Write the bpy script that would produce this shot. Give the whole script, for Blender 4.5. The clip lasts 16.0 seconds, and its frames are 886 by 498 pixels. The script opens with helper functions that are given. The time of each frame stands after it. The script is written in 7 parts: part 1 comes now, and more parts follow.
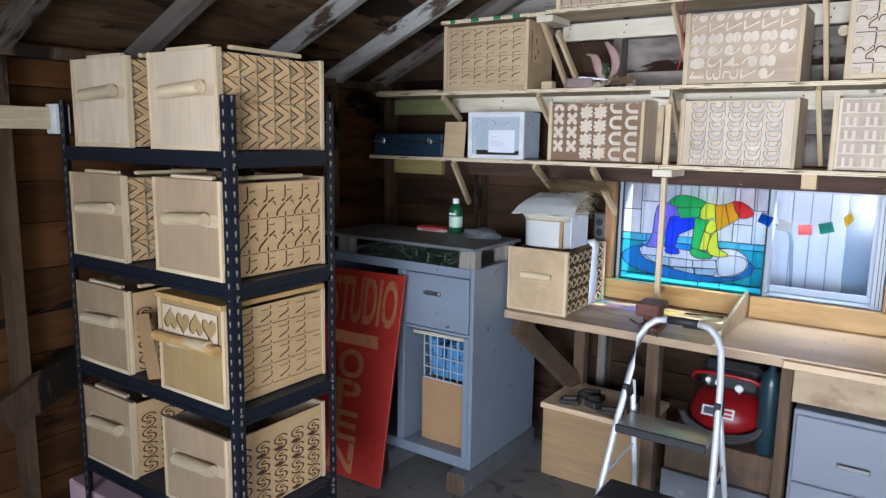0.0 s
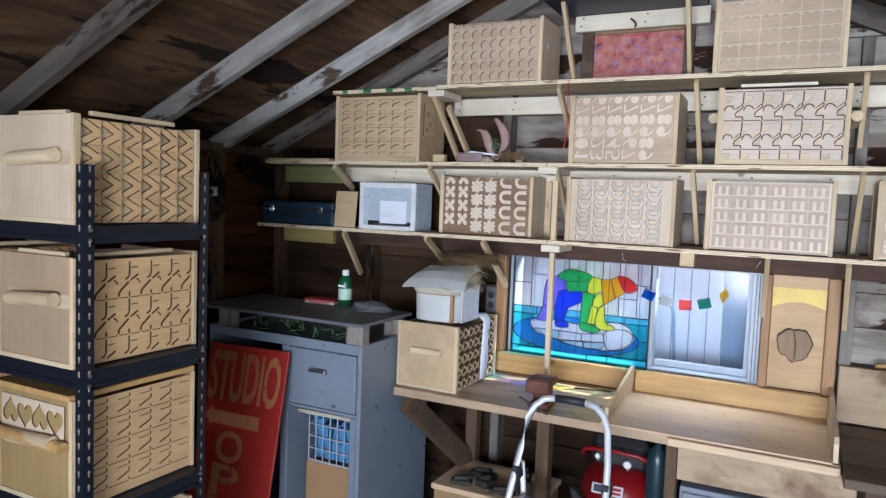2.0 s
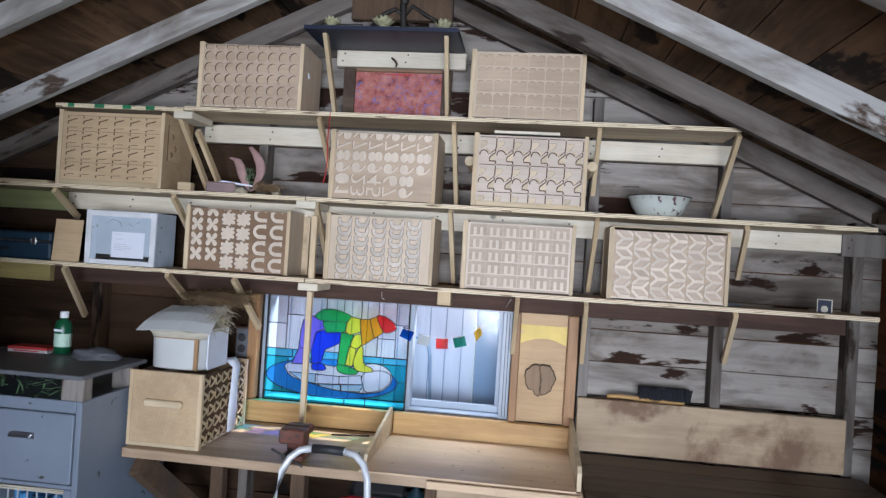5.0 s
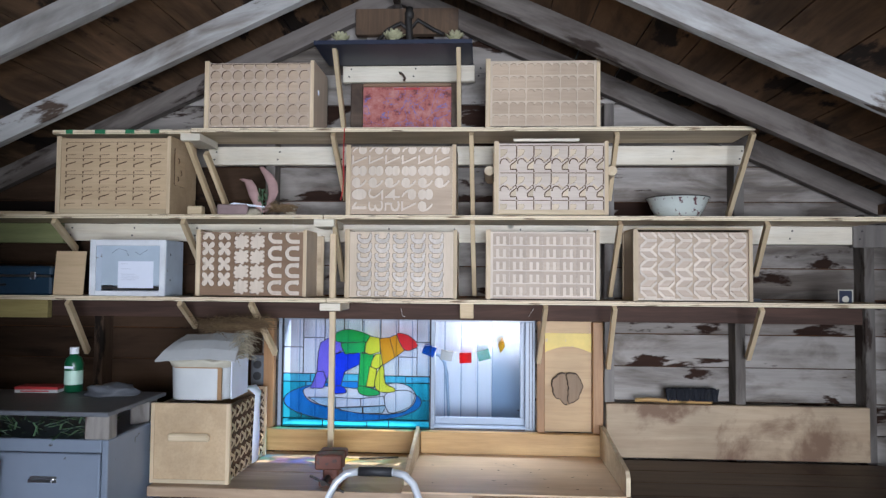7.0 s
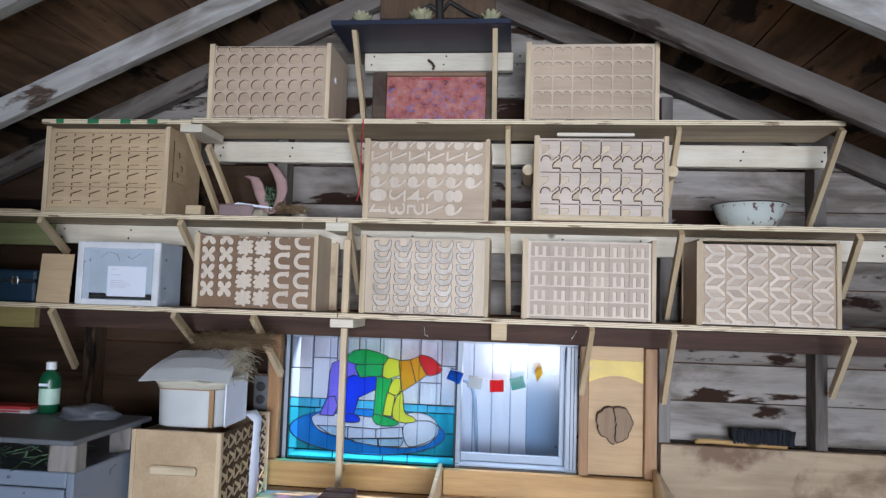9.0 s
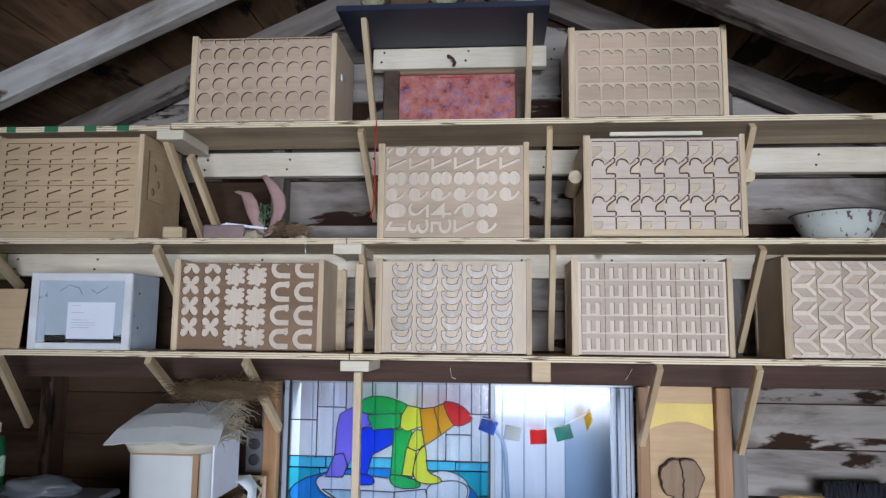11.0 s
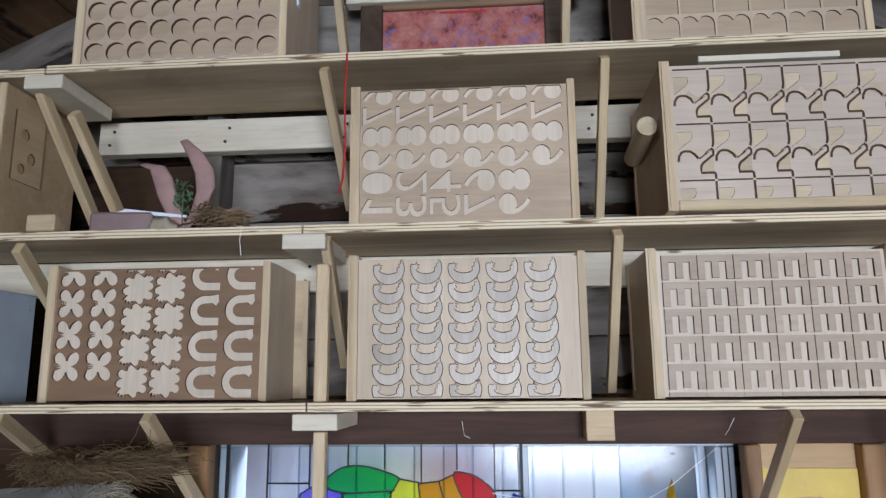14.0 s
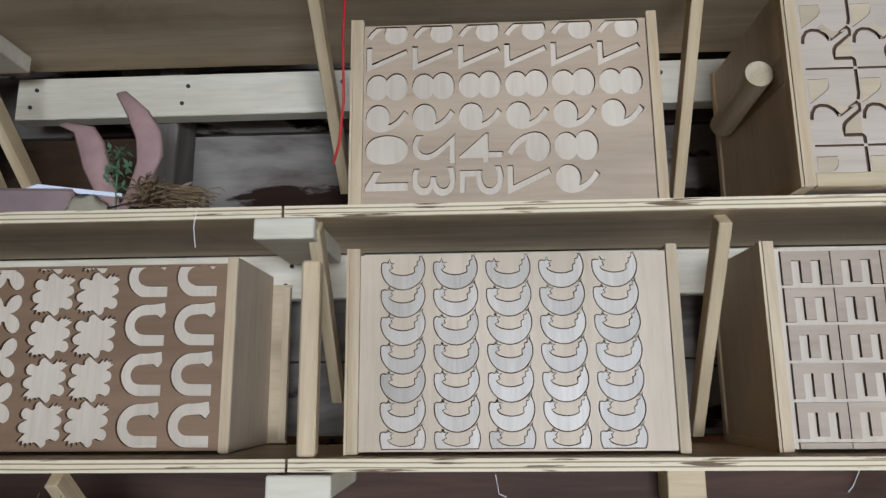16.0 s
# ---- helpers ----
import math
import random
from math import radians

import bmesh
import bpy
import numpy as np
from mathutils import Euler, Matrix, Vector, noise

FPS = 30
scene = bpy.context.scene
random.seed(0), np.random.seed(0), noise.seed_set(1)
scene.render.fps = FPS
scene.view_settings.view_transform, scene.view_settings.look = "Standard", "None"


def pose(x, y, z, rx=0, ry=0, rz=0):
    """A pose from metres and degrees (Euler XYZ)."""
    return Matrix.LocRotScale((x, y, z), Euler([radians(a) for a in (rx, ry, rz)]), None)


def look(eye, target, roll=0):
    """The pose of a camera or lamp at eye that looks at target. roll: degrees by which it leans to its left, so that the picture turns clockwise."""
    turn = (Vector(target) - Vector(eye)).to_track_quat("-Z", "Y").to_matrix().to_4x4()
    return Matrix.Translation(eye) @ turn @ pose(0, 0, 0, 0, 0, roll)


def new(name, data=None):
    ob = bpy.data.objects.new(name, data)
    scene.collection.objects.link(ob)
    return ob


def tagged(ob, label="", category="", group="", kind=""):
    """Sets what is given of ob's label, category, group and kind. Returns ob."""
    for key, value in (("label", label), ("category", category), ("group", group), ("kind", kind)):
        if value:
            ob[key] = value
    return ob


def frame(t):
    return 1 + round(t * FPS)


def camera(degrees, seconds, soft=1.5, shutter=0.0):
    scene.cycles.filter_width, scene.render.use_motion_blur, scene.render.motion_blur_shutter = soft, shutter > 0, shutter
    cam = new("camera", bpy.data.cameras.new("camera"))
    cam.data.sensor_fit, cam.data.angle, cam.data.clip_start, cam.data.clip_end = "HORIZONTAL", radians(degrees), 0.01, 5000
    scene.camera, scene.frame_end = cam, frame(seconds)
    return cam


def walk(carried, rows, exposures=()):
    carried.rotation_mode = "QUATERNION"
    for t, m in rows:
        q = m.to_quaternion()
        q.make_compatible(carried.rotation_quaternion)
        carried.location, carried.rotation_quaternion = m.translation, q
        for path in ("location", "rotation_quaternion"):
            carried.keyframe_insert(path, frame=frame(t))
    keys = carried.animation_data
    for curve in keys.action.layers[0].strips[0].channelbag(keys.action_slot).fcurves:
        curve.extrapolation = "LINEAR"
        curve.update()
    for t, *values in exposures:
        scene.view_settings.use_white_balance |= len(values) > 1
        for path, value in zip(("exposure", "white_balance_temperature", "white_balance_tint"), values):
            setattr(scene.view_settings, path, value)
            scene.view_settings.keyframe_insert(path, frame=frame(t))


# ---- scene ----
import collections
import itertools

cam = camera(64.7, 16.0, soft=1.4)
METRES, EYE, TILT, LEAN, TURN = 8.0, 1.5, 0.0, 0.0, 34.3
PATH = [
    (0, (0.42, -0.044, 1.651), (-0.699, 1.583, 1.335), 0.9),
    (0.5, (0.411, -0.033, 1.667), (-0.688, 1.615, 1.393), 1.2),
    (1, (0.41, -0.014, 1.682), (-0.67, 1.656, 1.465), 1.2),
    (1.5, (0.413, 0.024, 1.697), (-0.58, 1.752, 1.524), 1.9),
    (2, (0.425, 0.065, 1.704), (-0.471, 1.848, 1.566), 2.2),
    (2.5, (0.439, 0.108, 1.722), (-0.367, 1.936, 1.623), 2.4),
    (3, (0.458, 0.159, 1.737), (-0.235, 2.034, 1.676), 2.2),
    (3.5, (0.448, 0.205, 1.746), (-0.08, 2.133, 1.716), 1.8),
    (4, (0.403, 0.232, 1.709), (0.053, 2.201, 1.725), 2.4),
    (4.2, (0.423, 0.248, 1.734), (0.102, 2.222, 1.749), 3.1),
    (6.3, (0.151, 0.111, 1.587), (0.016, 2.106, 1.606), 1.4),
    (6.5, (0.123, 0.142, 1.59), (-0.004, 2.138, 1.637), 1.1),
    (7, (0.072, 0.219, 1.626), (-0.043, 2.214, 1.712), 0.5),
    (7.5, (0.026, 0.294, 1.629), (-0.059, 2.291, 1.701), 1.0),
    (8, (0.11, 0.414, 1.617), (-0.046, 2.407, 1.696), 1.0),
    (8.5, (0.15, 0.539, 1.625), (-0.071, 2.523, 1.755), 1.7),
    (9, (0.065, 0.615, 1.608), (-0.148, 2.599, 1.748), 1.8),
    (9.5, (-0.004, 0.723, 1.59), (-0.199, 2.704, 1.787), 0.3),
    (9.7, (-0.034, 0.766, 1.616), (-0.225, 2.747, 1.812), 0.7),
    (11.8, (-0.142, 1.203, 1.577), (-0.294, 3.18, 1.835), 0.4),
    (12, (-0.14, 1.248, 1.565), (-0.308, 3.225, 1.819), 0.5),
    (12.5, (-0.177, 1.351, 1.556), (-0.353, 3.325, 1.825), 0.3),
    (13, (-0.255, 1.486, 1.557), (-0.38, 3.454, 1.893), -0.7),
    (13.5, (-0.27, 1.612, 1.584), (-0.342, 3.583, 1.915), -0.6),
    (14, (-0.217, 1.776, 1.578), (-0.365, 3.735, 1.952), -0.5),
    (14.5, (-0.204, 1.897, 1.602), (-0.416, 3.844, 2.006), 0.2),
    (15, (-0.24, 1.975, 1.605), (-0.436, 3.93, 1.978), -0.0),
    (15.5, (-0.283, 2.098, 1.612), (-0.439, 4.063, 1.954), -0.5),
    (16, (-0.328, 2.166, 1.626), (-0.419, 4.123, 2.029), -0.5),
]
walk(cam, [(t, look(eye, target, roll)) for t, eye, target, roll in PATH], [(0, 1.8, 6400, 13), (4, 1.55, 6350, 14), (8, 1.5, 6300, 14), (13, 1.3, 6300, 14), (16, 1.28, 6300, 10)])

# ---------- world, sun, daylight ----------
world = bpy.data.worlds.new("sky")
scene.world = world
world.use_nodes = True
sky = world.node_tree.nodes.new("ShaderNodeTexSky")
sky.sky_type = "NISHITA"
sky.sun_disc = False
sky.sun_elevation, sky.sun_rotation = radians(53.5), radians(28.9)
world.node_tree.links.new(sky.outputs[0], world.node_tree.nodes["Background"].inputs[0])
world.node_tree.nodes["Background"].inputs[1].default_value = 0.15

sun = bpy.data.lights.new("sun", "SUN")
sun.energy, sun.angle, sun.color = 5.0, radians(0.5), (1.0, 0.95, 0.86)
sun_ob = new("sun", sun)
sun_ob.matrix_world = look((-0.35 + 1.05, 3.45 + 1.9, 1.25 + 2.93), (-0.35, 3.45, 1.25))

# daylight lamps behind the camera: a south doorway and an added, unseen east opening
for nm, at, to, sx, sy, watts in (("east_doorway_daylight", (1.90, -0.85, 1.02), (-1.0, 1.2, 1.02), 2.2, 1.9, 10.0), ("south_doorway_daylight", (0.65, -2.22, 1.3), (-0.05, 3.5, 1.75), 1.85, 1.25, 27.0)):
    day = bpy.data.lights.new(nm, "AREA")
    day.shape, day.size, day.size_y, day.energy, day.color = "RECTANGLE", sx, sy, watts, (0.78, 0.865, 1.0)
    day.spread = radians(180 if nm[0] == "e" else 88)  # south beam narrowed so the left and low parts stay darker
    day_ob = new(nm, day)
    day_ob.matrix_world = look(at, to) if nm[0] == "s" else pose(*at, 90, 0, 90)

# sky light coming down between shed and siding through the window's opening
day = bpy.data.lights.new("window_daylight", "AREA")
day.shape, day.size, day.size_y, day.energy, day.color = "RECTANGLE", 1.15, 0.14, 8.0, (0.80, 0.89, 1.0)
new("window_daylight", day).matrix_world = look((-0.285, 3.745, 1.60), (-0.285, 2.2, 0.86))


# ---------- node helpers ----------
def mat_new(name):
    m = bpy.data.materials.new(name)
    m.use_nodes = True
    nt = m.node_tree
    return m, nt, nt.nodes["Principled BSDF"]


def nd(nt, kind, **inputs):
    n = nt.nodes.new(kind)
    for k, v in inputs.items():
        n.inputs[k.replace("_", " ")].default_value = v
    return n


def ramp(nt, fac, stops):
    r = nt.nodes.new("ShaderNodeValToRGB")
    e = r.color_ramp.elements
    while len(e) < len(stops):
        e.new(0.5)
    for i, (p, c) in enumerate(stops):
        e[i].position = p
        e[i].color = (*c, 1) if len(c) == 3 else c
    nt.links.new(fac, r.inputs[0])
    return r.outputs[0]


def mixc(nt, fac, a, b, mode="MIX"):
    m = nt.nodes.new("ShaderNodeMix")
    m.data_type, m.blend_type = "RGBA", mode
    for sock, v in ((m.inputs[0], fac), (m.inputs[6], a), (m.inputs[7], b)):
        if isinstance(v, (int, float)):
            sock.default_value = v
        elif isinstance(v, tuple):
            sock.default_value = (*v, 1) if len(v) == 3 else v
        else:
            nt.links.new(v, sock)
    return m.outputs[2]


def coords(nt, scale, spread=7.0):
    """Object coordinates in metres, shifted by the object's random number, stretched by scale."""
    tc = nt.nodes.new("ShaderNodeTexCoord")
    info = nt.nodes.new("ShaderNodeObjectInfo")
    mul = nt.nodes.new("ShaderNodeMath")
    mul.operation = "MULTIPLY"
    mul.inputs[1].default_value = spread
    nt.links.new(info.outputs["Random"], mul.inputs[0])
    add = nt.nodes.new("ShaderNodeVectorMath")
    add.operation = "ADD"
    nt.links.new(tc.outputs["Object"], add.inputs[0])
    nt.links.new(mul.outputs[0], add.inputs[1])
    mp = nt.nodes.new("ShaderNodeVectorMath")
    mp.operation = "MULTIPLY"
    mp.inputs[1].default_value = scale
    nt.links.new(add.outputs[0], mp.inputs[0])
    return mp.outputs[0], add.outputs[0], info.outputs["Random"]


def bump(nt, height, strength, dist=0.002):
    b = nt.nodes.new("ShaderNodeBump")
    b.inputs["Strength"].default_value = strength
    b.inputs["Distance"].default_value = dist
    nt.links.new(height, b.inputs["Height"])
    return b.outputs[0]


def wood(name, light, dark, axis="x", rough=0.6, grain=1.0, tint=0.18, stain=None, stain_at=0.62, knots=0.0):
    """Sawn or planed wood: grain along one axis, a slow change of tone, a random tone for each piece."""
    m, nt, p = mat_new(name)
    s = {"x": (2.2, 30, 30), "y": (30, 2.2, 30), "z": (30, 30, 2.2)}[axis]
    v, plain, rnd = coords(nt, tuple(a * grain for a in s))
    n1 = nd(nt, "ShaderNodeTexNoise", Scale=1.0, Detail=6.0, Roughness=0.6, Distortion=0.6)
    nt.links.new(v, n1.inputs["Vector"])
    col = ramp(nt, n1.outputs[0], [(0.28, dark), (0.52, tuple((a + b) / 2 for a, b in zip(light, dark))), (0.72, light)])
    fv = nt.nodes.new("ShaderNodeVectorMath")
    fv.operation = "MULTIPLY"
    fv.inputs[1].default_value = (5.5, 5.5, 5.5)
    nt.links.new(v, fv.inputs[0])
    fib = nd(nt, "ShaderNodeTexNoise", Scale=1.0, Detail=4.0, Roughness=0.7)
    nt.links.new(fv.outputs[0], fib.inputs["Vector"])
    col = mixc(nt, 1.0, col, ramp(nt, fib.outputs[0], [(0.30, (0.90, 0.89, 0.875)), (0.52, (1.0, 1.0, 1.0)), (0.75, (1.04, 1.04, 1.04))]), "MULTIPLY")
    n2 = nd(nt, "ShaderNodeTexNoise", Scale=3.5, Detail=3.0)
    nt.links.new(plain, n2.inputs["Vector"])
    tone = ramp(nt, n2.outputs[0], [(0.3, (0.82, 0.82, 0.82)), (0.7, (1.06, 1.06, 1.06))])
    col = mixc(nt, 1.0, col, tone, "MULTIPLY")
    piece = ramp(nt, rnd, [(0.0, (1 - tint,) * 3), (1.0, (1 + tint * 0.4,) * 3)])
    col = mixc(nt, 1.0, col, piece, "MULTIPLY")
    if knots:
        vo = nd(nt, "ShaderNodeTexVoronoi", Scale=knots)
        nt.links.new(plain, vo.inputs["Vector"])
        k = ramp(nt, vo.outputs["Distance"], [(0.03, (1, 1, 1)), (0.075, (0, 0, 0))])
        col = mixc(nt, k, col, tuple(c * 0.35 for c in dark))
    if stain:
        n3 = nd(nt, "ShaderNodeTexNoise", Scale=2.6, Detail=8.0, Roughness=0.62, Distortion=0.4)
        nt.links.new(plain, n3.inputs["Vector"])
        f = ramp(nt, n3.outputs[0], [(stain_at - 0.05, (0, 0, 0)), (stain_at + 0.05, (1, 1, 1))])
        col = mixc(nt, f, col, stain)
    nt.links.new(col, p.inputs["Base Color"])
    p.inputs["Roughness"].default_value = rough
    p.inputs["Specular IOR Level"].default_value = 0.3
    nt.links.new(bump(nt, n1.outputs[0], 0.35), p.inputs["Normal"])
    return m


def old_board(name, pale, mid, dark, balance=0.5, axis="x", blot=0.8, stain_at=0.575):
    """Weathered boards: old paint worn through to grey wood and dark water stains."""
    m, nt, p = mat_new(name)
    s = {"x": (1.6, 22, 22), "y": (22, 1.6, 22), "z": (22, 22, 1.6)}[axis]
    v, plain, rnd = coords(nt, s)
    big = {"x": (1.6, 5, 5), "y": (5, 1.6, 5), "z": (5, 5, 1.6)}[axis]
    mp = nt.nodes.new("ShaderNodeVectorMath")
    mp.operation = "MULTIPLY"
    mp.inputs[1].default_value = big
    nt.links.new(plain, mp.inputs[0])
    g = nd(nt, "ShaderNodeTexNoise", Scale=1.0, Detail=7.0, Roughness=0.65)
    nt.links.new(v, g.inputs["Vector"])
    w = nd(nt, "ShaderNodeTexNoise", Scale=1.0, Detail=9.0, Roughness=0.6, Distortion=0.8)
    nt.links.new(mp.outputs[0], w.inputs["Vector"])
    base = ramp(nt, g.outputs[0], [(0.3, tuple(c * 0.7 for c in mid)), (0.6, mid), (0.8, pale)])
    paint = ramp(nt, w.outputs[0], [(balance - 0.1, (0, 0, 0)), (balance + 0.06, (1, 1, 1))])
    col = mixc(nt, paint, base, pale)
    w2 = nd(nt, "ShaderNodeTexNoise", Scale=blot, Detail=9.0, Roughness=0.6, Distortion=0.2)
    nt.links.new(mp.outputs[0], w2.inputs["Vector"])
    st = ramp(nt, w2.outputs[0], [(stain_at, (0, 0, 0)), (stain_at + 0.03, (1, 1, 1))])
    col = mixc(nt, st, col, dark)
    fine = ramp(nt, g.outputs[0], [(0.3, (0.7, 0.7, 0.7)), (0.7, (1.1, 1.1, 1.1))])
    col = mixc(nt, 1.0, col, fine, "MULTIPLY")
    piece = ramp(nt, rnd, [(0.0, (0.62, 0.6, 0.58)), (1.0, (1.12, 1.12, 1.12))])
    col = mixc(nt, 1.0, col, piece, "MULTIPLY")
    nt.links.new(col, p.inputs["Base Color"])
    p.inputs["Roughness"].default_value = 0.85
    p.inputs["Specular IOR Level"].default_value = 0.15
    nt.links.new(bump(nt, g.outputs[0], 0.5, 0.003), p.inputs["Normal"])
    return m


def painted(name, colour, rough=0.45, metal=0.0, wear=None, wear_at=0.7, scale=9.0, vary=0.12, bumpy=0.12):
    """Paint, metal, plastic or card with mottling and worn spots."""
    m, nt, p = mat_new(name)
    v, plain, rnd = coords(nt, (1, 1, 1))
    n = nd(nt, "ShaderNodeTexNoise", Scale=scale, Detail=6.0, Roughness=0.6)
    nt.links.new(v, n.inputs["Vector"])
    col = ramp(nt, n.outputs[0], [(0.3, tuple(c * (1 - vary) for c in colour)), (0.7, tuple(min(1, c * (1 + vary)) for c in colour))])
    if wear:
        n2 = nd(nt, "ShaderNodeTexNoise", Scale=scale * 3.2, Detail=5.0, Roughness=0.55)
        nt.links.new(v, n2.inputs["Vector"])
        f = ramp(nt, n2.outputs[0], [(wear_at - 0.02, (0, 0, 0)), (wear_at + 0.02, (1, 1, 1))])
        col = mixc(nt, f, col, wear)
    nt.links.new(col, p.inputs["Base Color"])
    p.inputs["Roughness"].default_value = rough
    p.inputs["Metallic"].default_value = metal
    n3 = nd(nt, "ShaderNodeTexNoise", Scale=scale * 12, Detail=3.0)
    nt.links.new(v, n3.inputs["Vector"])
    nt.links.new(bump(nt, n3.outputs[0], bumpy, 0.001), p.inputs["Normal"])
    return m


def pane_glass(name, colour, gloss=0.02, seedy=0.0, milky=0.0):
    """Sheet glass: lets light through in its own colour, with a weak gloss; milky sheets scatter part of it."""
    m, nt, p = mat_new(name)
    nt.nodes.remove(p)
    out = nt.nodes["Material Output"]
    tr = nt.nodes.new("ShaderNodeBsdfTransparent")
    gl = nt.nodes.new("ShaderNodeBsdfGlossy")
    gl.inputs["Roughness"].default_value = 0.12
    v, plain, rnd = coords(nt, (9, 9, 2.5))
    n = nd(nt, "ShaderNodeTexNoise", Scale=1.0, Detail=4.0, Distortion=1.0)
    nt.links.new(v, n.inputs["Vector"])
    c = ramp(nt, n.outputs[0], [(0.3, tuple(a * (1 - seedy) for a in colour)), (0.7, colour)])
    nt.links.new(c, tr.inputs["Color"])
    body = tr.outputs[0]
    if milky:
        tl = nt.nodes.new("ShaderNodeBsdfTranslucent")
        nt.links.new(c, tl.inputs["Color"])
        mm = nt.nodes.new("ShaderNodeMixShader")
        mm.inputs[0].default_value = milky
        nt.links.new(body, mm.inputs[1])
        nt.links.new(tl.outputs[0], mm.inputs[2])
        body = mm.outputs[0]
    mix = nt.nodes.new("ShaderNodeMixShader")
    mix.inputs[0].default_value = gloss
    nt.links.new(body, mix.inputs[1])
    nt.links.new(gl.outputs[0], mix.inputs[2])
    nt.links.new(mix.outputs[0], out.inputs["Surface"])
    return m


# ---------- materials ----------
PINE = wood("pine", (0.72, 0.575, 0.37), (0.50, 0.36, 0.205), "x", 0.55, tint=0.12)
PINE_Y = wood("pine_lengthwise", (0.74, 0.62, 0.43), (0.55, 0.41, 0.25), "y", 0.55, tint=0.12)
PINE_Z = wood("pine_upright", (0.78, 0.63, 0.42), (0.56, 0.40, 0.24), "z", 0.55, tint=0.15)
PALE_PINE = wood("pale_ledger_pine", (0.80, 0.74, 0.61), (0.70, 0.61, 0.46), "x", 0.55, tint=0.08, knots=4.0)
PLY = wood("shelf_plywood", (0.70, 0.55, 0.365), (0.40, 0.295, 0.18), "x", 0.55, grain=0.55, tint=0.1, stain=(0.34, 0.25, 0.15), stain_at=0.66)


def ply_edge():
    """The sawn edge of a plywood sheet: pale and brown layers, broken by chips and voids."""
    m, nt, p = mat_new("plywood_edge")
    v, plain, rnd = coords(nt, (3.0, 60, 60), 0.0)
    tc = nt.nodes.new("ShaderNodeTexCoord")
    sep = nt.nodes.new("ShaderNodeSeparateXYZ")
    nt.links.new(tc.outputs["Object"], sep.inputs[0])
    n = nd(nt, "ShaderNodeTexNoise", Scale=1.0, Detail=5.0, Roughness=0.6)
    nt.links.new(v, n.inputs["Vector"])
    wob = nt.nodes.new("ShaderNodeMath")
    wob.operation = "MULTIPLY_ADD"
    nt.links.new(n.outputs[0], wob.inputs[0])
    wob.inputs[1].default_value = 0.0046
    nt.links.new(sep.outputs[2], wob.inputs[2])
    sn = nt.nodes.new("ShaderNodeMath")
    sn.operation = "MULTIPLY"
    nt.links.new(wob.outputs[0], sn.inputs[0])
    sn.inputs[1].default_value = math.tau / 0.0066
    s2 = nt.nodes.new("ShaderNodeMath")
    s2.operation = "SINE"
    nt.links.new(sn.outputs[0], s2.inputs[0])
    col = ramp(nt, s2.outputs[0], [(0.0, (0.80, 0.68, 0.48)), (0.55, (0.70, 0.56, 0.37)), (0.80, (0.36, 0.24, 0.13))])
    n2 = nd(nt, "ShaderNodeTexNoise", Scale=1.0, Detail=4.0)
    v2 = nt.nodes.new("ShaderNodeVectorMath")
    v2.operation = "MULTIPLY"
    v2.inputs[1].default_value = (9, 9, 160)
    nt.links.new(tc.outputs["Object"], v2.inputs[0])
    nt.links.new(v2.outputs[0], n2.inputs["Vector"])
    col = mixc(nt, ramp(nt, n2.outputs[0], [(0.60, (0, 0, 0)), (0.65, (1, 1, 1))]), col, (0.16, 0.10, 0.055))
    nt.links.new(col, p.inputs["Base Color"])
    p.inputs["Roughness"].default_value = 0.7
    nt.links.new(bump(nt, n.outputs[0], 0.4), p.inputs["Normal"])
    return m


PLY_EDGE = ply_edge()
BIRCH = wood("birch_sheet", (0.69, 0.56, 0.42), (0.59, 0.465, 0.33), "z", 0.5, grain=0.6, tint=0.06)
BIRCH_PINK = wood("pink_birch_sheet", (0.62, 0.48, 0.37), (0.52, 0.395, 0.29), "x", 0.5, grain=0.6, tint=0.06)
ROSE_PLY = wood("rose_plywood", (0.59, 0.445, 0.315), (0.46, 0.34, 0.235), "x", 0.55, grain=0.6, tint=0.05)
BROWN_SHEET = wood("brown_hardboard", (0.31, 0.195, 0.12), (0.24, 0.145, 0.085), "x", 0.6, grain=0.5, tint=0.05)
TAN_SHEET = wood("tan_sheet", (0.64, 0.47, 0.29), (0.53, 0.375, 0.22), "x", 0.5, grain=0.6, tint=0.08)
HONEY = wood("honey_pine", (0.66, 0.41, 0.17), (0.48, 0.28, 0.105), "x", 0.45, tint=0.1, knots=3.0)
LILAC_PLY = wood("grey_pink_plywood", (0.55, 0.43, 0.325), (0.45, 0.345, 0.255), "x", 0.5, grain=0.6, tint=0.06)
HEART_FRONT = wood("varnished_front", (0.46, 0.32, 0.15), (0.37, 0.245, 0.105), "z", 0.4, grain=0.5)
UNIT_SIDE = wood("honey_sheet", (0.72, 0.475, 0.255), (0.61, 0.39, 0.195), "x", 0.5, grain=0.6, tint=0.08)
# birch ends of the lower rows, darkened to stand for the falloff of light
UNIT_FRONT = wood("shaded_birch_end", (0.42, 0.30, 0.195), (0.365, 0.255, 0.16), "z", 0.55, grain=0.3, tint=0.10)
KERF = wood("charred_kerf", (0.145, 0.08, 0.042), (0.085, 0.045, 0.023), "x", 0.8)
# birch moons: their gloss is put into a paler, greyer colour
MOON_PLY = wood("sheen_birch_piece", (0.69, 0.605, 0.515), (0.54, 0.465, 0.385), "z", 0.38, grain=1.4, tint=0.14)
LETTER_EYE = wood("tan_recess", (0.68, 0.545, 0.38), (0.58, 0.45, 0.30), "x", 0.5, grain=0.6)
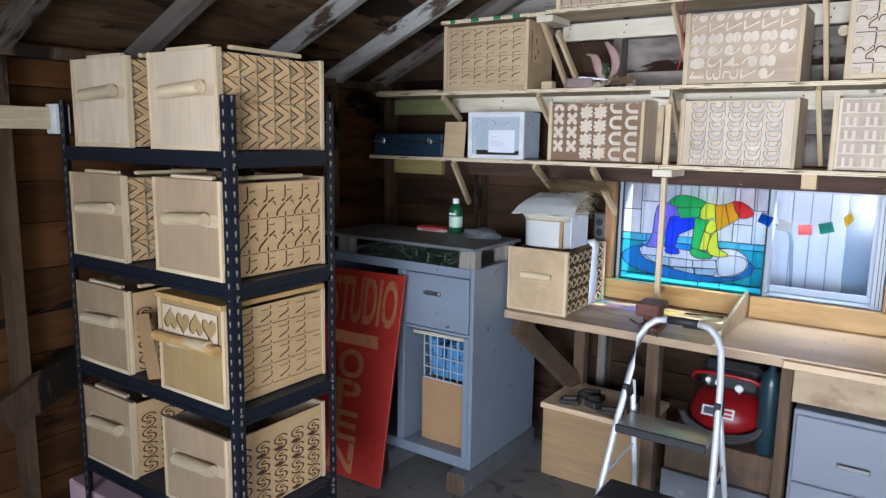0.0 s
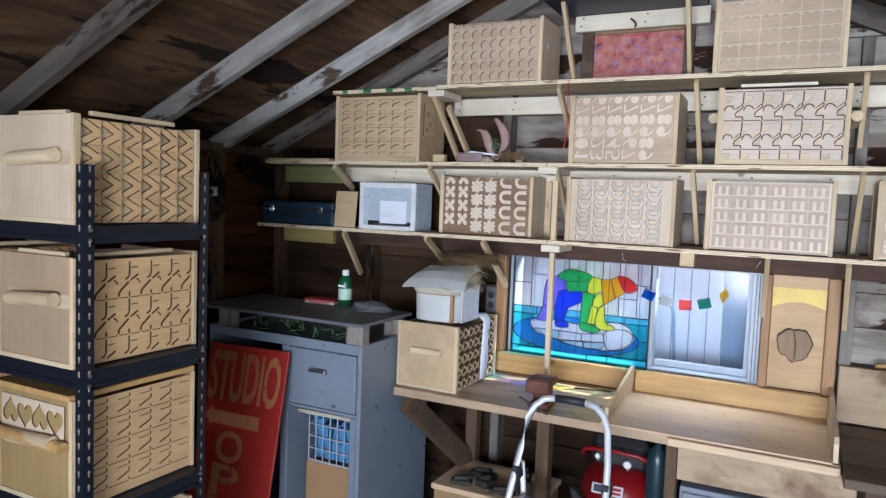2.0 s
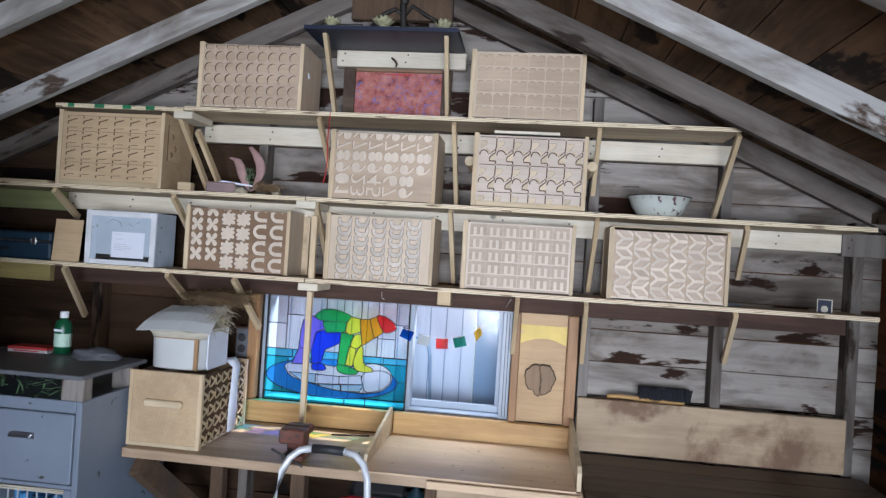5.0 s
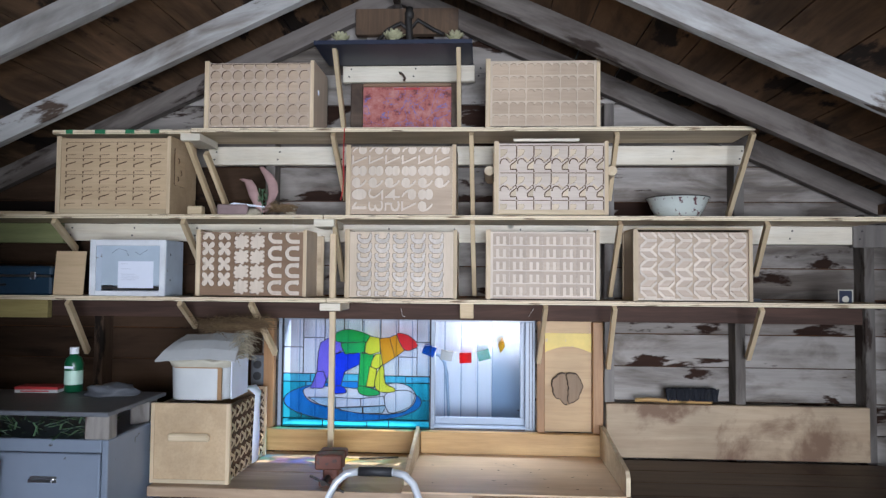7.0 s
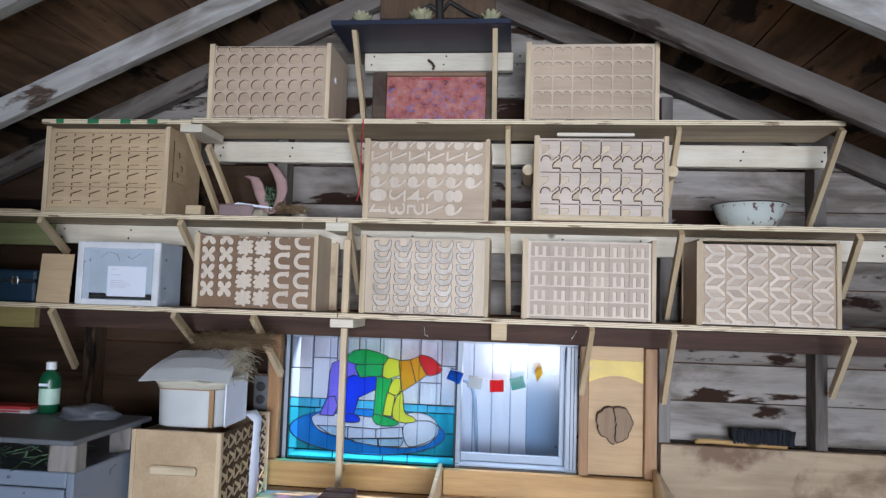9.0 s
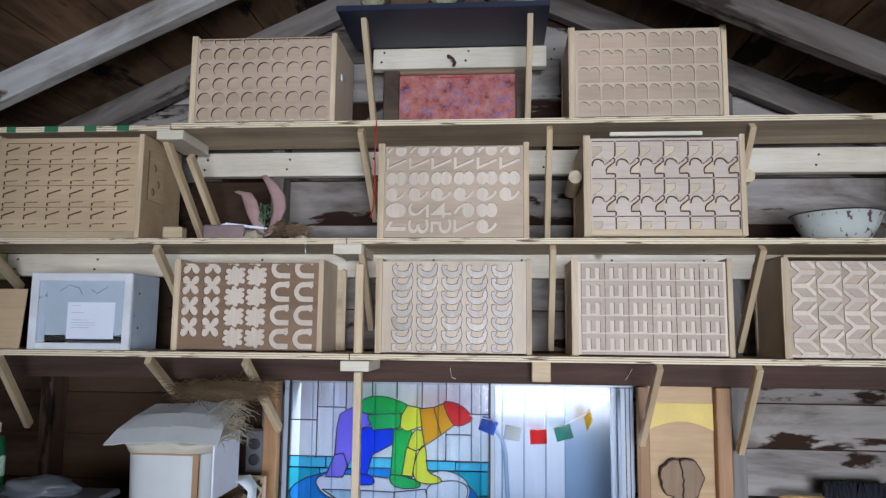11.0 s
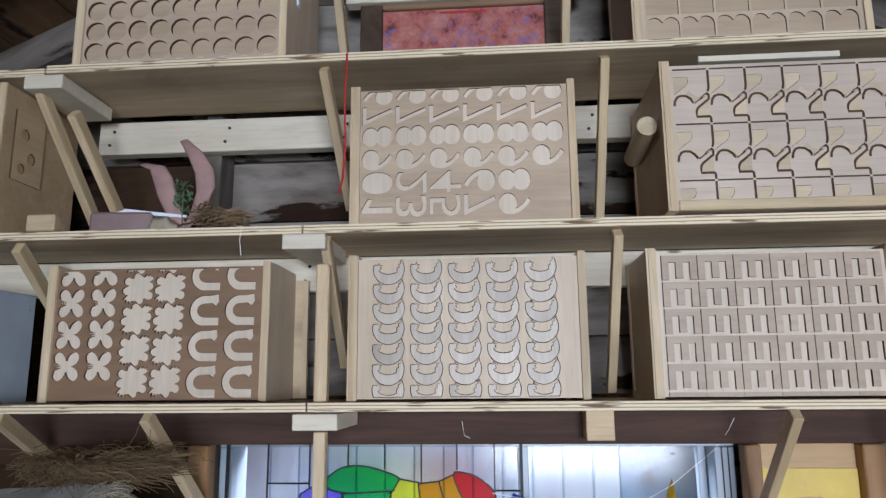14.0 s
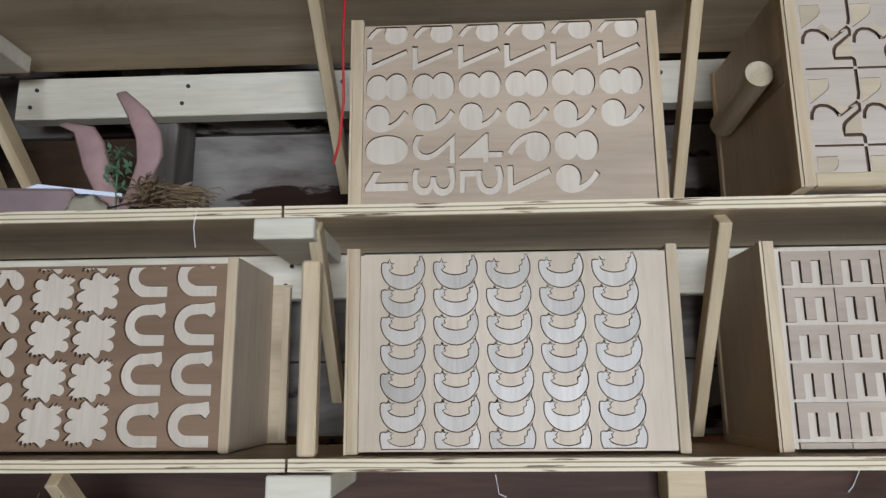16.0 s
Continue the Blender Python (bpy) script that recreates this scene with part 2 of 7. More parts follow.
LETTER_PLY = wood("pinkish_letter_sheet", (0.65, 0.535, 0.435), (0.56, 0.455, 0.36), "x", 0.45, grain=0.7, tint=0.06)
PALE_PLY = wood("pale_backing", (0.76, 0.645, 0.52), (0.68, 0.565, 0.44), "z", 0.5, grain=0.7, tint=0.05)
BENCH = wood("bench_plywood", (0.80, 0.60, 0.41), (0.64, 0.45, 0.28), "x", 0.36, grain=0.6, tint=0.06, stain=(0.40, 0.27, 0.17), stain_at=0.64)
BENCH_DARK = wood("dark_bench_planks", (0.15, 0.10, 0.066), (0.08, 0.054, 0.036), "x", 0.5, tint=0.2, stain=(0.05, 0.03, 0.02), stain_at=0.6)
BENCH_OLD = wood("weathered_bench_planks", (0.55, 0.40, 0.27), (0.34, 0.23, 0.145), "x", 0.45, grain=0.8, tint=0.1, stain=(0.20, 0.13, 0.08), stain_at=0.6)
STAINED = wood("water_stained_plank", (0.54, 0.41, 0.27), (0.40, 0.28, 0.175), "x", 0.65, grain=0.5, tint=0.05, stain=(0.21, 0.125, 0.075), stain_at=0.57)
TRIM = wood("orange_trim", (0.48, 0.27, 0.13), (0.34, 0.18, 0.08), "z", 0.5)
PANEL = wood("orange_panel", (0.56, 0.38, 0.20), (0.46, 0.29, 0.14), "x", 0.5, grain=0.5)
HEADER = wood("dark_header", (0.11, 0.058, 0.040), (0.05, 0.028, 0.020), "x", 0.75, tint=0.1)
CRATE_WOOD = wood("chest_plywood", (0.44, 0.29, 0.15), (0.33, 0.21, 0.11), "x", 0.55, grain=0.6)
WORN_BRACE = wood("worn_brace", (0.17, 0.105, 0.062), (0.085, 0.054, 0.035), "z", 0.8, stain=(0.07, 0.05, 0.04), stain_at=0.55)
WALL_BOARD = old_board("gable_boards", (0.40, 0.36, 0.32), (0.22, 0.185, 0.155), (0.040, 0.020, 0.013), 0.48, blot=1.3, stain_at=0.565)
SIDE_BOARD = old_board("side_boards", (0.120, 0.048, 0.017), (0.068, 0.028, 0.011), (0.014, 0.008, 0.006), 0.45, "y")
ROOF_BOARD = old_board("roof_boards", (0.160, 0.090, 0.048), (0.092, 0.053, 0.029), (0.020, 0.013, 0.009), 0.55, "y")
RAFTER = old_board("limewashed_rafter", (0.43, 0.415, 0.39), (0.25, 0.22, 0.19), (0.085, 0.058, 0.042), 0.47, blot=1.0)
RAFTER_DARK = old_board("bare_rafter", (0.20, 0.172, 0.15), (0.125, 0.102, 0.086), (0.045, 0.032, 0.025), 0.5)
# brown gable boards, darkened further for shade in the corner and under the bench
SHADED_BOARD = old_board("shaded_brown_gable_boards", (0.070, 0.040, 0.023), (0.042, 0.024, 0.014), (0.016, 0.010, 0.008), 0.5)
SIDE_STUD = old_board("brown_stud", (0.150, 0.094, 0.060), (0.095, 0.060, 0.039), (0.02, 0.014, 0.010), 0.5, "z")
STUD = old_board("grey_stud", (0.27, 0.245, 0.22), (0.18, 0.155, 0.135), (0.07, 0.05, 0.04), 0.5, "z")
CONCRETE = painted("concrete_floor", (0.17, 0.16, 0.145), 0.8, wear=(0.09, 0.085, 0.08), wear_at=0.62, scale=3.0, vary=0.25, bumpy=0.4)
CABINET_GREY = painted("blue_grey_enamel", (0.19, 0.225, 0.28), 0.4, wear=(0.05, 0.045, 0.04), wear_at=0.69, scale=6.0, vary=0.06)
FILE_GREY = painted("light_grey_enamel", (0.22, 0.24, 0.285), 0.4, scale=5.0, vary=0.05, wear=(0.1, 0.08, 0.07), wear_at=0.76)
SLAB_GREY = painted("slate_grey_board", (0.115, 0.122, 0.135), 0.5, wear=(0.20, 0.20, 0.20), wear_at=0.68, scale=4.0, vary=0.2)
BLACK_STEEL = painted("black_steel", (0.012, 0.016, 0.026), 0.38, 0.3, wear=(0.2, 0.2, 0.2), wear_at=0.78)
SLOT = painted("pale_slot", (0.27, 0.23, 0.18), 0.6)
NAVY = painted("navy_board", (0.012, 0.018, 0.040), 0.5)
RED_SIGN = painted("red_sign_paint", (0.34, 0.022, 0.015), 0.5, wear=(0.22, 0.022, 0.015), wear_at=0.66, scale=5.0, vary=0.12)
SIGN_LETTER = painted("tan_letter", (0.36, 0.135, 0.055), 0.6, wear=(0.40, 0.05, 0.028), wear_at=0.62, scale=7.0)
CHROME = painted("brushed_steel", (0.62, 0.62, 0.62), 0.3, 1.0)
ALU = painted("grey_tube_enamel", (0.62, 0.64, 0.66), 0.35, 0.2, scale=6.0)
RUBBER = painted("black_rubber", (0.02, 0.02, 0.022), 0.6)
WHITE_PAINT = painted("white_paint", (0.72, 0.73, 0.74), 0.5, wear=(0.40, 0.38, 0.35), wear_at=0.72)
GREY_PAINT = painted("pale_grey_paint", (0.44, 0.50, 0.57), 0.5, wear=(0.22, 0.2, 0.18), wear_at=0.70)
PAPER = painted("paper", (0.75, 0.78, 0.86), 0.7, vary=0.03)
FAINT_INK = painted("faint_print", (0.45, 0.47, 0.52), 0.7)
DISPLAY_PANE = painted("hazy_pane", (0.46, 0.535, 0.60), 0.25, vary=0.08, scale=6.0)
INK = painted("ink", (0.10, 0.10, 0.13), 0.7)
WHITE_CARD = painted("white_card", (0.53, 0.54, 0.53), 0.6, vary=0.05)
CARDBOARD = painted("brown_cardboard", (0.35, 0.205, 0.10), 0.75, scale=4.0)
FOAM = painted("cream_foam", (0.52, 0.48, 0.38), 0.8, bumpy=0.5)
TWIG = wood("dry_twig", (0.30, 0.20, 0.105), (0.10, 0.062, 0.034), "x", 0.8, tint=0.5)
STRAW = painted("pale_strands", (0.36, 0.31, 0.22), 0.8, vary=0.3)
GREEN_PLASTIC = painted("green_bottle", (0.006, 0.085, 0.035), 0.3)
LABEL_GREEN = painted("pale_label", (0.45, 0.62, 0.50), 0.5)
RED_PAINT = painted("red_enamel", (0.25, 0.007, 0.010), 0.3)
RED_CARD = painted("red_card", (0.45, 0.03, 0.03), 0.6)
DIAL = painted("dial_white", (0.8, 0.8, 0.78), 0.4)
VISE = painted("rusty_vise", (0.17, 0.065, 0.045), 0.55, 0.3, wear=(0.10, 0.06, 0.05), wear_at=0.6)
TEAL_TANK = painted("dark_teal_tank", (0.012, 0.035, 0.045), 0.35)
BLUE_CASE = painted("blue_vinyl", (0.012, 0.035, 0.062), 0.5, bumpy=0.4)
BLUE_CLOTH = painted("blue_wrapping", (0.05, 0.23, 0.46), 0.6, wear=(0.01, 0.03, 0.06), wear_at=0.58, scale=12.0)
WIRE = painted("white_wire", (0.40, 0.42, 0.46), 0.4)
ENAMEL = painted("chipped_white_enamel", (0.54, 0.57, 0.51), 0.3, wear=(0.12, 0.05, 0.05), wear_at=0.615, scale=14.0, vary=0.06)
CLAY = painted("grey_pink_clay", (0.26, 0.18, 0.17), 0.8, vary=0.2)
EAR = painted("dusty_pink_bark", (0.36, 0.22, 0.20), 0.75, vary=0.25, scale=14)
LEAF = painted("dull_green_leaf", (0.08, 0.15, 0.075), 0.6, vary=0.4)
CABBAGE = painted("dried_leaf", (0.36, 0.34, 0.20), 0.7, vary=0.35, scale=20)
METAL_DARK = painted("dark_iron", (0.05, 0.045, 0.04), 0.6, 0.5)
BRUSH_HAIR = painted("black_bristle", (0.008, 0.009, 0.014), 0.8, bumpy=0.8, scale=30)
HOUSE_BLUE = painted("pale_blue_boards", (0.16, 0.26, 0.41), 0.75, vary=0.05, scale=3.0, bumpy=0.3)
SIDING_BLUE = painted("pale_blue_siding", (0.20, 0.31, 0.47), 0.6, vary=0.05, scale=3.0, bumpy=0.3)
VINYL = painted("white_vinyl", (0.33, 0.385, 0.46), 0.35, vary=0.03)
LAWN = painted("lawn", (0.06, 0.09, 0.035), 0.9, vary=0.4, scale=2.0)
PINK_FOAM = painted("pink_foam_board", (0.60, 0.40, 0.45), 0.8)
YELLOW = painted("yellow_paint", (0.72, 0.52, 0.11), 0.5, wear=(0.60, 0.44, 0.2), wear_at=0.66)
GREEN_TAPE = painted("green_paint_mark", (0.02, 0.17, 0.07), 0.6)
YELLOW_TIMBER = wood("yellowed_timber", (0.52, 0.42, 0.17), (0.38, 0.29, 0.11), "x", 0.6)
GREEN_TIMBER = wood("treated_green_timber", (0.34, 0.36, 0.16), (0.24, 0.25, 0.11), "x", 0.6)
SLICE = wood("log_slice_face", (0.44, 0.31, 0.20), (0.32, 0.21, 0.13), "z", 0.7)
BARK = painted("bark", (0.07, 0.045, 0.03), 0.9, bumpy=0.8, vary=0.4, scale=30)
RED_CORD = painted("red_cord", (0.5, 0.02, 0.02), 0.6)
THREAD = painted("white_thread", (0.7, 0.7, 0.68), 0.7)


def glowing_vinyl():
    """White vinyl siding boards that let part of the sun through."""
    m, nt, p = mat_new("white_vinyl_siding")
    v, plain, rnd = coords(nt, (40, 40, 3))
    n = nd(nt, "ShaderNodeTexNoise", Scale=1.0, Detail=5.0)
    nt.links.new(v, n.inputs["Vector"])
    # white boards tinted blue: the sky light on them is put into the colour
    c = ramp(nt, n.outputs[0], [(0.3, (0.49, 0.58, 0.73)), (0.7, (0.60, 0.68, 0.80))])
    nt.links.new(c, p.inputs["Base Color"])
    p.inputs["Roughness"].default_value = 0.5
    nt.links.new(bump(nt, n.outputs[0], 0.4), p.inputs["Normal"])
    tl = nt.nodes.new("ShaderNodeBsdfTranslucent")
    nt.links.new(c, tl.inputs["Color"])
    mx = nt.nodes.new("ShaderNodeMixShader")
    mx.inputs[0].default_value = 0.20
    nt.links.new(p.outputs[0], mx.inputs[1])
    nt.links.new(tl.outputs[0], mx.inputs[2])
    nt.links.new(mx.outputs[0], nt.nodes["Material Output"].inputs["Surface"])
    return m


SIDING = glowing_vinyl()
GLASS_CLEAR = pane_glass("window_glass", (0.97, 0.98, 0.98), 0.02)


def art_paint():
    """A pink abstract painting with blue and red strokes."""
    m, nt, p = mat_new("painted_canvas")
    v, plain, rnd = coords(nt, (1, 1, 1), 0.0)
    n = nd(nt, "ShaderNodeTexNoise", Scale=20.0, Detail=8.0, Roughness=0.75)
    nt.links.new(v, n.inputs["Vector"])
    col = ramp(nt, n.outputs[0], [(0.36, (0.12, 0.03, 0.035)), (0.45, (0.40, 0.105, 0.085)), (0.66, (0.52, 0.24, 0.205))])
    n2 = nd(nt, "ShaderNodeTexNoise", Scale=7.0, Detail=3.0, Distortion=2.6)
    nt.links.new(v, n2.inputs["Vector"])
    col = mixc(nt, ramp(nt, n2.outputs[0], [(0.49, (0, 0, 0)), (0.505, (1, 1, 1)), (0.52, (0, 0, 0))]), col, (0.13, 0.15, 0.40))
    n3 = nd(nt, "ShaderNodeTexNoise", Scale=5.0, Detail=4.0)
    nt.links.new(v, n3.inputs["Vector"])
    col = mixc(nt, ramp(nt, n3.outputs[0], [(0.60, (0, 0, 0)), (0.66, (0.7, 0.7, 0.7))]), col, (0.26, 0.10, 0.19))
    nt.links.new(col, p.inputs["Base Color"])
    p.inputs["Roughness"].default_value = 0.6
    return m


ART = art_paint()


# ---------- mesh helpers ----------
def part(name, bm, mat, parent=None, label="", smooth=False):
    """Links a bmesh as one mesh object, under parent if given."""
    me = bpy.data.meshes.new(name)
    bm.normal_update()
    bm.to_mesh(me)
    bm.free()
    for x in mat if isinstance(mat, (list, tuple)) else [mat]:
        me.materials.append(x)
    if smooth:
        for f in me.polygons:
            f.use_smooth = True
    ob = new(name, me)
    if parent is not None:
        ob.parent = parent
    if label:
        tagged(ob, label=label)
    return ob


def thing(name, label, category, place=(0, 0, 0), turn=0.0, group="", kind=""):
    ob = new(name)
    ob.empty_display_size = 0.05
    ob.matrix_basis = pose(*place, 0, 0, turn)
    return tagged(ob, label, category, group, kind)


def block(bm, x0, x1, y0, y1, z0, z1, bevel=0.0, m=None, index=0):
    """Adds a box, its edges rounded if bevel is given."""
    vs = [bm.verts.new(m @ Vector(c) if m else c) for c in itertools.product((x0, x1), (y0, y1), (z0, z1))]
    fs = [bm.faces.new([vs[i] for i in q]) for q in ((0, 1, 3, 2), (4, 6, 7, 5), (0, 4, 5, 1), (2, 3, 7, 6), (0, 2, 6, 4), (1, 5, 7, 3))]
    for f in fs:
        f.material_index = index
    if bevel:
        es = list({e for f in fs for e in f.edges})
        bmesh.ops.bevel(bm, geom=es, offset=bevel, segments=1, affect="EDGES", profile=0.5)
    return bm


def box(x0, x1, y0, y1, z0, z1, bevel=0.0):
    return block(bmesh.new(), x0, x1, y0, y1, z0, z1, bevel)


def aim(a, b, up=(0, 0, 1)):
    """A frame at a whose x axis points to b; returns it and the length."""
    a, b = Vector(a), Vector(b)
    x = (b - a).normalized()
    y = Vector(up).cross(x)
    y = y.normalized() if y.length > 1e-4 else Vector((0, 1, 0))
    z = x.cross(y)
    m = Matrix((x, y, z)).transposed().to_4x4()
    m.translation = a
    return m, (b - a).length


def bar(bm, a, b, w, h, up=(0, 0, 1), bevel=0.0):
    """A squared bar from a to b, w across and h along up."""
    m, n = aim(a, b, up)
    return block(bm, 0, n, -w / 2, w / 2, -h / 2, h / 2, bevel, m)


def rod(bm, a, b, r, r2=None, n=12):
    """A round bar from a to b."""
    m, length = aim(a, b, (0, 0, 1) if abs(Vector(b)[2] - Vector(a)[2]) < 0.95 * (Vector(b) - Vector(a)).length else (0, 1, 0))
    r2 = r if r2 is None else r2
    rings = [[bm.verts.new(m @ Vector((d, q * math.cos(i * math.tau / n), q * math.sin(i * math.tau / n)))) for i in range(n)] for d, q in ((0, r), (length, r2))]
    for i in range(n):
        bm.faces.new([rings[0][i], rings[0][(i + 1) % n], rings[1][(i + 1) % n], rings[1][i]])
    bm.faces.new(rings[0][::-1])
    bm.faces.new(rings[1])
    return bm


def tube(bm, pts, r, n=8):
    """A round tube along points."""
    pts = [Vector(p) for p in pts]
    rings = []
    for i, p in enumerate(pts):
        d = (pts[min(i + 1, len(pts) - 1)] - pts[max(i - 1, 0)]).normalized()
        a = d.cross(Vector((0.13, 0.31, 0.94))).normalized()
        b = d.cross(a)
        rings.append([bm.verts.new(p + r * (math.cos(k * math.tau / n) * a + math.sin(k * math.tau / n) * b)) for k in range(n)])
    for q, s in zip(rings, rings[1:]):
        for k in range(n):
            bm.faces.new([q[k], q[(k + 1) % n], s[(k + 1) % n], s[k]])
    bm.faces.new(rings[0][::-1])
    bm.faces.new(rings[-1])
    return bm


def lathe(bm, profile, n=24, centre=(0, 0, 0)):
    """Turns (radius, height) pairs round z."""
    c = Vector(centre)
    rings = [[bm.verts.new(c + Vector((r * math.cos(k * math.tau / n), r * math.sin(k * math.tau / n), z))) for k in range(n)] for r, z in profile]
    for q, s in zip(rings, rings[1:]):
        for k in range(n):
            bm.faces.new([q[k], q[(k + 1) % n], s[(k + 1) % n], s[k]])
    bm.faces.new(rings[0][::-1])
    bm.faces.new(rings[-1])
    return bm


def plate(bm, poly, y0, y1):
    """A flat piece with the outline poly in x and z, from y0 (its face) back to y1."""
    area = sum(a[0] * b[1] - b[0] * a[1] for a, b in zip(poly, poly[1:] + poly[:1]))
    poly = poly if area > 0 else poly[::-1]
    fr = [bm.verts.new((x, y0, z)) for x, z in poly]
    bk = [bm.verts.new((x, y1, z)) for x, z in poly]
    bm.faces.new(fr)
    bm.faces.new(bk[::-1])
    for i in range(len(poly)):
        j = (i + 1) % len(poly)
        bm.faces.new([fr[j], fr[i], bk[i], bk[j]])
    return bm


def curve_mesh(name, loops, thick):
    """A sheet in x and y whose outline and holes are closed loops, thick deep along z."""
    cu = bpy.data.curves.new(name, "CURVE")
    cu.dimensions, cu.fill_mode, cu.extrude = "2D", "BOTH", thick / 2
    for loop in loops:
        sp = cu.splines.new("POLY")
        sp.points.add(len(loop) - 1)
        for pt, (x, y) in zip(sp.points, loop):
            pt.co = (x, y, 0, 1)
        sp.use_cyclic_u = True
    ob = bpy.data.objects.new(name, cu)
    scene.collection.objects.link(ob)
    bpy.context.view_layer.update()
    me = bpy.data.meshes.new_from_object(ob.evaluated_get(bpy.context.evaluated_depsgraph_get()))
    bpy.data.objects.remove(ob)
    bpy.data.curves.remove(cu)
    bm = bmesh.new()
    bm.from_mesh(me)
    bmesh.ops.remove_doubles(bm, verts=bm.verts, dist=1e-6)
    bm.to_mesh(me)
    bm.free()
    me.name = name
    return me


def char_edges(me, mat):
    """Face material, and the charred brown of a burnt cut on the edges."""
    me.materials.clear()
    me.materials.append(mat)
    me.materials.append(KERF)
    for f in me.polygons:
        f.material_index = 0 if abs(f.normal.y) > 0.5 else 1


def sheet(name, w, h, holes, thick, mat, parent, x0, y_face, z0, label=""):
    """An upright sheet, facing -y, w wide and h high, cut through by the holes."""
    me = curve_mesh(name, [[(0, 0), (w, 0), (w, h), (0, h)], *holes], thick)
    me.transform(Matrix.Translation((x0, y_face + thick / 2, z0)) @ Matrix.Rotation(radians(90), 4, "X"))
    char_edges(me, mat)
    ob = new(name, me)
    ob.parent = parent
    if label:
        tagged(ob, label=label)
    return ob


def glyph(ch):
    """The outer outline of a letter of the built-in font, in a box of 1 by 1."""
    cu = bpy.data.curves.new("glyph", "FONT")
    cu.body, cu.fill_mode = ch, "NONE"
    cu.resolution_u = 5
    ob = bpy.data.objects.new("glyph", cu)
    scene.collection.objects.link(ob)
    bpy.context.view_layer.update()
    me = bpy.data.meshes.new_from_object(ob.evaluated_get(bpy.context.evaluated_depsgraph_get()))
    bpy.data.objects.remove(ob)
    bpy.data.curves.remove(cu)
    links = collections.defaultdict(list)
    for e in me.edges:
        a, b = e.vertices
        links[a].append(b)
        links[b].append(a)
    left, best = set(links), []
    while left:
        a = left.pop()
        loop, last = [a], None
        while True:
            nxt = [b for b in links[loop[-1]] if b in left]
            if not nxt:
                break
            left.discard(nxt[0])
            loop.append(nxt[0])
        pts = [tuple(me.vertices[i].co[:2]) for i in loop]
        if len(pts) > 2:
            w = max(p[0] for p in pts) - min(p[0] for p in pts)
            if not best or w > best[0]:
                best = (w, pts)
    pts = best[1]
    bpy.data.meshes.remove(me)
    x0, x1 = min(p[0] for p in pts), max(p[0] for p in pts)
    y0, y1 = min(p[1] for p in pts), max(p[1] for p in pts)
    return [((x - x0) / (x1 - x0), (y - y0) / (y1 - y0)) for x, y in pts]


def lettering(name, body, w, h, thick, mat, parent, m, label="", tall=False):
    """Words in the built-in font, stretched to w by h, at m (x along the words, y up them)."""
    cu = bpy.data.curves.new(name, "FONT")
    cu.body, cu.extrude, cu.resolution_u = body, thick / 2, 4
    cu.offset = 0.022 if tall else 0.0
    ob = bpy.data.objects.new(name, cu)
    scene.collection.objects.link(ob)
    bpy.context.view_layer.update()
    me = bpy.data.meshes.new_from_object(ob.evaluated_get(bpy.context.evaluated_depsgraph_get()))
    bpy.data.objects.remove(ob)
    bpy.data.curves.remove(cu)
    xs, ys = [v.co.x for v in me.vertices], [v.co.y for v in me.vertices]
    s = Matrix.Diagonal((w / (max(xs) - min(xs)), h / (max(ys) - min(ys)), 1, 1))
    me.transform(m @ s @ Matrix.Translation((-min(xs), -min(ys), 0)))
    me.materials.clear()
    me.materials.append(mat)
    me.name = name
    t = new(name, me)
    t.parent = parent
    if label:
        tagged(t, label=label)
    return t


def arc(cx, cy, r, a0, a1, n):
    return [(cx + r * math.cos(radians(a0 + (a1 - a0) * i / n)), cy + r * math.sin(radians(a0 + (a1 - a0) * i / n))) for i in range(n + 1)]

# ---------- the shed ----------
XL, XR, YB, YW = -2.55, 1.93, -2.3, 3.53      # inner faces of the side boards, back wall, gable boards
RIDGE_X, RIDGE_Z, PITCH = -0.335, 2.925, 0.458  # underside of the rafters
WX0, WX1, WZ0, WZ1 = -0.885, 0.315, 0.915, 1.445  # window opening


def roof_z(x):
    return RIDGE_Z - PITCH * abs(x - RIDGE_X)


floor = part("floor", box(XL - 0.2, XR + 0.2, YB - 0.2, YW + 0.14, -0.08, 0.0), CONCRETE)
tagged(floor, "worn grey concrete shed floor", "floor", kind="structure")
ground = part("ground", box(-400, 400, -400, 400, -0.30, -0.085), LAWN)
tagged(ground, "green lawn round the shed", "ground", kind="structure")


def gable_skin(y0, y1, hole):
    """A gable-shaped wall with one opening (x0, x1, z0, z1)."""
    bm = bmesh.new()
    a, b, c, d = hole
    e = XL - 0.15, XR + 0.15
    top = lambda x: roof_z(x) + 0.13
    for q in ([(e[0], 0), (a, 0), (a, top(a)), (e[0], top(e[0]))],
              [(a, 0), (b, 0), (b, c), (a, c)],
              [(b, 0), (e[1], 0), (e[1], top(e[1])), (b, top(b))]):
        if abs(q[2][1] - q[1][1]) > 1e-4:
            plate(bm, q, y0, y1)
    upper = [(a, d), (b, d), (b, top(b)), (a, top(a))]
    if a < RIDGE_X < b:
        upper.insert(3, (RIDGE_X, top(RIDGE_X)))
    plate(bm, upper, y0, y1)
    return bm


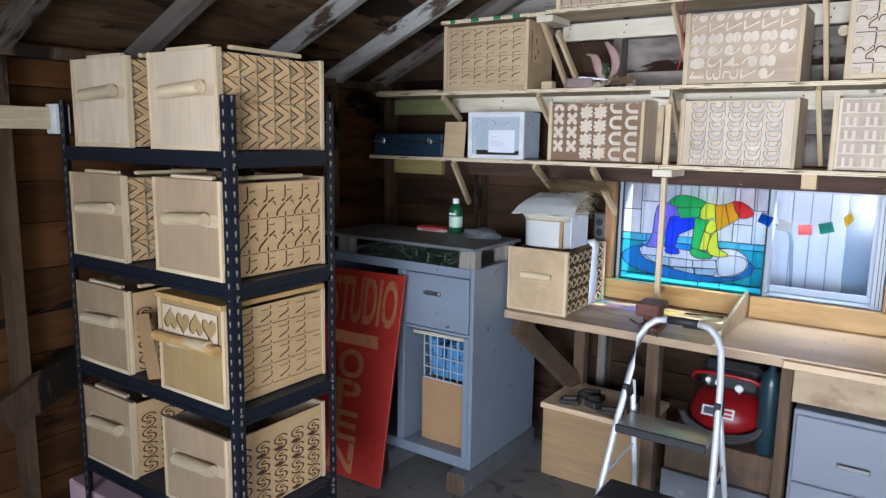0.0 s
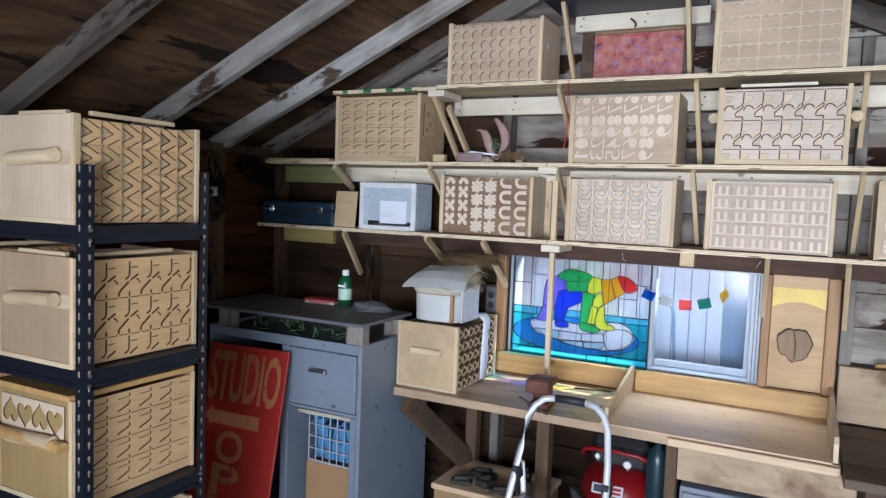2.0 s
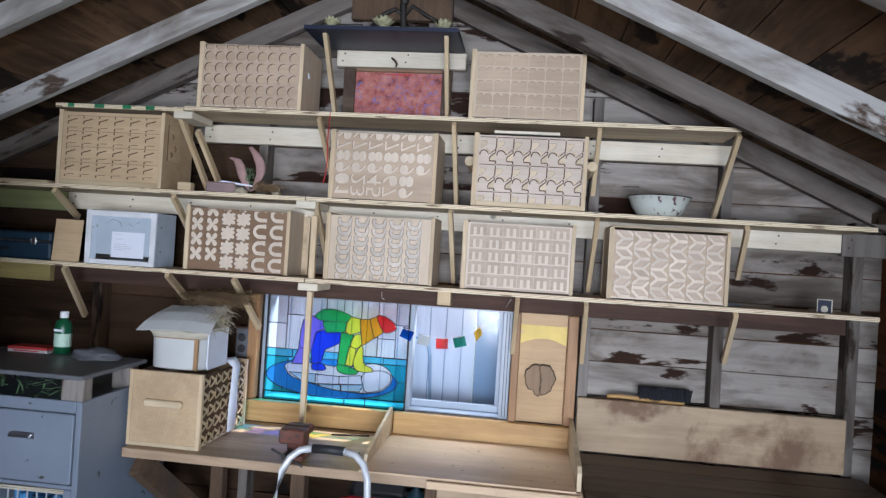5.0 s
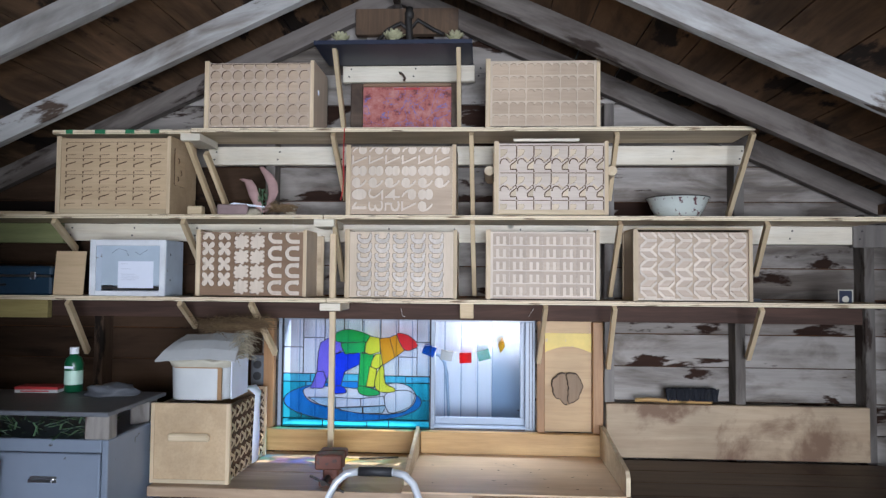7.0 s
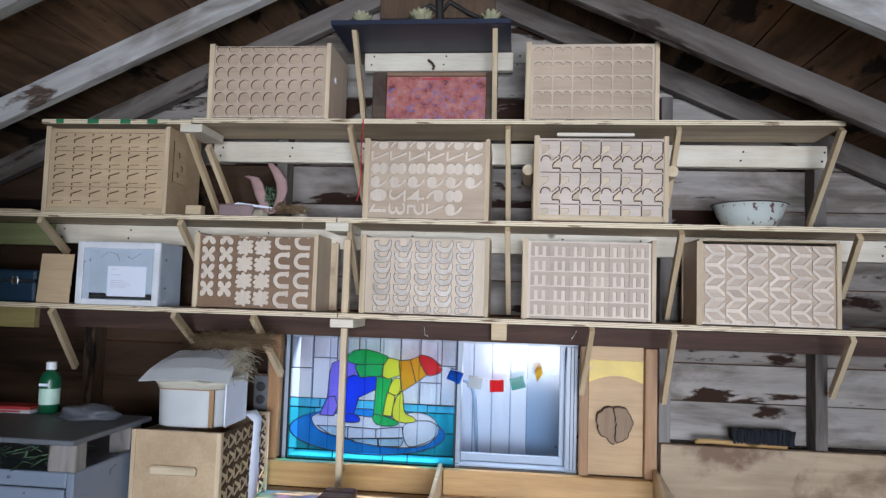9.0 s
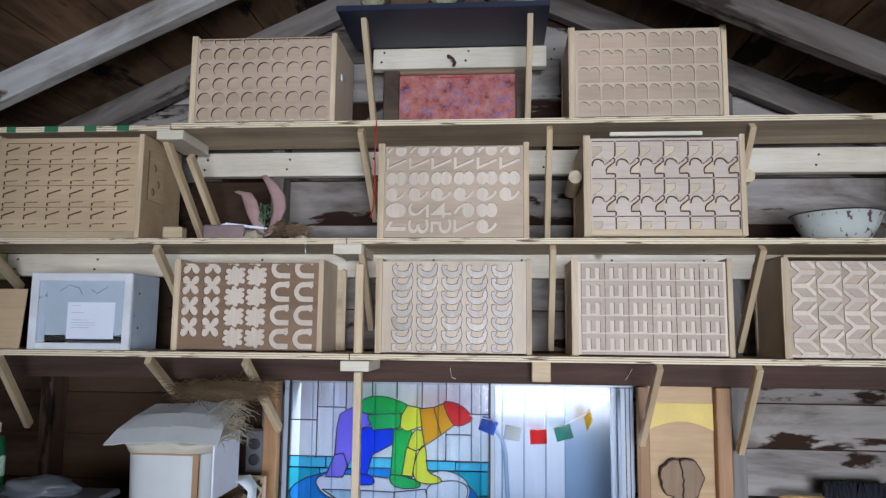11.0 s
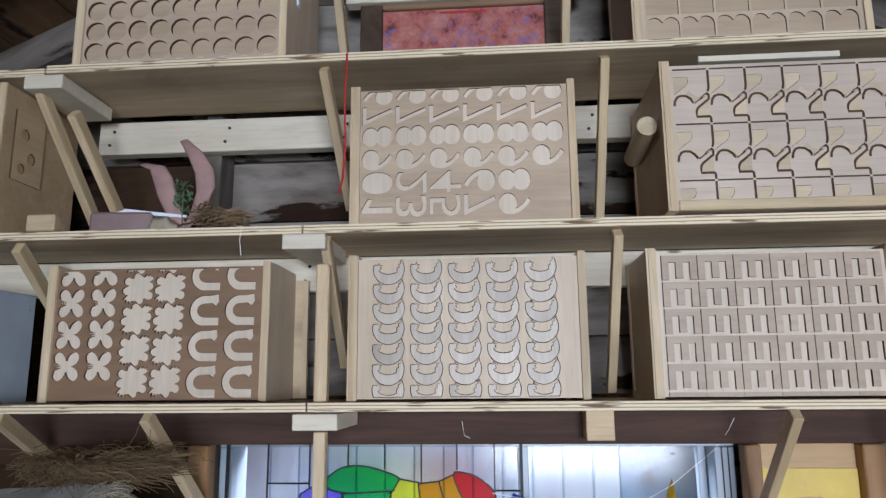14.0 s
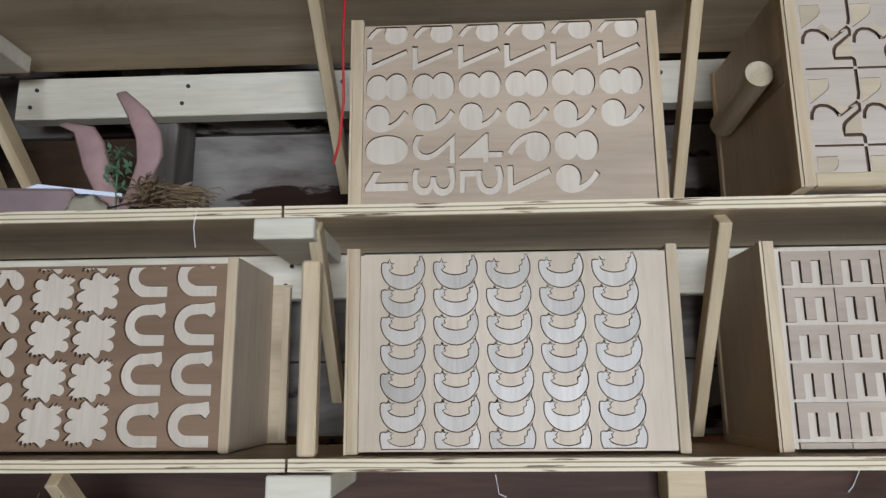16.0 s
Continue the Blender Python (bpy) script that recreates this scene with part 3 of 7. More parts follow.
wall_north = part("wall_north", gable_skin(YW + 0.022, YW + 0.042, (WX0, WX1, WZ0, WZ1)), SIDE_BOARD)
tagged(wall_north, "gable wall of weathered horizontal boards with a window", "wall", kind="structure")
wall_south = part("wall_south", gable_skin(YB - 0.08, YB, (-0.3, 1.6, 0.0, 1.95)), SIDE_BOARD)
tagged(wall_south, "dark board gable wall with an open doorway", "wall", kind="structure")
for nm, x0, x1 in (("wall_west", XL - 0.06, XL - 0.022), ("wall_east", XR + 0.022, XR + 0.06)):
    # the gap in the east wall is added for the fill lamp, out of view
    w = part(nm, box(x0, x1, YB, YW + 0.02, 0, 2.05) if nm == "wall_west" else block(box(x0, x1, 0.31, YW + 0.02, 0, 2.05), x0, x1, YB, -2.01, 0, 2.05), SIDE_BOARD)
    tagged(w, "brown side wall of horizontal boards on studs", "wall", kind="structure")
    s = 1 if nm == "wall_west" else -1
    xin = XL if s > 0 else XR
    z, k = 0.0, 0
    while z < 1.98:
        hgt = (0.19, 0.17, 0.185)[k % 3]
        bd = part("board", box(min(xin, xin - 0.021 * s), max(xin, xin - 0.021 * s), YB if s > 0 else 0.31, YW + 0.018, z + 0.002, min(z + hgt - 0.003, 2.02)), SIDE_BOARD, w)
        z += hgt
        k += 1
    for y in (3.02, 2.42, 1.82, 1.22, 0.62, 0.0, -0.6, -1.2, -1.8) if s > 0 else (3.02, 2.42, 1.82, 1.22, 0.62):
        st = part("stud", box(min(xin + 0.001 * s, xin + 0.092 * s), max(xin + 0.001 * s, xin + 0.092 * s), y - 0.022, y + 0.022, 0.045, 1.93, 0.002), SIDE_STUD, w)
    pl = part("top_plate", box(min(xin + 0.001 * s, xin + 0.092 * s), max(xin + 0.001 * s, xin + 0.092 * s), YB, YW - 0.002, 1.93, 1.975), SIDE_STUD, w)
    sp = part("sole_plate", box(min(xin + 0.001 * s, xin + 0.092 * s), max(xin + 0.001 * s, xin + 0.092 * s), YB, YW - 0.002, 0.001, 0.045), SIDE_STUD, w)

# horizontal boards on the gable, cut to the roof and round the window
rows = 0.0
k = 0
while rows < 3.0:
    hgt = (0.150, 0.165, 0.142, 0.158)[k % 4]
    z0, z1 = rows + 0.0025, rows + hgt - 0.0025
    zt = z1 - 0.13
    reach = (RIDGE_Z + 0.10 - z1) / PITCH
    lo, hi = max(XL, RIDGE_X - reach), min(XR, RIDGE_X + reach)
    reach0 = (RIDGE_Z + 0.10 - z0) / PITCH
    lo0, hi0 = max(XL, RIDGE_X - reach0), min(XR, RIDGE_X + reach0)
    if hi0 - lo0 > 0.1:
        lo, hi = min(lo, RIDGE_X - 0.01), max(hi, RIDGE_X + 0.01)
        cuts = [(lo0, lo, hi0, hi)]
        if z1 > WZ0 and z0 < WZ1:
            cuts = [(lo0, lo, WX0, WX0), (WX1, WX1, hi0, hi)]
        elif k % 2:
            j = RIDGE_X + (0.9 if k % 4 == 1 else -0.75)
            if lo < j - 0.2 and hi > j + 0.2:
                cuts = [(lo0, lo, j - 0.0015, j - 0.0015), (j + 0.0015, j + 0.0015, hi0, hi)]
        # left and under-bench boards get the brown wood with shade in its colour
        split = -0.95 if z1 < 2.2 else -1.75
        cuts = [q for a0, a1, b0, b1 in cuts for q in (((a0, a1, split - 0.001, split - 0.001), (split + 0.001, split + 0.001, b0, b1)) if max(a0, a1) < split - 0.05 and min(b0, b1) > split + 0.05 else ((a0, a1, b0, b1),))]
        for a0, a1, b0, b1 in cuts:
            bd = part("board", plate(bmesh.new(), [(a0, z0), (b0, z0), (b1, z1), (a1, z1)], YW + 0.004 * (k % 2), YW + 0.021), SHADED_BOARD if b0 < split + 0.01 or z1 < 0.82 else WALL_BOARD, wall_north)
    rows += hgt
    k += 1

# studs of the gable wall
for x, zt in ((-1.74, 2.20), (-0.93, 2.58), (0.645, 2.44), (1.225, 2.17), (1.79, 1.93), (-2.42, 1.88)):
    bm = box(x - 0.022, x + 0.022, YW - 0.090, YW - 0.001, 0.0, zt, 0.002)
    # left studs take the darker brown wood for the corner's shade
    tagged(part("stud", bm, STUD if x > -1.5 else SIDE_STUD), "grey weathered wall stud", "stud", "gable studs", "structure")
for x in (-0.44, -0.12):
    bm = box(x - 0.045, x + 0.045, YW - 0.080, YW - 0.001, 2.29, 2.80, 0.002)
    tagged(part("stud", bm, STUD), "grey weathered stud under the ridge", "stud", "gable studs", "structure")
bm = box(-1.95, 1.74, 3.405, 3.439, 1.440, 1.512, 0.002)
tagged(part("header_beam", bm, HEADER), "dark reddish brown header beam over the window", "beam", kind="structure")

# roof: boards lengthwise over the rafters
bm = bmesh.new()
for side in (-1, 1):
    s = 0.0
    run = math.hypot(1, PITCH)
    i = 0
    while s < 2.55 * run:
        wd = (0.185, 0.17, 0.20)[i % 3]
        a, b = s + 0.002, s + wd - 0.003
        for y0, y1 in ((YB - 0.15, 0.6 + 0.3 * (i % 3)), (0.603 + 0.3 * (i % 3), YW + 0.2)):
            pts = []
            for d, up in ((a, 0.0), (b, 0.0), (b, 0.022), (a, 0.022)):
                x = RIDGE_X + side * d / run
                zz = RIDGE_Z + 0.102 - PITCH * d / run
                pts.append((x + side * up * PITCH / run, zz + up / run))
            plate(bm, pts, y0, y1)
        s += wd
        i += 1
ceiling = part("ceiling", bm, ROOF_BOARD)
tagged(ceiling, "dark brown stained roof boards above the rafters", "roof", kind="structure")
bm = bmesh.new()
for side in (-1, 1):
    plate(bm, [(RIDGE_X, RIDGE_Z + 0.175), (RIDGE_X + side * 2.6, RIDGE_Z + 0.175 - 2.6 * PITCH), (RIDGE_X + side * 2.6, RIDGE_Z + 0.19 - 2.6 * PITCH), (RIDGE_X, RIDGE_Z + 0.19)], YB - 0.2, YW + 0.22)
tagged(part("roof_covering", bm, METAL_DARK), "dark roofing over the boards", "roof", kind="structure")
RAFTER_YS = (3.475, 3.045, 2.485, 1.80, 1.24, 0.68, 0.12, -0.44, -1.0, -1.56, -2.12)
for y in RAFTER_YS:
    for side in (-1, 1):
        end = 2.42 if side < 0 else 2.40
        poly = [(RIDGE_X + side * 0.012, RIDGE_Z), (RIDGE_X + side * end, RIDGE_Z - PITCH * end), (RIDGE_X + side * end, RIDGE_Z - PITCH * end + 0.099), (RIDGE_X + side * 0.012, RIDGE_Z + 0.099)]
        bm = plate(bmesh.new(), poly, y - 0.022, y + 0.022)
        r = part("rafter", bm, RAFTER if 2.4 < y < 3.4 and (side < 0 or y < 3.0) else RAFTER_DARK)
        lean = Matrix.Translation((RIDGE_X, y, RIDGE_Z)) @ Matrix.Rotation(side * math.atan(PITCH), 4, "Y")
        r.data.transform(lean.inverted())
        r.matrix_basis = lean
        tagged(r, "limewashed grey rough-sawn roof rafter", "rafter", "rafters", "structure")
bm = box(RIDGE_X - 0.011, RIDGE_X + 0.011, YB, YW - 0.03, RIDGE_Z - 0.03, RIDGE_Z + 0.12)
tagged(part("ridge_board", bm, RAFTER_DARK), "grey ridge board between the rafters", "beam", kind="structure")
bm = box(-0.53, -0.05, 3.41, 3.45, 2.762, 2.885, 0.002)
tagged(part("collar_tie", bm, WORN_BRACE), "short worn plank nailed across under the ridge", "plank", kind="structure")

# side wall braces near the corner
bm = bar(bmesh.new(), (XL + 0.125, 1.1, 0.55), (XL + 0.125, 2.2, 1.05), 0.04, 0.14)
tagged(part("wall_brace", bm, SIDE_STUD), "grey diagonal brace on the side wall", "brace", kind="structure")
bm = bar(bmesh.new(), (XL + 0.115, 0.2, 1.70), (XL + 0.115, 1.365, 1.70), 0.040, 0.085, bevel=0.003)
tagged(part("wall_rail", bm, PINE_Y), "yellow pine rail fixed along the side wall", "rail", kind="structure")
blk = part("rail_block", box(XL + 0.094, XL + 0.17, 1.367, 1.425, 1.64, 1.755, 0.004), WHITE_PAINT)
tagged(blk, "white painted block at the rail's end", "block", kind="structure")

# ---------- window ----------
window = thing("window_1", "sliding window with white frame in the gable wall", "window", kind="structure")
y0, y1 = 3.47, 3.575
for nm, a in (("window_frame", (WX0, WX1, y0, y1, WZ0, WZ0 + 0.030)), ("window_frame", (WX0, WX1, y0, y1, WZ1 - 0.016, WZ1)),
              ("window_frame", (WX0, WX0 + 0.03, y0, y1, WZ0 + 0.031, WZ1 - 0.017)), ("window_frame", (WX1 - 0.045, WX1 - 0.001, y0, y1, WZ0 + 0.031, WZ1 - 0.017)),
              ("mullion", (-0.175, -0.150, y0 + 0.01, y1 - 0.02, WZ0 + 0.031, WZ1 - 0.017)),
              ("sash_rail", (-0.149, WX1 - 0.046, 3.535, 3.56, WZ0 + 0.031, WZ0 + 0.062)),
              ("sash_rail", (WX1 - 0.066, WX1 - 0.046, 3.535, 3.56, WZ0 + 0.063, WZ1 - 0.017))):
    part(nm, box(*a, 0.002), VINYL, window)
for a in ((-0.149, WX1 - 0.046, 3.4685, 3.4698, WZ0 + 0.010, WZ0 + 0.014), (-0.149, WX1 - 0.046, 3.4685, 3.4698, WZ0 + 0.021, WZ0 + 0.024), (WX1 - 0.030, WX1 - 0.027, 3.4685, 3.4698, WZ0 + 0.031, WZ1 - 0.017), (WX1 - 0.016, WX1 - 0.013, 3.4685, 3.4698, WZ0 + 0.031, WZ1 - 0.017)):
    part("track_groove", box(*a), METAL_DARK, window, "dark groove of the sliding track")
g = part("pane", box(-0.149, WX1 - 0.067, 3.546, 3.549, WZ0 + 0.062, WZ1 - 0.017), GLASS_CLEAR, window, "clear glass pane")
g = part("pane", box(WX0 + 0.031, -0.176, 3.566, 3.569, WZ0 + 0.031, WZ1 - 0.017), GLASS_CLEAR, window, "clear glass pane")
for nm, a, mt in (("trim", (-0.935, -0.888, 3.405, 3.45, 0.942, 1.438), TRIM), ("trim", (0.318, 0.352, 3.405, 3.45, 0.942, 1.438), TRIM),
                  ("trim", (0.565, 0.612, 3.405, 3.45, 0.942, 1.438), TRIM)):
    tagged(part(nm, box(*a, 0.003), mt), "orange-brown wooden window trim", "trim", kind="structure")
sillb = part("sill_board", box(-0.935, -0.208, 3.385, 3.425, 0.8415, 0.940, 0.003), HONEY)
tagged(sillb, "honey pine board under the window", "trim", kind="structure")
sillb = part("sill_board", box(-0.204, 0.612, 3.385, 3.425, 0.8415, 0.940, 0.003), HONEY)
tagged(sillb, "honey pine board under the window", "trim", kind="structure")
pan = part("wall_panel", box(0.353, 0.564, 3.44, 3.452, 0.942, 1.438), PANEL)
tagged(pan, "orange plywood panel beside the window", "panel", kind="structure")
poly = [(0.354, 1.385), (0.563, 1.385), (0.563, 1.298)] + [(0.563 - 0.209 * i / 10, 1.298 + 0.028 * math.sin(math.pi * i / 10)) for i in range(1, 11)]
tagged(part("yellow_board", plate(bmesh.new(), poly, 3.434, 3.4395), YELLOW), "yellow painted board cut to an arch on the panel", "board")

# siding outside the window
sid = thing("siding_fence", "white grooved vinyl siding screen behind the shed", "fence", kind="structure")
for k in range(30):
    x1 = 0.119 if k == 0 else 0.131 - 0.085 * k - 0.003
    x0 = 0.131 - 0.085 * (k + 1) + 0.003
    part("siding_panel", box(x0, x1, 3.868, 3.876, -0.08, 1.46, 0.002), SIDING, sid)
    part("groove", box(x0 - 0.0058, x0 - 0.0002, 3.871, 3.876, -0.08, 1.46), SIDING_BLUE, sid)
house = thing("house_wall", "pale blue wall of the house next door", "wall", kind="structure")
# unseen top and depth are made up to cut the sun on the bench
part("wall", box(0.121, 4.6, 3.868, 8.2, -0.08, 1.95, 0.003), HOUSE_BLUE, house)
for a in ((0.262, 0.274, 1.372, 1.377), (0.250, 0.262, 0.952, 0.957)):
    part("nail", box(a[0], a[1], 3.862, 3.867, a[2], a[3]), METAL_DARK, house)
bm = tube(bmesh.new(), [(-0.21, 3.85, 1.24), (-0.155, 3.84, 1.235), (-0.125, 3.84, 1.20), (-0.112, 3.84, 1.14), (-0.104, 3.84, 1.0), (-0.096, 3.84, 0.85), (-0.085, 3.84, 0.4), (-0.08, 3.84, -0.08)], 0.0085)
tagged(part("hose", bm, SIDING_BLUE, smooth=True), "grey hose hanging along the siding", "hose")

# ---------- shelves ----------
S1, S2, S3 = 1.541, 1.893, 2.265
TH = 0.018


def shelf(name, x0, x1, z, y0=3.132, y1=3.399, label="light plywood wall shelf"):
    t = thing(name, label, "shelf", ((x0 + x1) / 2, y0, z - TH), group="wall shelves")
    h = (x1 - x0) / 2
    part("board", box(-h, h, 0.003, y1 - y0, 0, TH, 0.0015), PLY, t)
    part("edge_strip", box(-h, h, 0.0, 0.0028, 0.0005, TH - 0.0005), PLY_EDGE, t, "pale layered plywood edge")
    return t


shelf("wall_shelf", -2.30, -0.588, S1)
shelf("wall_shelf", -0.584, 1.745, S1)
shelf("wall_shelf", -2.25, -0.606, S2)
shelf("wall_shelf", -0.602, 1.72, S2)
sh = shelf("wall_shelf", -1.80, -1.188, S3 - 0.006, label="light plywood shelf, its edge marked with green paint")
for a, b in ((-0.245, -0.215), (-0.115, -0.07), (0.02, 0.06), (0.13, 0.17)):
    part("paint_mark", box(a, b, -0.0028, -0.0004, 0.001, TH), GREEN_TAPE, sh, "green paint mark")
shelf("wall_shelf", -1.184, 1.185, S3)
shelf_top = thing("top_shelf", "navy blue board shelf under the ridge", "shelf", (-0.315, 3.10, 2.612))
part("board", box(-0.335, 0.335, 0.004, 0.299, 0, 0.018, 0.002), NAVY, shelf_top)
part("edge_strip", box(-0.335, 0.335, 0, 0.0038, 0.0005, 0.0175), NAVY, shelf_top)

for x0, x1, z0, z1, mt, lab in ((-1.215, 1.235, S3 - 0.115, S3 - 0.030, PALE_PINE, "pale pine ledger board under the upper shelf"),
                                (-1.90, 1.700, S2 - 0.100, S2 - 0.020, PALE_PINE, "pale pine ledger board under the middle shelf"),
                                (-0.585, 0.028, 2.536, 2.6105, PALE_PINE, "white pine ledger board under the top shelf"),
                                (-2.33, -1.905, S2 - 0.112, S2 - 0.020, GREEN_TIMBER, "green treated timber ledger"),
                                (1.703, 1.90, S2 - 0.112, S2 - 0.012, STUD, "grey-green weathered timber ledger"),
                                (-2.33, -1.97, S1 - 0.112, S1 - 0.020, YELLOW_TIMBER, "yellowed timber ledger")):
    t = part("ledger_board", box(x0, x1, 3.401, 3.437, z0, z1, 0.002), mt)
    tagged(t, lab, "board", "ledger boards", "structure")
    if mt is PALE_PINE:
        t2 = bmesh.new()
        for q in range(int((x1 - x0) / 0.3) + 1):
            rod(t2, (x0 + 0.03 + 0.3 * q, 3.4015, z0 + 0.025), (x0 + 0.03 + 0.3 * q, 3.3985, z0 + 0.025), 0.004, n=8)
            rod(t2, (x0 + 0.04 + 0.3 * q, 3.4015, z0 + 0.06), (x0 + 0.04 + 0.3 * q, 3.3985, z0 + 0.06), 0.004, n=8)
        part("screw_heads", t2, METAL_DARK, t)


def strut(top, bottom, w=0.019, h=0.030, label="slim pine strut bracing a wall shelf", mat=None):
    m, n = aim(top, bottom, (1, 0, 0))
    bm = block(bmesh.new(), 0, n, -h / 2, h / 2, -w / 2, w / 2, 0.0015)
    t = part("shelf_strut", bm, mat or PINE)
    t.matrix_basis = m
    return tagged(t, label, "strut", "shelf struts")


for (xt, zt), (xb, zb) in (((-1.215, 2.240), (-1.165, 1.905)), ((-1.125, 2.165), (-1.105, 1.925)),
                           ((-0.573, 2.244), (-0.560, 1.990)), ((0.019, 2.244), (0.024, 1.915)), ((0.627, 2.244), (0.634, 1.99)), ((1.182, 2.244), (1.157, 1.915)),
                           ((-1.795, 1.870), (-1.830, 1.75)), ((-1.220, 1.870), (-1.240, 1.70)), ((-0.561, 1.870), (-0.567, 1.62)), ((0.026, 1.870), (0.034, 1.56)),
                           ((0.640, 1.870), (0.638, 1.56)), ((1.236, 1.870), (1.274, 1.66)),
                           ((-1.720, 1.520), (-1.760, 1.275)), ((-1.225, 1.520), (-1.250, 1.40)), ((-0.915, 1.520), (-0.874, 1.28)),
                           ((0.333, 1.520), (0.322, 1.26)), ((0.616, 1.520), (0.630, 1.24)), ((1.210, 1.520), (1.238, 1.29)),
                           ((-0.573, 2.640), (-0.571, 2.300)), ((-0.038, 2.640), (-0.041, 2.285))):
    strut((xt, 3.152, zt - 0.004), (xb, 3.388, zb))
for x, y, z in ((-1.185, 3.110, S3 - 0.055), (-0.600, 3.110, S2 - 0.050), (-0.568, 3.110, S1 - 0.052)):
    t = part("shelf_cleat", box(-0.044, 0.044, 0.0, 0.20, 0, 0.031, 0.002), PALE_PINE)
    t.matrix_basis = pose(x, y + 0.016, z, 0, 0, 0)
    tagged(t, "pale pine cleat under the joint of two shelves", "cleat", "shelf cleats")
t = part("shelf_cleat", box(-0.030, 0.030, 3.34, 3.404, 1.452, S1 - TH - 0.001, 0.002), PINE)
tagged(t, "pale pine block under the shelf", "cleat", "shelf cleats")
t = part("shelf_prop", box(-0.550 - 0.021, -0.550 + 0.002, 3.13, 3.155, 0.843, S1 - 0.055, 0.002), PINE_Z)
tagged(t, "upright pine stick propping the shelf on the bench", "prop")
t = part("pine_stick", box(-0.577, -0.551, 3.145, 3.170, S1 + 0.001, 1.815, 0.003), PINE_Z)
tagged(t, "short pine stick standing on the shelf", "stick")

# ---------- cut-out storage boxes ----------
BT = 0.016  # thickness of the end boards


def handle(parent, x, z, out, n=0.15, yc=0.135):
    """A dowel across an end board; out: -1 or 1."""
    bm = bmesh.new()
    rod(bm, (out * 0.003, -n / 2, 0.006), (out * -0.001, n / 2, -0.006), 0.0205, n=20)
    ob = part("handle", bm, PINE_Y, parent, "turned pine handle", smooth=False)
    ob.location = (x + out * 0.020, yc, z)
    hole = [(0.62 * n * sx + 0.018 * math.cos(k), 0.020 * math.sin(k)) for sx, ks in ((1, range(-3, 4)), (-1, range(3, 10))) for k in [q * math.pi / 6 for q in ks]]
    bm = plate(bmesh.new(), hole, 0.0, 0.0008)
    part("hand_hole", bm, ROSE_PLY, parent, "slot cut behind the handle").matrix_basis = Matrix.Translation((x + out * 0.0006 - (0.0008 if out > 0 else 0), yc, z)) @ Matrix.Rotation(radians(90), 4, "Z") @ Matrix.Translation((0, -0.0004, 0))
    return ob


def storage_box(place, turn, L, D, H, label, ends=(1, 1), end_mat=None, group="cut-out storage boxes", lid=0, rail=0.0, back=True):
    """Box with two end boards, bottom, and back; the cut-out front is added by the caller. Origin: front, middle, bottom."""
    t = thing("storage_box", label, "storage box", place, turn, group)
    em = end_mat or BIRCH
    for s in (-1, 1):
        a, b = sorted((s * L / 2, s * (L / 2 - BT)))
        e = part("end_board", box(a, b, 0.0, D, 0, H, 0.002), em, t)
        part("edge_strip", box(a + 0.0005, b - 0.0005, -0.0015, 0.0, 0.001, H - 0.001), PINE_Z, t, "pale pine edge")
        if s < 0:
            for q in (0.0, D - 0.014):
                part("edge_strip", box(a - 0.004, a - 0.0002, q, q + 0.014, 0.0, H), PINE_Z, t, "pale pine edge")
            part("edge_strip", box(a - 0.004, a - 0.0002, 0.0142, D - 0.0142, 0.0, 0.014), PINE_Y, t, "pale pine edge")
        if ends[0 if s < 0 else 1]:
            handle(t, s * L / 2, H * 0.60, s, D * 0.58, D * 0.45)
    part("bottom", box(-L / 2 + BT + 0.0005, L / 2 - BT - 0.0005, 0.008, D - 0.008, 0.004, 0.012), PALE_PLY, t)
    if back:
        part("back_panel", box(-L / 2 + BT + 0.0005, L / 2 - BT - 0.0005, D - 0.010, D - 0.004, 0.004, H - 0.012), BIRCH, t)
    if rail:
        part("bottom_rail", box(-L / 2 + BT + 0.0005, L / 2 - BT - 0.0005, 0.0, 0.012, 0.0, rail, 0.0015), PINE, t)
    if lid:
        part("lid", box(-L / 2 + 0.004, L / 2 - 0.004, 0.0, D, H + 0.0005, H + 0.007), PLY, t)
    return t


def cut_front(t, L, H, holes, face, backing, y=0.003, thick=0.005, z0=0.004, gap=None, label=""):
    """The cut-out sheet of a box and the backing seen through it."""
    w, h = L - 2 * BT - 0.001, H - 0.010 - z0
    part("backing", box(-w / 2, w / 2, y + thick + 0.0002, y + thick + 0.004, z0, z0 + h), backing, t)
    return sheet("cut_sheet", w, h, holes, thick, face, t, -w / 2, y, z0, label)


def tiles(t, L, H, shapes, cols, rows, face, backing, cell, start, y=0.003, thick=0.005, z0=0.004, back_z=None):
    """Loose cut pieces laid in rows on a backing board. shapes: outlines in a cell of 1 by 1."""
    w, h = L - 2 * BT - 0.001, H - 0.010 - z0
    part("backing", box(-w / 2, w / 2, y + thick + 0.0002, y + thick + 0.004, z0, z0 + h), backing, t)
    meshes = []
    for poly in shapes:
        bm = plate(bmesh.new(), [(px * cell[0], pz * cell[1]) for px, pz in poly], 0.0, thick)
        first = part("cut_piece", bm, face, t)
        char_edges(first.data, face)
        meshes.append(first.data)
        bpy.data.objects.remove(first)
    for r in range(rows):
        for c in range(cols):
            for me in meshes:
                ob = new("cut_piece", me)
                ob.parent = t
                ob.location = (start[0] + c * cell[0] - w / 2, y, start[1] + r * cell[1] + z0)


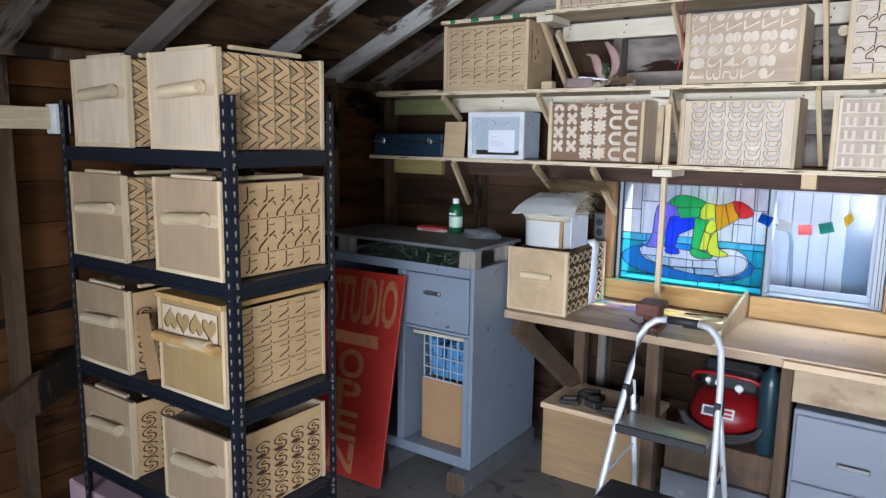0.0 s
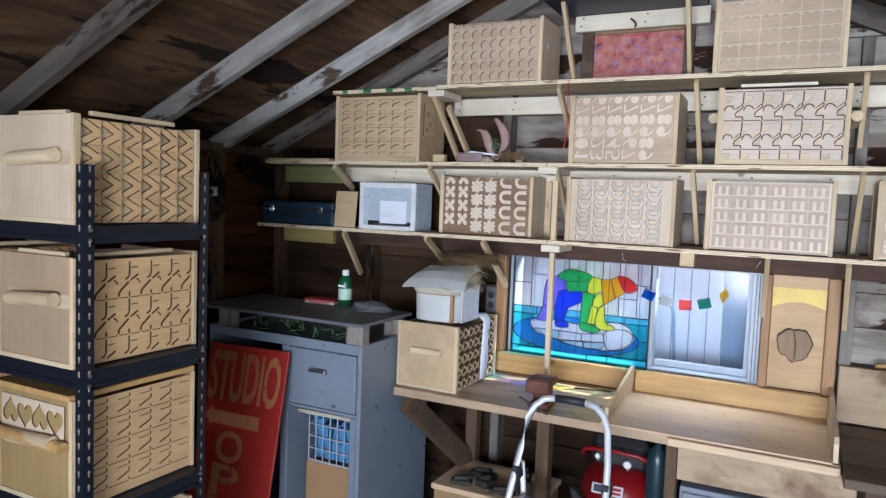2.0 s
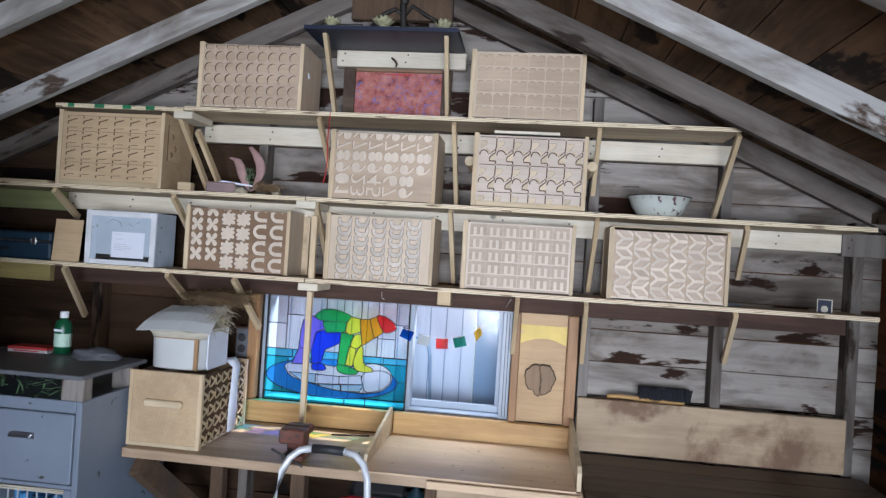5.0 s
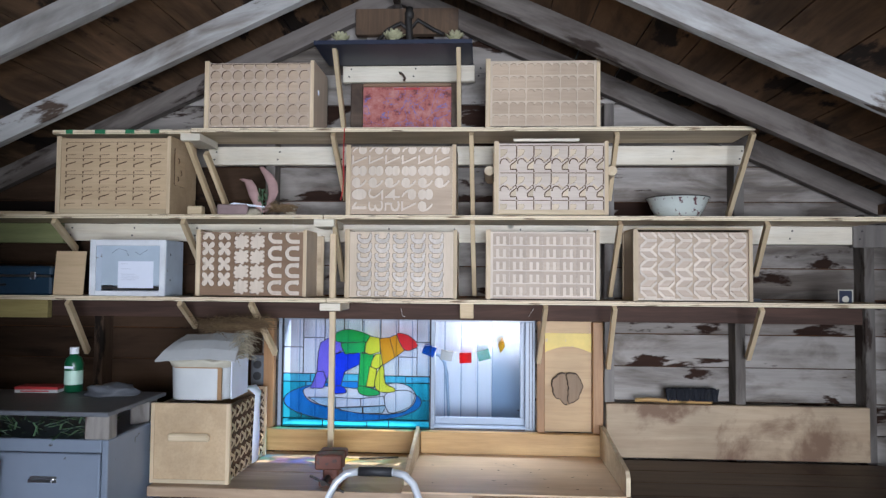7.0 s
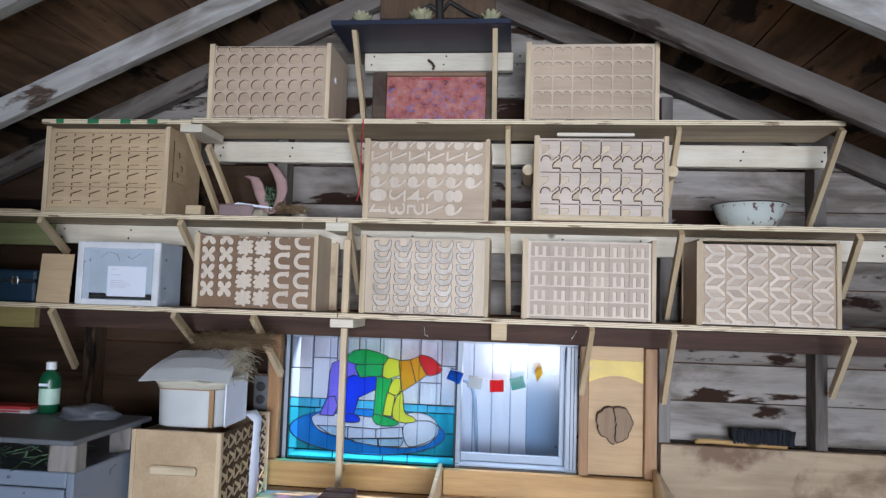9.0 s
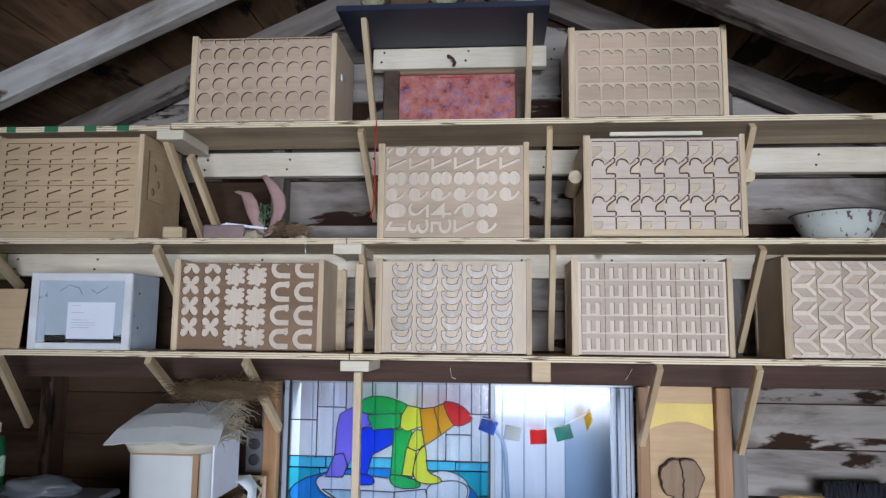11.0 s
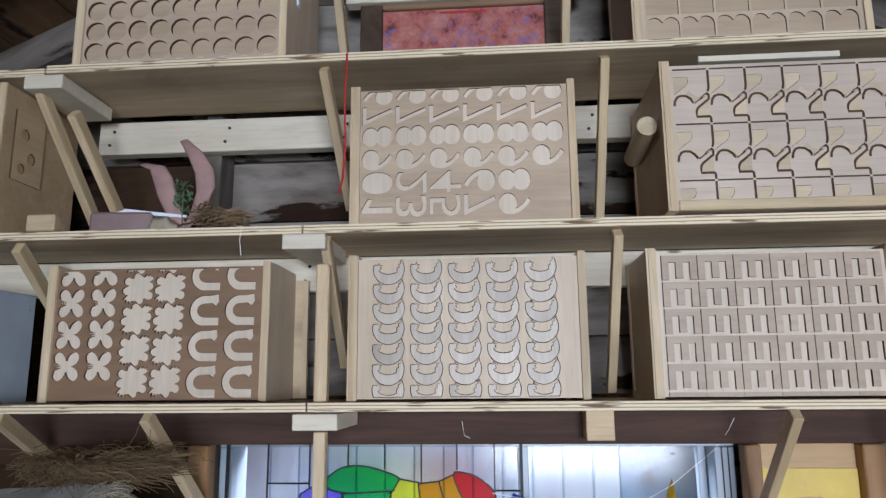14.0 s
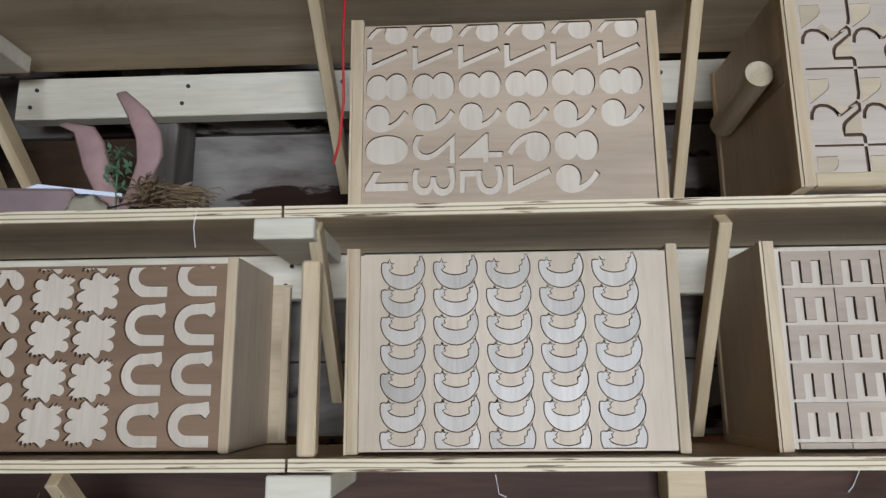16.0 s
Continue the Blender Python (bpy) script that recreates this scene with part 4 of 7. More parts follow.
def grid(w, h, cols, rows, shape, x0, z0, dx, dz, limit=True):
    """Copies of an outline on a grid; those that would leave the sheet are clipped at its edge."""
    out = []
    for r in range(rows):
        for c in range(cols):
            poly = [(x0 + c * dx + px, z0 + r * dz + pz) for px, pz in shape]
            poly = [(min(max(px, 0.003), w - 0.003), min(max(pz, 0.003), h - 0.003)) for px, pz in poly]
            if max(p[1] for p in poly) - min(p[1] for p in poly) > 0.006:
                out.append(poly)
    return out


def sheet_size(L, H, z0=0.004):
    return L - 2 * BT - 0.001, H - 0.010 - z0


WL, WH, WD = 0.465, 0.297, 0.262


def ribbon(pts, wd):
    """The outline of a narrow slot that follows a line."""
    left, right = [], []
    for i, (x, z) in enumerate(pts):
        (ax, az), (bx, bz) = pts[max(i - 1, 0)], pts[min(i + 1, len(pts) - 1)]
        n = math.hypot(bx - ax, bz - az)
        ex, ez = -(bz - az) / n * wd / 2, (bx - ax) / n * wd / 2
        left.append((x + ex, z + ez))
        right.append((x - ex, z - ez))
    return left + right[::-1]


def below(poly, top):
    """The part of an outline that lies below a height."""
    out = []
    for (ax, az), (bx, bz) in zip(poly, poly[1:] + poly[:1]):
        if az <= top:
            out.append((ax, az))
        if (az <= top) != (bz <= top):
            k = (top - az) / (bz - az)
            out.append((ax + k * (bx - ax), top))
    return out


# discs, on the upper shelf
b = storage_box((-0.892, 3.140, S3 + 0.001), 0, 0.474, WD, 0.292, "pale birch storage box, its front cut with rows of discs", (0, 0), BIRCH)
w, h = sheet_size(0.474, 0.292)
cut_front(b, 0.474, 0.292, grid(w, h, 9, 6, arc(0, 0, 0.0228, 0, 350, 24), 0.027, 0.026, 0.0485, 0.0495), BIRCH_PINK, ROSE_PLY, thick=0.008)
part("latch", box(0.2373, 0.241, 0.07, 0.085, 0.16, 0.18), PAPER, b)

# scalloped shapes, on the upper shelf
b = storage_box((0.319, 3.140, S3 + 0.001), 0, 0.474, WD, 0.291, "pale birch storage box, its front cut with scalloped shapes", (0, 0), BIRCH)
w, h = sheet_size(0.474, 0.291)
sc = [(-0.0335, -0.022), (0.0335, -0.022), (0.0335, 0.011)] + arc(0.0168, 0.011, 0.0162, 10, 160, 9) + [(0, 0.017)] + arc(-0.0168, 0.011, 0.0162, 20, 170, 9) + [(-0.0335, 0.011)]
cut_front(b, 0.474, 0.291, grid(w, h, 6, 5, sc, 0.042, 0.020, 0.0712, 0.055), BIRCH, ROSE_PLY, thick=0.004)

# digits, on the middle shelf
b = storage_box((-0.2775, 3.156, S2 + 0.001), 0, WL, WD, 0.303, "storage box with digits cut from its rose plywood front", (0, 0), BIRCH)
w, h = sheet_size(WL, 0.303)
GL = {ch: glyph(ch) for ch in "0123456789S"}


def laid(ch, cx, cz, sw, sh_):
    return [(cx + (0.5 - y) * sw, cz + (0.5 - x) * sh_) for x, y in GL[ch]]


holes = []
dxs = 0.0708
GL["1"] = [(0.50, 0.0), (0.80, 0.0), (0.80, 1.0), (0.62, 1.0), (0.12, 0.80), (0.12, 0.62), (0.50, 0.76)]
for c in range(6):
    for ch, zc, hh in (("9", 0.136, 0.045), ("8", 0.187, 0.045), ("7", 0.233, 0.041)):
        holes.append(laid(ch, 0.036 + c * dxs, zc, 0.065, hh))
    holes.append([(px, min(pz, h - 0.0015)) for px, pz in laid("6", 0.036 + c * dxs, 0.277, 0.064, 0.040)])
for c, ch in enumerate("02468"):
    holes.append(laid(ch, 0.036 + c * dxs, 0.086, 0.065, 0.047))
for c, ch in enumerate("13579"):
    holes.append(laid(ch, 0.036 + c * dxs, 0.035, 0.065, 0.045))
cut_front(b, WL, 0.303, holes, ROSE_PLY, PALE_PLY, thick=0.005)

# interlocking letters, on the middle shelf
RL, RH = 0.464, 0.304
b = storage_box((0.350, 3.096, S2 + 0.001), 0, RL, 0.30, RH, "storage box with interlocking letter cut-outs and round pine handles", (1, 1), BIRCH, rail=0.020)
w, h = sheet_size(RL, RH)
CW_, CH_ = (w - 0.006) / 6, 0.1135
R_BOWL = [(0.03, 0.66), (0.05, 0.57), (0.12, 0.50), (0.22, 0.475), (0.36, 0.485), (0.48, 0.54), (0.56, 0.615)]
R_LEG = [(0.56, 0.615), (0.76, 0.525), (0.94, 0.44), (0.965, 0.47), (0.965, 0.55), (0.67, 0.695), (0.625, 0.74), (0.615, 0.79), (0.615, 0.865), (0.955, 0.865), (0.985, 0.885), (0.99, 0.975)]
R_SIDE = [(0.985, 0.015), (0.985, 0.33), (0.955, 0.41)]
R_EYE = [(0.04, 0.14), (0.43, 0.135), (0.43, 0.205), (0.40, 0.265), (0.33, 0.31), (0.04, 0.445)]
R_CUSP = [(0.44, 0.385), (0.52, 0.445), (0.63, 0.495), (0.76, 0.515), (0.60, 0.60), (0.54, 0.54), (0.44, 0.485), (0.34, 0.455)]
R_GAP = [(0.955, 0.575), (0.955, 0.845), (0.64, 0.845), (0.64, 0.775), (0.69, 0.715)]
holes, tans = [], []
for r in range(3):
    for c in range(6):
        put = lambda q: [(0.003 + (u + c) * CW_, h - 0.009 - (v + r) * CH_) for u, v in q]
        for line, wd in ((R_BOWL, 0.0036), (R_LEG, 0.0036), (R_SIDE, 0.0034), ([(0.03, -0.005), (0.95, -0.005)], 0.0024), (R_EYE, 0.0013), ([(0.80, 0.505), (0.90, 0.475)], 0.0014)):
            pts = [q for q in put(line) if q[1] > 0.006 and q[0] < w - 0.003]
            if len(pts) > 1:
                holes.append(ribbon(pts, wd * 1.35))
        for line in (R_EYE, R_CUSP, R_GAP):
            pts = [(px, -pz) for px, pz in below([(px, -pz) for px, pz in put(line)], -0.004)]
            if len(pts) > 2:
                tans.append(pts)
cut_front(b, RL, RH, holes, LETTER_PLY, KERF, thick=0.003, label="pale birch sheet with interlocking letters cut in dark lines")
for pts in tans:
    cx, cz = sum(q[0] for q in pts) / len(pts), sum(q[1] for q in pts) / len(pts)
    pc = part("cut_piece", plate(bmesh.new(), [(q[0] - cx, q[1] - cz) for q in pts], 0, 0.0006), LETTER_EYE, b)
    pc.location = (cx - w / 2, 0.0023, cz + 0.004)
lab = part("lid_strip", box(-0.155, 0.115, 0.01, 0.022, RH + 0.0005, RH + 0.012), PALE_PINE, b, "white strip")

# slanting letters, on the middle shelf
VL, VH = 0.504, 0.338
b = storage_box((-1.524, 3.135, S2 + 0.001), 0, VL, 0.27, VH, "tan storage box with letter outlines cut in its front", (0, 0), TAN_SHEET, rail=0.022)


def slot(a, c, wd=0.0046):
    (x0, z0), (x1, z1) = a, c
    n = math.hypot(x1 - x0, z1 - z0)
    ex, ez = -(z1 - z0) / n * wd / 2, (x1 - x0) / n * wd / 2
    return [(x0 + ex, z0 + ez), (x1 + ex, z1 + ez), (x1 - ex, z1 - ez), (x0 - ex, z0 - ez)]


def slant_slots(w, h, cols, rows, x0, z0, dx, dz, flip=1, long_lines=True):
    out = []
    for r in range(rows):
        for c in range(cols):
            ox, oz = x0 + c * dx, z0 + r * dz
            px = lambda u: ox + (u if flip > 0 else 0.75 - u) * dx
            out.append(slot((px(0.0), oz + 0.60 * dz), (px(0.60), oz + 0.80 * dz)))
            out.append(slot((px(0.03), oz + 0.44 * dz), (px(0.03), oz + 0.575 * dz), 0.0052))
            out.append(slot((px(0.03), oz + 0.06 * dz), (px(0.03), oz + 0.20 * dz), 0.0052))
            out.append(slot((px(0.10), oz + 0.215 * dz), (px(0.60), oz + 0.235 * dz), 0.0022))
            out.append(slot((px(0.03), oz + 0.84 * dz), (px(0.03), oz + 0.955 * dz), 0.0052))
        if long_lines:
            out.append(slot((x0, z0 + (r + 1) * dz - 0.0005), (x0 + cols * dx - 0.012, z0 + (r + 1) * dz - 0.0005), 0.0016))
    return out


w, h = sheet_size(VL, VH)
cut_front(b, VL, VH, slant_slots(w, h, 6, 4, 0.020, 0.026, 0.0755, 0.0705), TAN_SHEET, KERF, thick=0.003, label="tan sheet with fine cut lines")
me = sheet("cut_sheet", 0.10, 0.16, [arc(0.03, 0.03, 0.012, 0, 340, 12), arc(0.06, 0.06, 0.014, 0, 340, 12), arc(0.035, 0.11, 0.013, 0, 340, 12)], 0.004, TAN_SHEET, b, 0, 0, 0)
me.matrix_basis = pose(VL / 2 + 0.004, 0.035, 0.13, 0, 0, 90)

# butterflies, flowers and arches, on the lower shelf
FL = 0.486
b = storage_box((-0.934, 3.205, S1 + 0.001), 0, FL, 0.192, 0.292, "storage box with butterflies, flowers and arches cut from brown hardboard", (0, 0), BIRCH)
w, h = sheet_size(FL, 0.292)


def butterfly():
    out = []
    for i in range(64):
        a = math.tau * i / 64
        r = 0.0115 + 0.0265 * abs(math.sin(2 * a)) ** 0.95
        if abs(a - math.pi) < 0.30:
            r = 0.029 if i % 2 else 0.014
        out.append((r * math.cos(a) * 0.95, r * math.sin(a)))
    return out


def blossom():
    """A bloom with round petals on two sides and ragged tips on the other two."""
    petals = lambda cx, cz, r, a0, a1: arc(cx, cz, r, a0, a1, 6)
    tips = [(0.030, 0.056), (0.035, 0.047), (0.044, 0.058), (0.046, 0.046), (0.058, 0.053), (0.054, 0.041), (0.063, 0.039), (0.052, 0.030)]
    low = [(-0.014, -0.046), (-0.018, -0.056), (-0.024, -0.047), (-0.034, -0.061), (-0.036, -0.048), (-0.050, -0.057), (-0.047, -0.043), (-0.061, -0.044), (-0.053, -0.033)]
    out = tips + [(0.043, 0.024)] + petals(0.046, 0.008, 0.0140, 70, -75) + [(0.039, -0.011)] + petals(0.043, -0.028, 0.0160, 60, -120) + [(0.027, -0.038)]
    out += petals(0.008, -0.046, 0.0145, 20, -150) + low + [(-0.043, -0.024)] + petals(-0.050, -0.008, 0.0140, 250, 110) + [(-0.040, 0.012)]
    out += petals(-0.043, 0.028, 0.0160, 235, 60) + [(-0.027, 0.038)] + petals(-0.008, 0.045, 0.0150, 195, 30) + [(0.019, 0.042)]
    return [(0.56 * x, 0.56 * z) for x, z in out]


def arch():
    out = arc(-0.002, 0, 0.0275, 80, 262, 14) + [(0.026, -0.0275), (0.026, -0.013), (-0.002, -0.0125)] + arc(-0.002, 0, 0.0125, 255, 95, 9)
    return out + [(0.012, 0.0135), (0.020, 0.008), (0.026, 0.016), (0.024, 0.030), (0.012, 0.028)]


holes = []
for r in range(5):
    for c in range(2):
        for cx, cz, poly in ((0.033 + c * 0.071, 0.071 + r * 0.067, butterfly()), (0.180 + c * 0.0705, 0.039 + r * 0.0652, blossom()), (0.330 + c * 0.077, 0.036 + r * 0.0745, [(1.16 * px, 1.16 * pz) for px, pz in arch()])):
            q = below([(cx + px, cz + pz) for px, pz in poly], h - 0.003)
            if len(q) > 5:
                holes.append([(max(px, 0.002), max(pz, 0.002)) for px, pz in q])
cut_front(b, FL, 0.292, holes, BROWN_SHEET, PALE_PLY, thick=0.006)
part("back_strip", box(FL / 2 + 0.022, FL / 2 + 0.034, 0.178, 0.188, 0.006, 0.27), PINE_Z, b)
part("side_panel", box(FL / 2 + 0.0005, FL / 2 + 0.034, 0.1885, 0.1915, 0.002, 0.276), PLY, b)

# crescents, on the lower shelf
b = storage_box((-0.275, 3.168, S1 + 0.001), 0, 0.474, 0.227, 0.293, "pale birch storage box with rows of crescents cut in its front", (0, 0), BIRCH)
w, h = sheet_size(0.474, 0.293)


def crescent():
    """A crescent with a little star at each horn, its lowest point at the origin."""
    out = arc(0, 0.0325, 0.0328, 166, 390, 30)
    out += [(0.0290, 0.0545), (0.0258, 0.0500), (0.0236, 0.0508), (0.0240, 0.0442), (0.0196, 0.0428), (0.0202, 0.0368), (0.0158, 0.0340)]
    out += arc(0, 0.0575, 0.0350, -62, -119, 12)
    return out + [(-0.0202, 0.0300), (-0.0142, 0.0322), (-0.0166, 0.0366), (-0.0118, 0.0406), (-0.0176, 0.0410), (-0.0200, 0.0468), (-0.0226, 0.0412), (-0.0282, 0.0422)]


def inset(poly, d):
    """The outline moved inwards by d."""
    k = len(poly)
    area = sum(poly[i][0] * poly[(i + 1) % k][1] - poly[(i + 1) % k][0] * poly[i][1] for i in range(k))
    sg = 1 if area > 0 else -1
    out = []
    for i in range(k):
        (ax, az), (bx, bz), (cx, cz) = poly[i - 1], poly[i], poly[(i + 1) % k]
        n1, n2 = math.hypot(bx - ax, bz - az) or 1, math.hypot(cx - bx, cz - bz) or 1
        nx = -(bz - az) / n1 - (cz - bz) / n2
        nz = (bx - ax) / n1 + (cx - bx) / n2
        q = math.hypot(nx, nz) or 1
        out.append((bx + sg * d * nx / q, bz + sg * d * nz / q))
    return out


moons = []
for r in range(7):
    for c in range(5):
        cx, cz = 0.062 + 0.0765 * c, 0.0402 * r - 0.0145
        q = [(cx + px, cz + pz) for px, pz in crescent()]
        moons.append([(px, -pz) for px, pz in below([(px, -pz) for px, pz in q], -0.003)])
cut_front(b, 0.474, 0.293, moons, BIRCH, KERF, thick=0.004)
for q in moons:
    cx, cz = sum(px for px, _ in q) / len(q), sum(pz for _, pz in q) / len(q)
    pc = part("cut_piece", plate(bmesh.new(), [(px - cx, pz - cz) for px, pz in inset(q, 0.0016)], 0, 0.0036), MOON_PLY, b)
    pc.location = (cx - w / 2, 0.0032, cz + 0.004)

# E shapes, on the lower shelf
b = storage_box((0.323, 3.178, S1 + 0.001), 0, 0.472, 0.220, 0.296, "storage box faced with rows of E-shaped wooden pieces", (0, 0), BIRCH)
E_SHAPE = [(0.012, 0.075), (0.205, 0.075), (0.205, 0.735), (0.40, 0.735), (0.40, 0.135), (0.60, 0.135), (0.60, 0.735), (0.795, 0.735), (0.795, 0.075), (0.988, 0.075), (0.988, 0.99), (0.012, 0.99)]
w, h = sheet_size(0.472, 0.296)
cw = (w - 0.018) / 6
tiles(b, 0.472, 0.296, [E_SHAPE], 6, 5, LILAC_PLY, PALE_PLY, (cw, 0.0535), (0.009, 0.0095), thick=0.006)
for c in range(6):
    part("cut_piece", box(0.0095 + c * cw - w / 2, 0.0085 + (c + 1) * cw - w / 2, 0.003, 0.009, 0.0045, 0.0125), LILAC_PLY, b)

# Y shapes, on the lower shelf
YL = 0.480
b = storage_box((0.938, 3.160, S1 + 0.001), 0, YL, 0.235, 0.297, "storage box faced with interlocking Y-shaped pale pieces", (0, 0), BIRCH, lid=1)
Y_A = [(0.03, 0.99), (0.47, 0.62), (0.97, 0.62), (0.97, 0.46), (0.47, 0.46), (0.03, 0.09), (0.03, 0.29), (0.33, 0.54), (0.03, 0.79)]
Y_B = [(0.97, 0.41), (0.60, 0.08), (0.03, 0.08), (0.03, -0.08), (0.60, -0.08), (0.97, -0.41), (0.97, -0.23), (0.72, 0.0), (0.97, 0.23)]
DIA = [(0.05, 0.105), (0.46, 0.445), (0.95, 0.445), (0.59, 0.10)]
DIA_UP = [(px, 0.98 - pz + 0.06) for px, pz in DIA]
w, h = sheet_size(YL, 0.297)
cw, ch = (w - 0.012) / 6, 0.0795
part("backing", box(-w / 2, w / 2, 0.0082, 0.012, 0.004, 0.004 + h), ROSE_PLY, b)
trim_to = lambda poly: [(px, -pz) for px, pz in below([(px, -pz) for px, pz in below(poly, h - 0.001)], -0.001)]
for kind, z0, deep, mt in ((Y_A, 0.0465, 0.004, PALE_PLY), (Y_B, 0.0495, 0.004, PALE_PLY), (DIA, 0.0505, 0.0030, BIRCH_PINK), (DIA_UP, 0.0505, 0.0030, BIRCH_PINK)):
    for r in range(-1, 4):
        poly = trim_to([(px * cw, z0 + (pz + r) * ch) for px, pz in kind])
        if len(poly) < 4 or max(q[1] for q in poly) - min(q[1] for q in poly) < 0.006:
            continue
        first = part("cut_piece", plate(bmesh.new(), poly, 0.0, deep), mt, b)
        char_edges(first.data, mt)
        for c in range(6):
            pc = first if c == 0 else new("cut_piece", first.data)
            pc.parent = b
            pc.location = (c * cw + 0.006 - w / 2, 0.0081 - deep, 0.004)

# ---------- steel shelving unit with storage boxes ----------
UX0, UX1, UY0, UY1, UTOP = -2.255, -1.296, 1.318, 1.768, 1.765
LEVELS = (1.598, 1.192, 0.776, 0.368)
unit = thing("shelving_unit", "black boltless steel shelving unit with slotted posts", "shelving")
for px, sx in ((UX0, 1), (UX1, -1)):
    for py, sy in ((UY0, 1), (UY1, -1)):
        bm = bmesh.new()
        xa, xb = sorted((px, px + sx * 0.033))
        ya, yb = sorted((py, py + sy * 0.002))
        block(bm, xa, xb, ya, yb, 0.0, UTOP)
        xa, xb = sorted((px, px + sx * 0.002))
        ya, yb = sorted((py + sy * 0.002, py + sy * 0.033))
        block(bm, xa, xb, ya, yb, 0.0, UTOP)
        post = part("post", bm, BLACK_STEEL, unit)
        keyhole = [(-0.0016, -0.007), (0.0016, -0.007), (0.0030, 0.003), (0.0044, 0.008), (0.0, 0.013), (-0.0044, 0.008), (-0.0030, 0.003)]
        for flat in (0, 1):
            first = part("slot", plate(bmesh.new(), keyhole, -0.0006, 0.0), SLOT, post)
            for q in range(43):
                ob = first if q == 0 else new("slot", first.data)
                ob.parent = post
                z = 0.05 + 0.0405 * q
                ob.matrix_basis = pose(px + sx * 0.0175, py - (0.0003 if sy > 0 else -0.0009), z) if flat == 0 else pose(px + (0.0003 if sx < 0 else -0.0009), py + sy * 0.0175, z, 0, 0, 90)
for z in LEVELS:
    for a in ((UX0 + 0.003, UX1 - 0.003, UY0 + 0.003, UY0 + 0.020), (UX0 + 0.003, UX1 - 0.003, UY1 - 0.020, UY1 - 0.003)):
        bm = box(a[0], a[1], a[2], a[3], z - 0.050, z - 0.001, 0.002)
        block(bm, a[0], a[1], a[2] - 0.004 if a[2] < 1.5 else a[2], a[3] if a[2] < 1.5 else a[3] + 0.004, z - 0.050, z - 0.036)
        part("beam", bm, BLACK_STEEL, unit)
    for a in ((UX0 + 0.003, UX0 + 0.020), (UX1 - 0.020, UX1 - 0.003)):
        bm = box(a[0], a[1], UY0 + 0.021, UY1 - 0.021, z - 0.050, z - 0.001, 0.002)
        block(bm, a[0] - 0.003, a[1] + 0.003, UY0 + 0.021, UY1 - 0.021, z - 0.050, z - 0.037)
        part("beam", bm, BLACK_STEEL, unit)
    part("shelf_board", box(UX0 + 0.021, UX1 - 0.021, UY0 + 0.021, UY1 - 0.021, z - 0.014, z - 0.001), NAVY, unit)
    for a in (UX1 - 0.0005,):
        for q in (UY0 + 0.019, UY1 - 0.019):
            for dz in (-0.012, -0.040):
                part("rivet", rod(bmesh.new(), (a, q, z + dz), (a + 0.004, q, z + dz), 0.0055, n=8), CHROME, unit)

A_SHAPE = [(0.02, 0.93), (0.30, 0.93), (0.92, 0.62), (0.98, 0.55), (0.98, 0.45), (0.92, 0.38), (0.30, 0.07), (0.02, 0.07), (0.02, 0.20), (0.58, 0.50), (0.02, 0.80)]
BAR_SHAPE = [(0.30, 0.985), (0.98, 0.985), (0.98, 0.70), (0.90, 0.68)]
BAR_LOW = [(p[0], 1 - p[1]) for p in BAR_SHAPE]
BL, BD = 0.444, 0.350


def strips(t, L, H, D):
    """Loose pine strips lying on top of a box."""
    part("top_strip", box(-L / 2 + 0.06, L / 2 - 0.09, 0.012, 0.030, H, H + 0.013, 0.002), PINE, t, "loose pine strip")
    part("top_strip", box(-L / 2 + 0.012, -L / 2 + 0.030, 0.06, D - 0.08, H, H + 0.012, 0.002), PINE_Y, t, "loose pine strip")


def s_outline(cx, cz, half, r=0.0122, wide=1.5, tall=0.86):
    """The outline of a round S of the given half width of stroke."""
    left = arc(0, r, r - half, 15, 270, 16) + arc(0, -r, r + half, 90, -165, 16)
    right = arc(0, r, r + half, 15, 270, 16) + arc(0, -r, r - half, 90, -165, 16)
    return [(cx + wide * x + 0.12 * z, cz + tall * z) for x, z in left + right[::-1]]


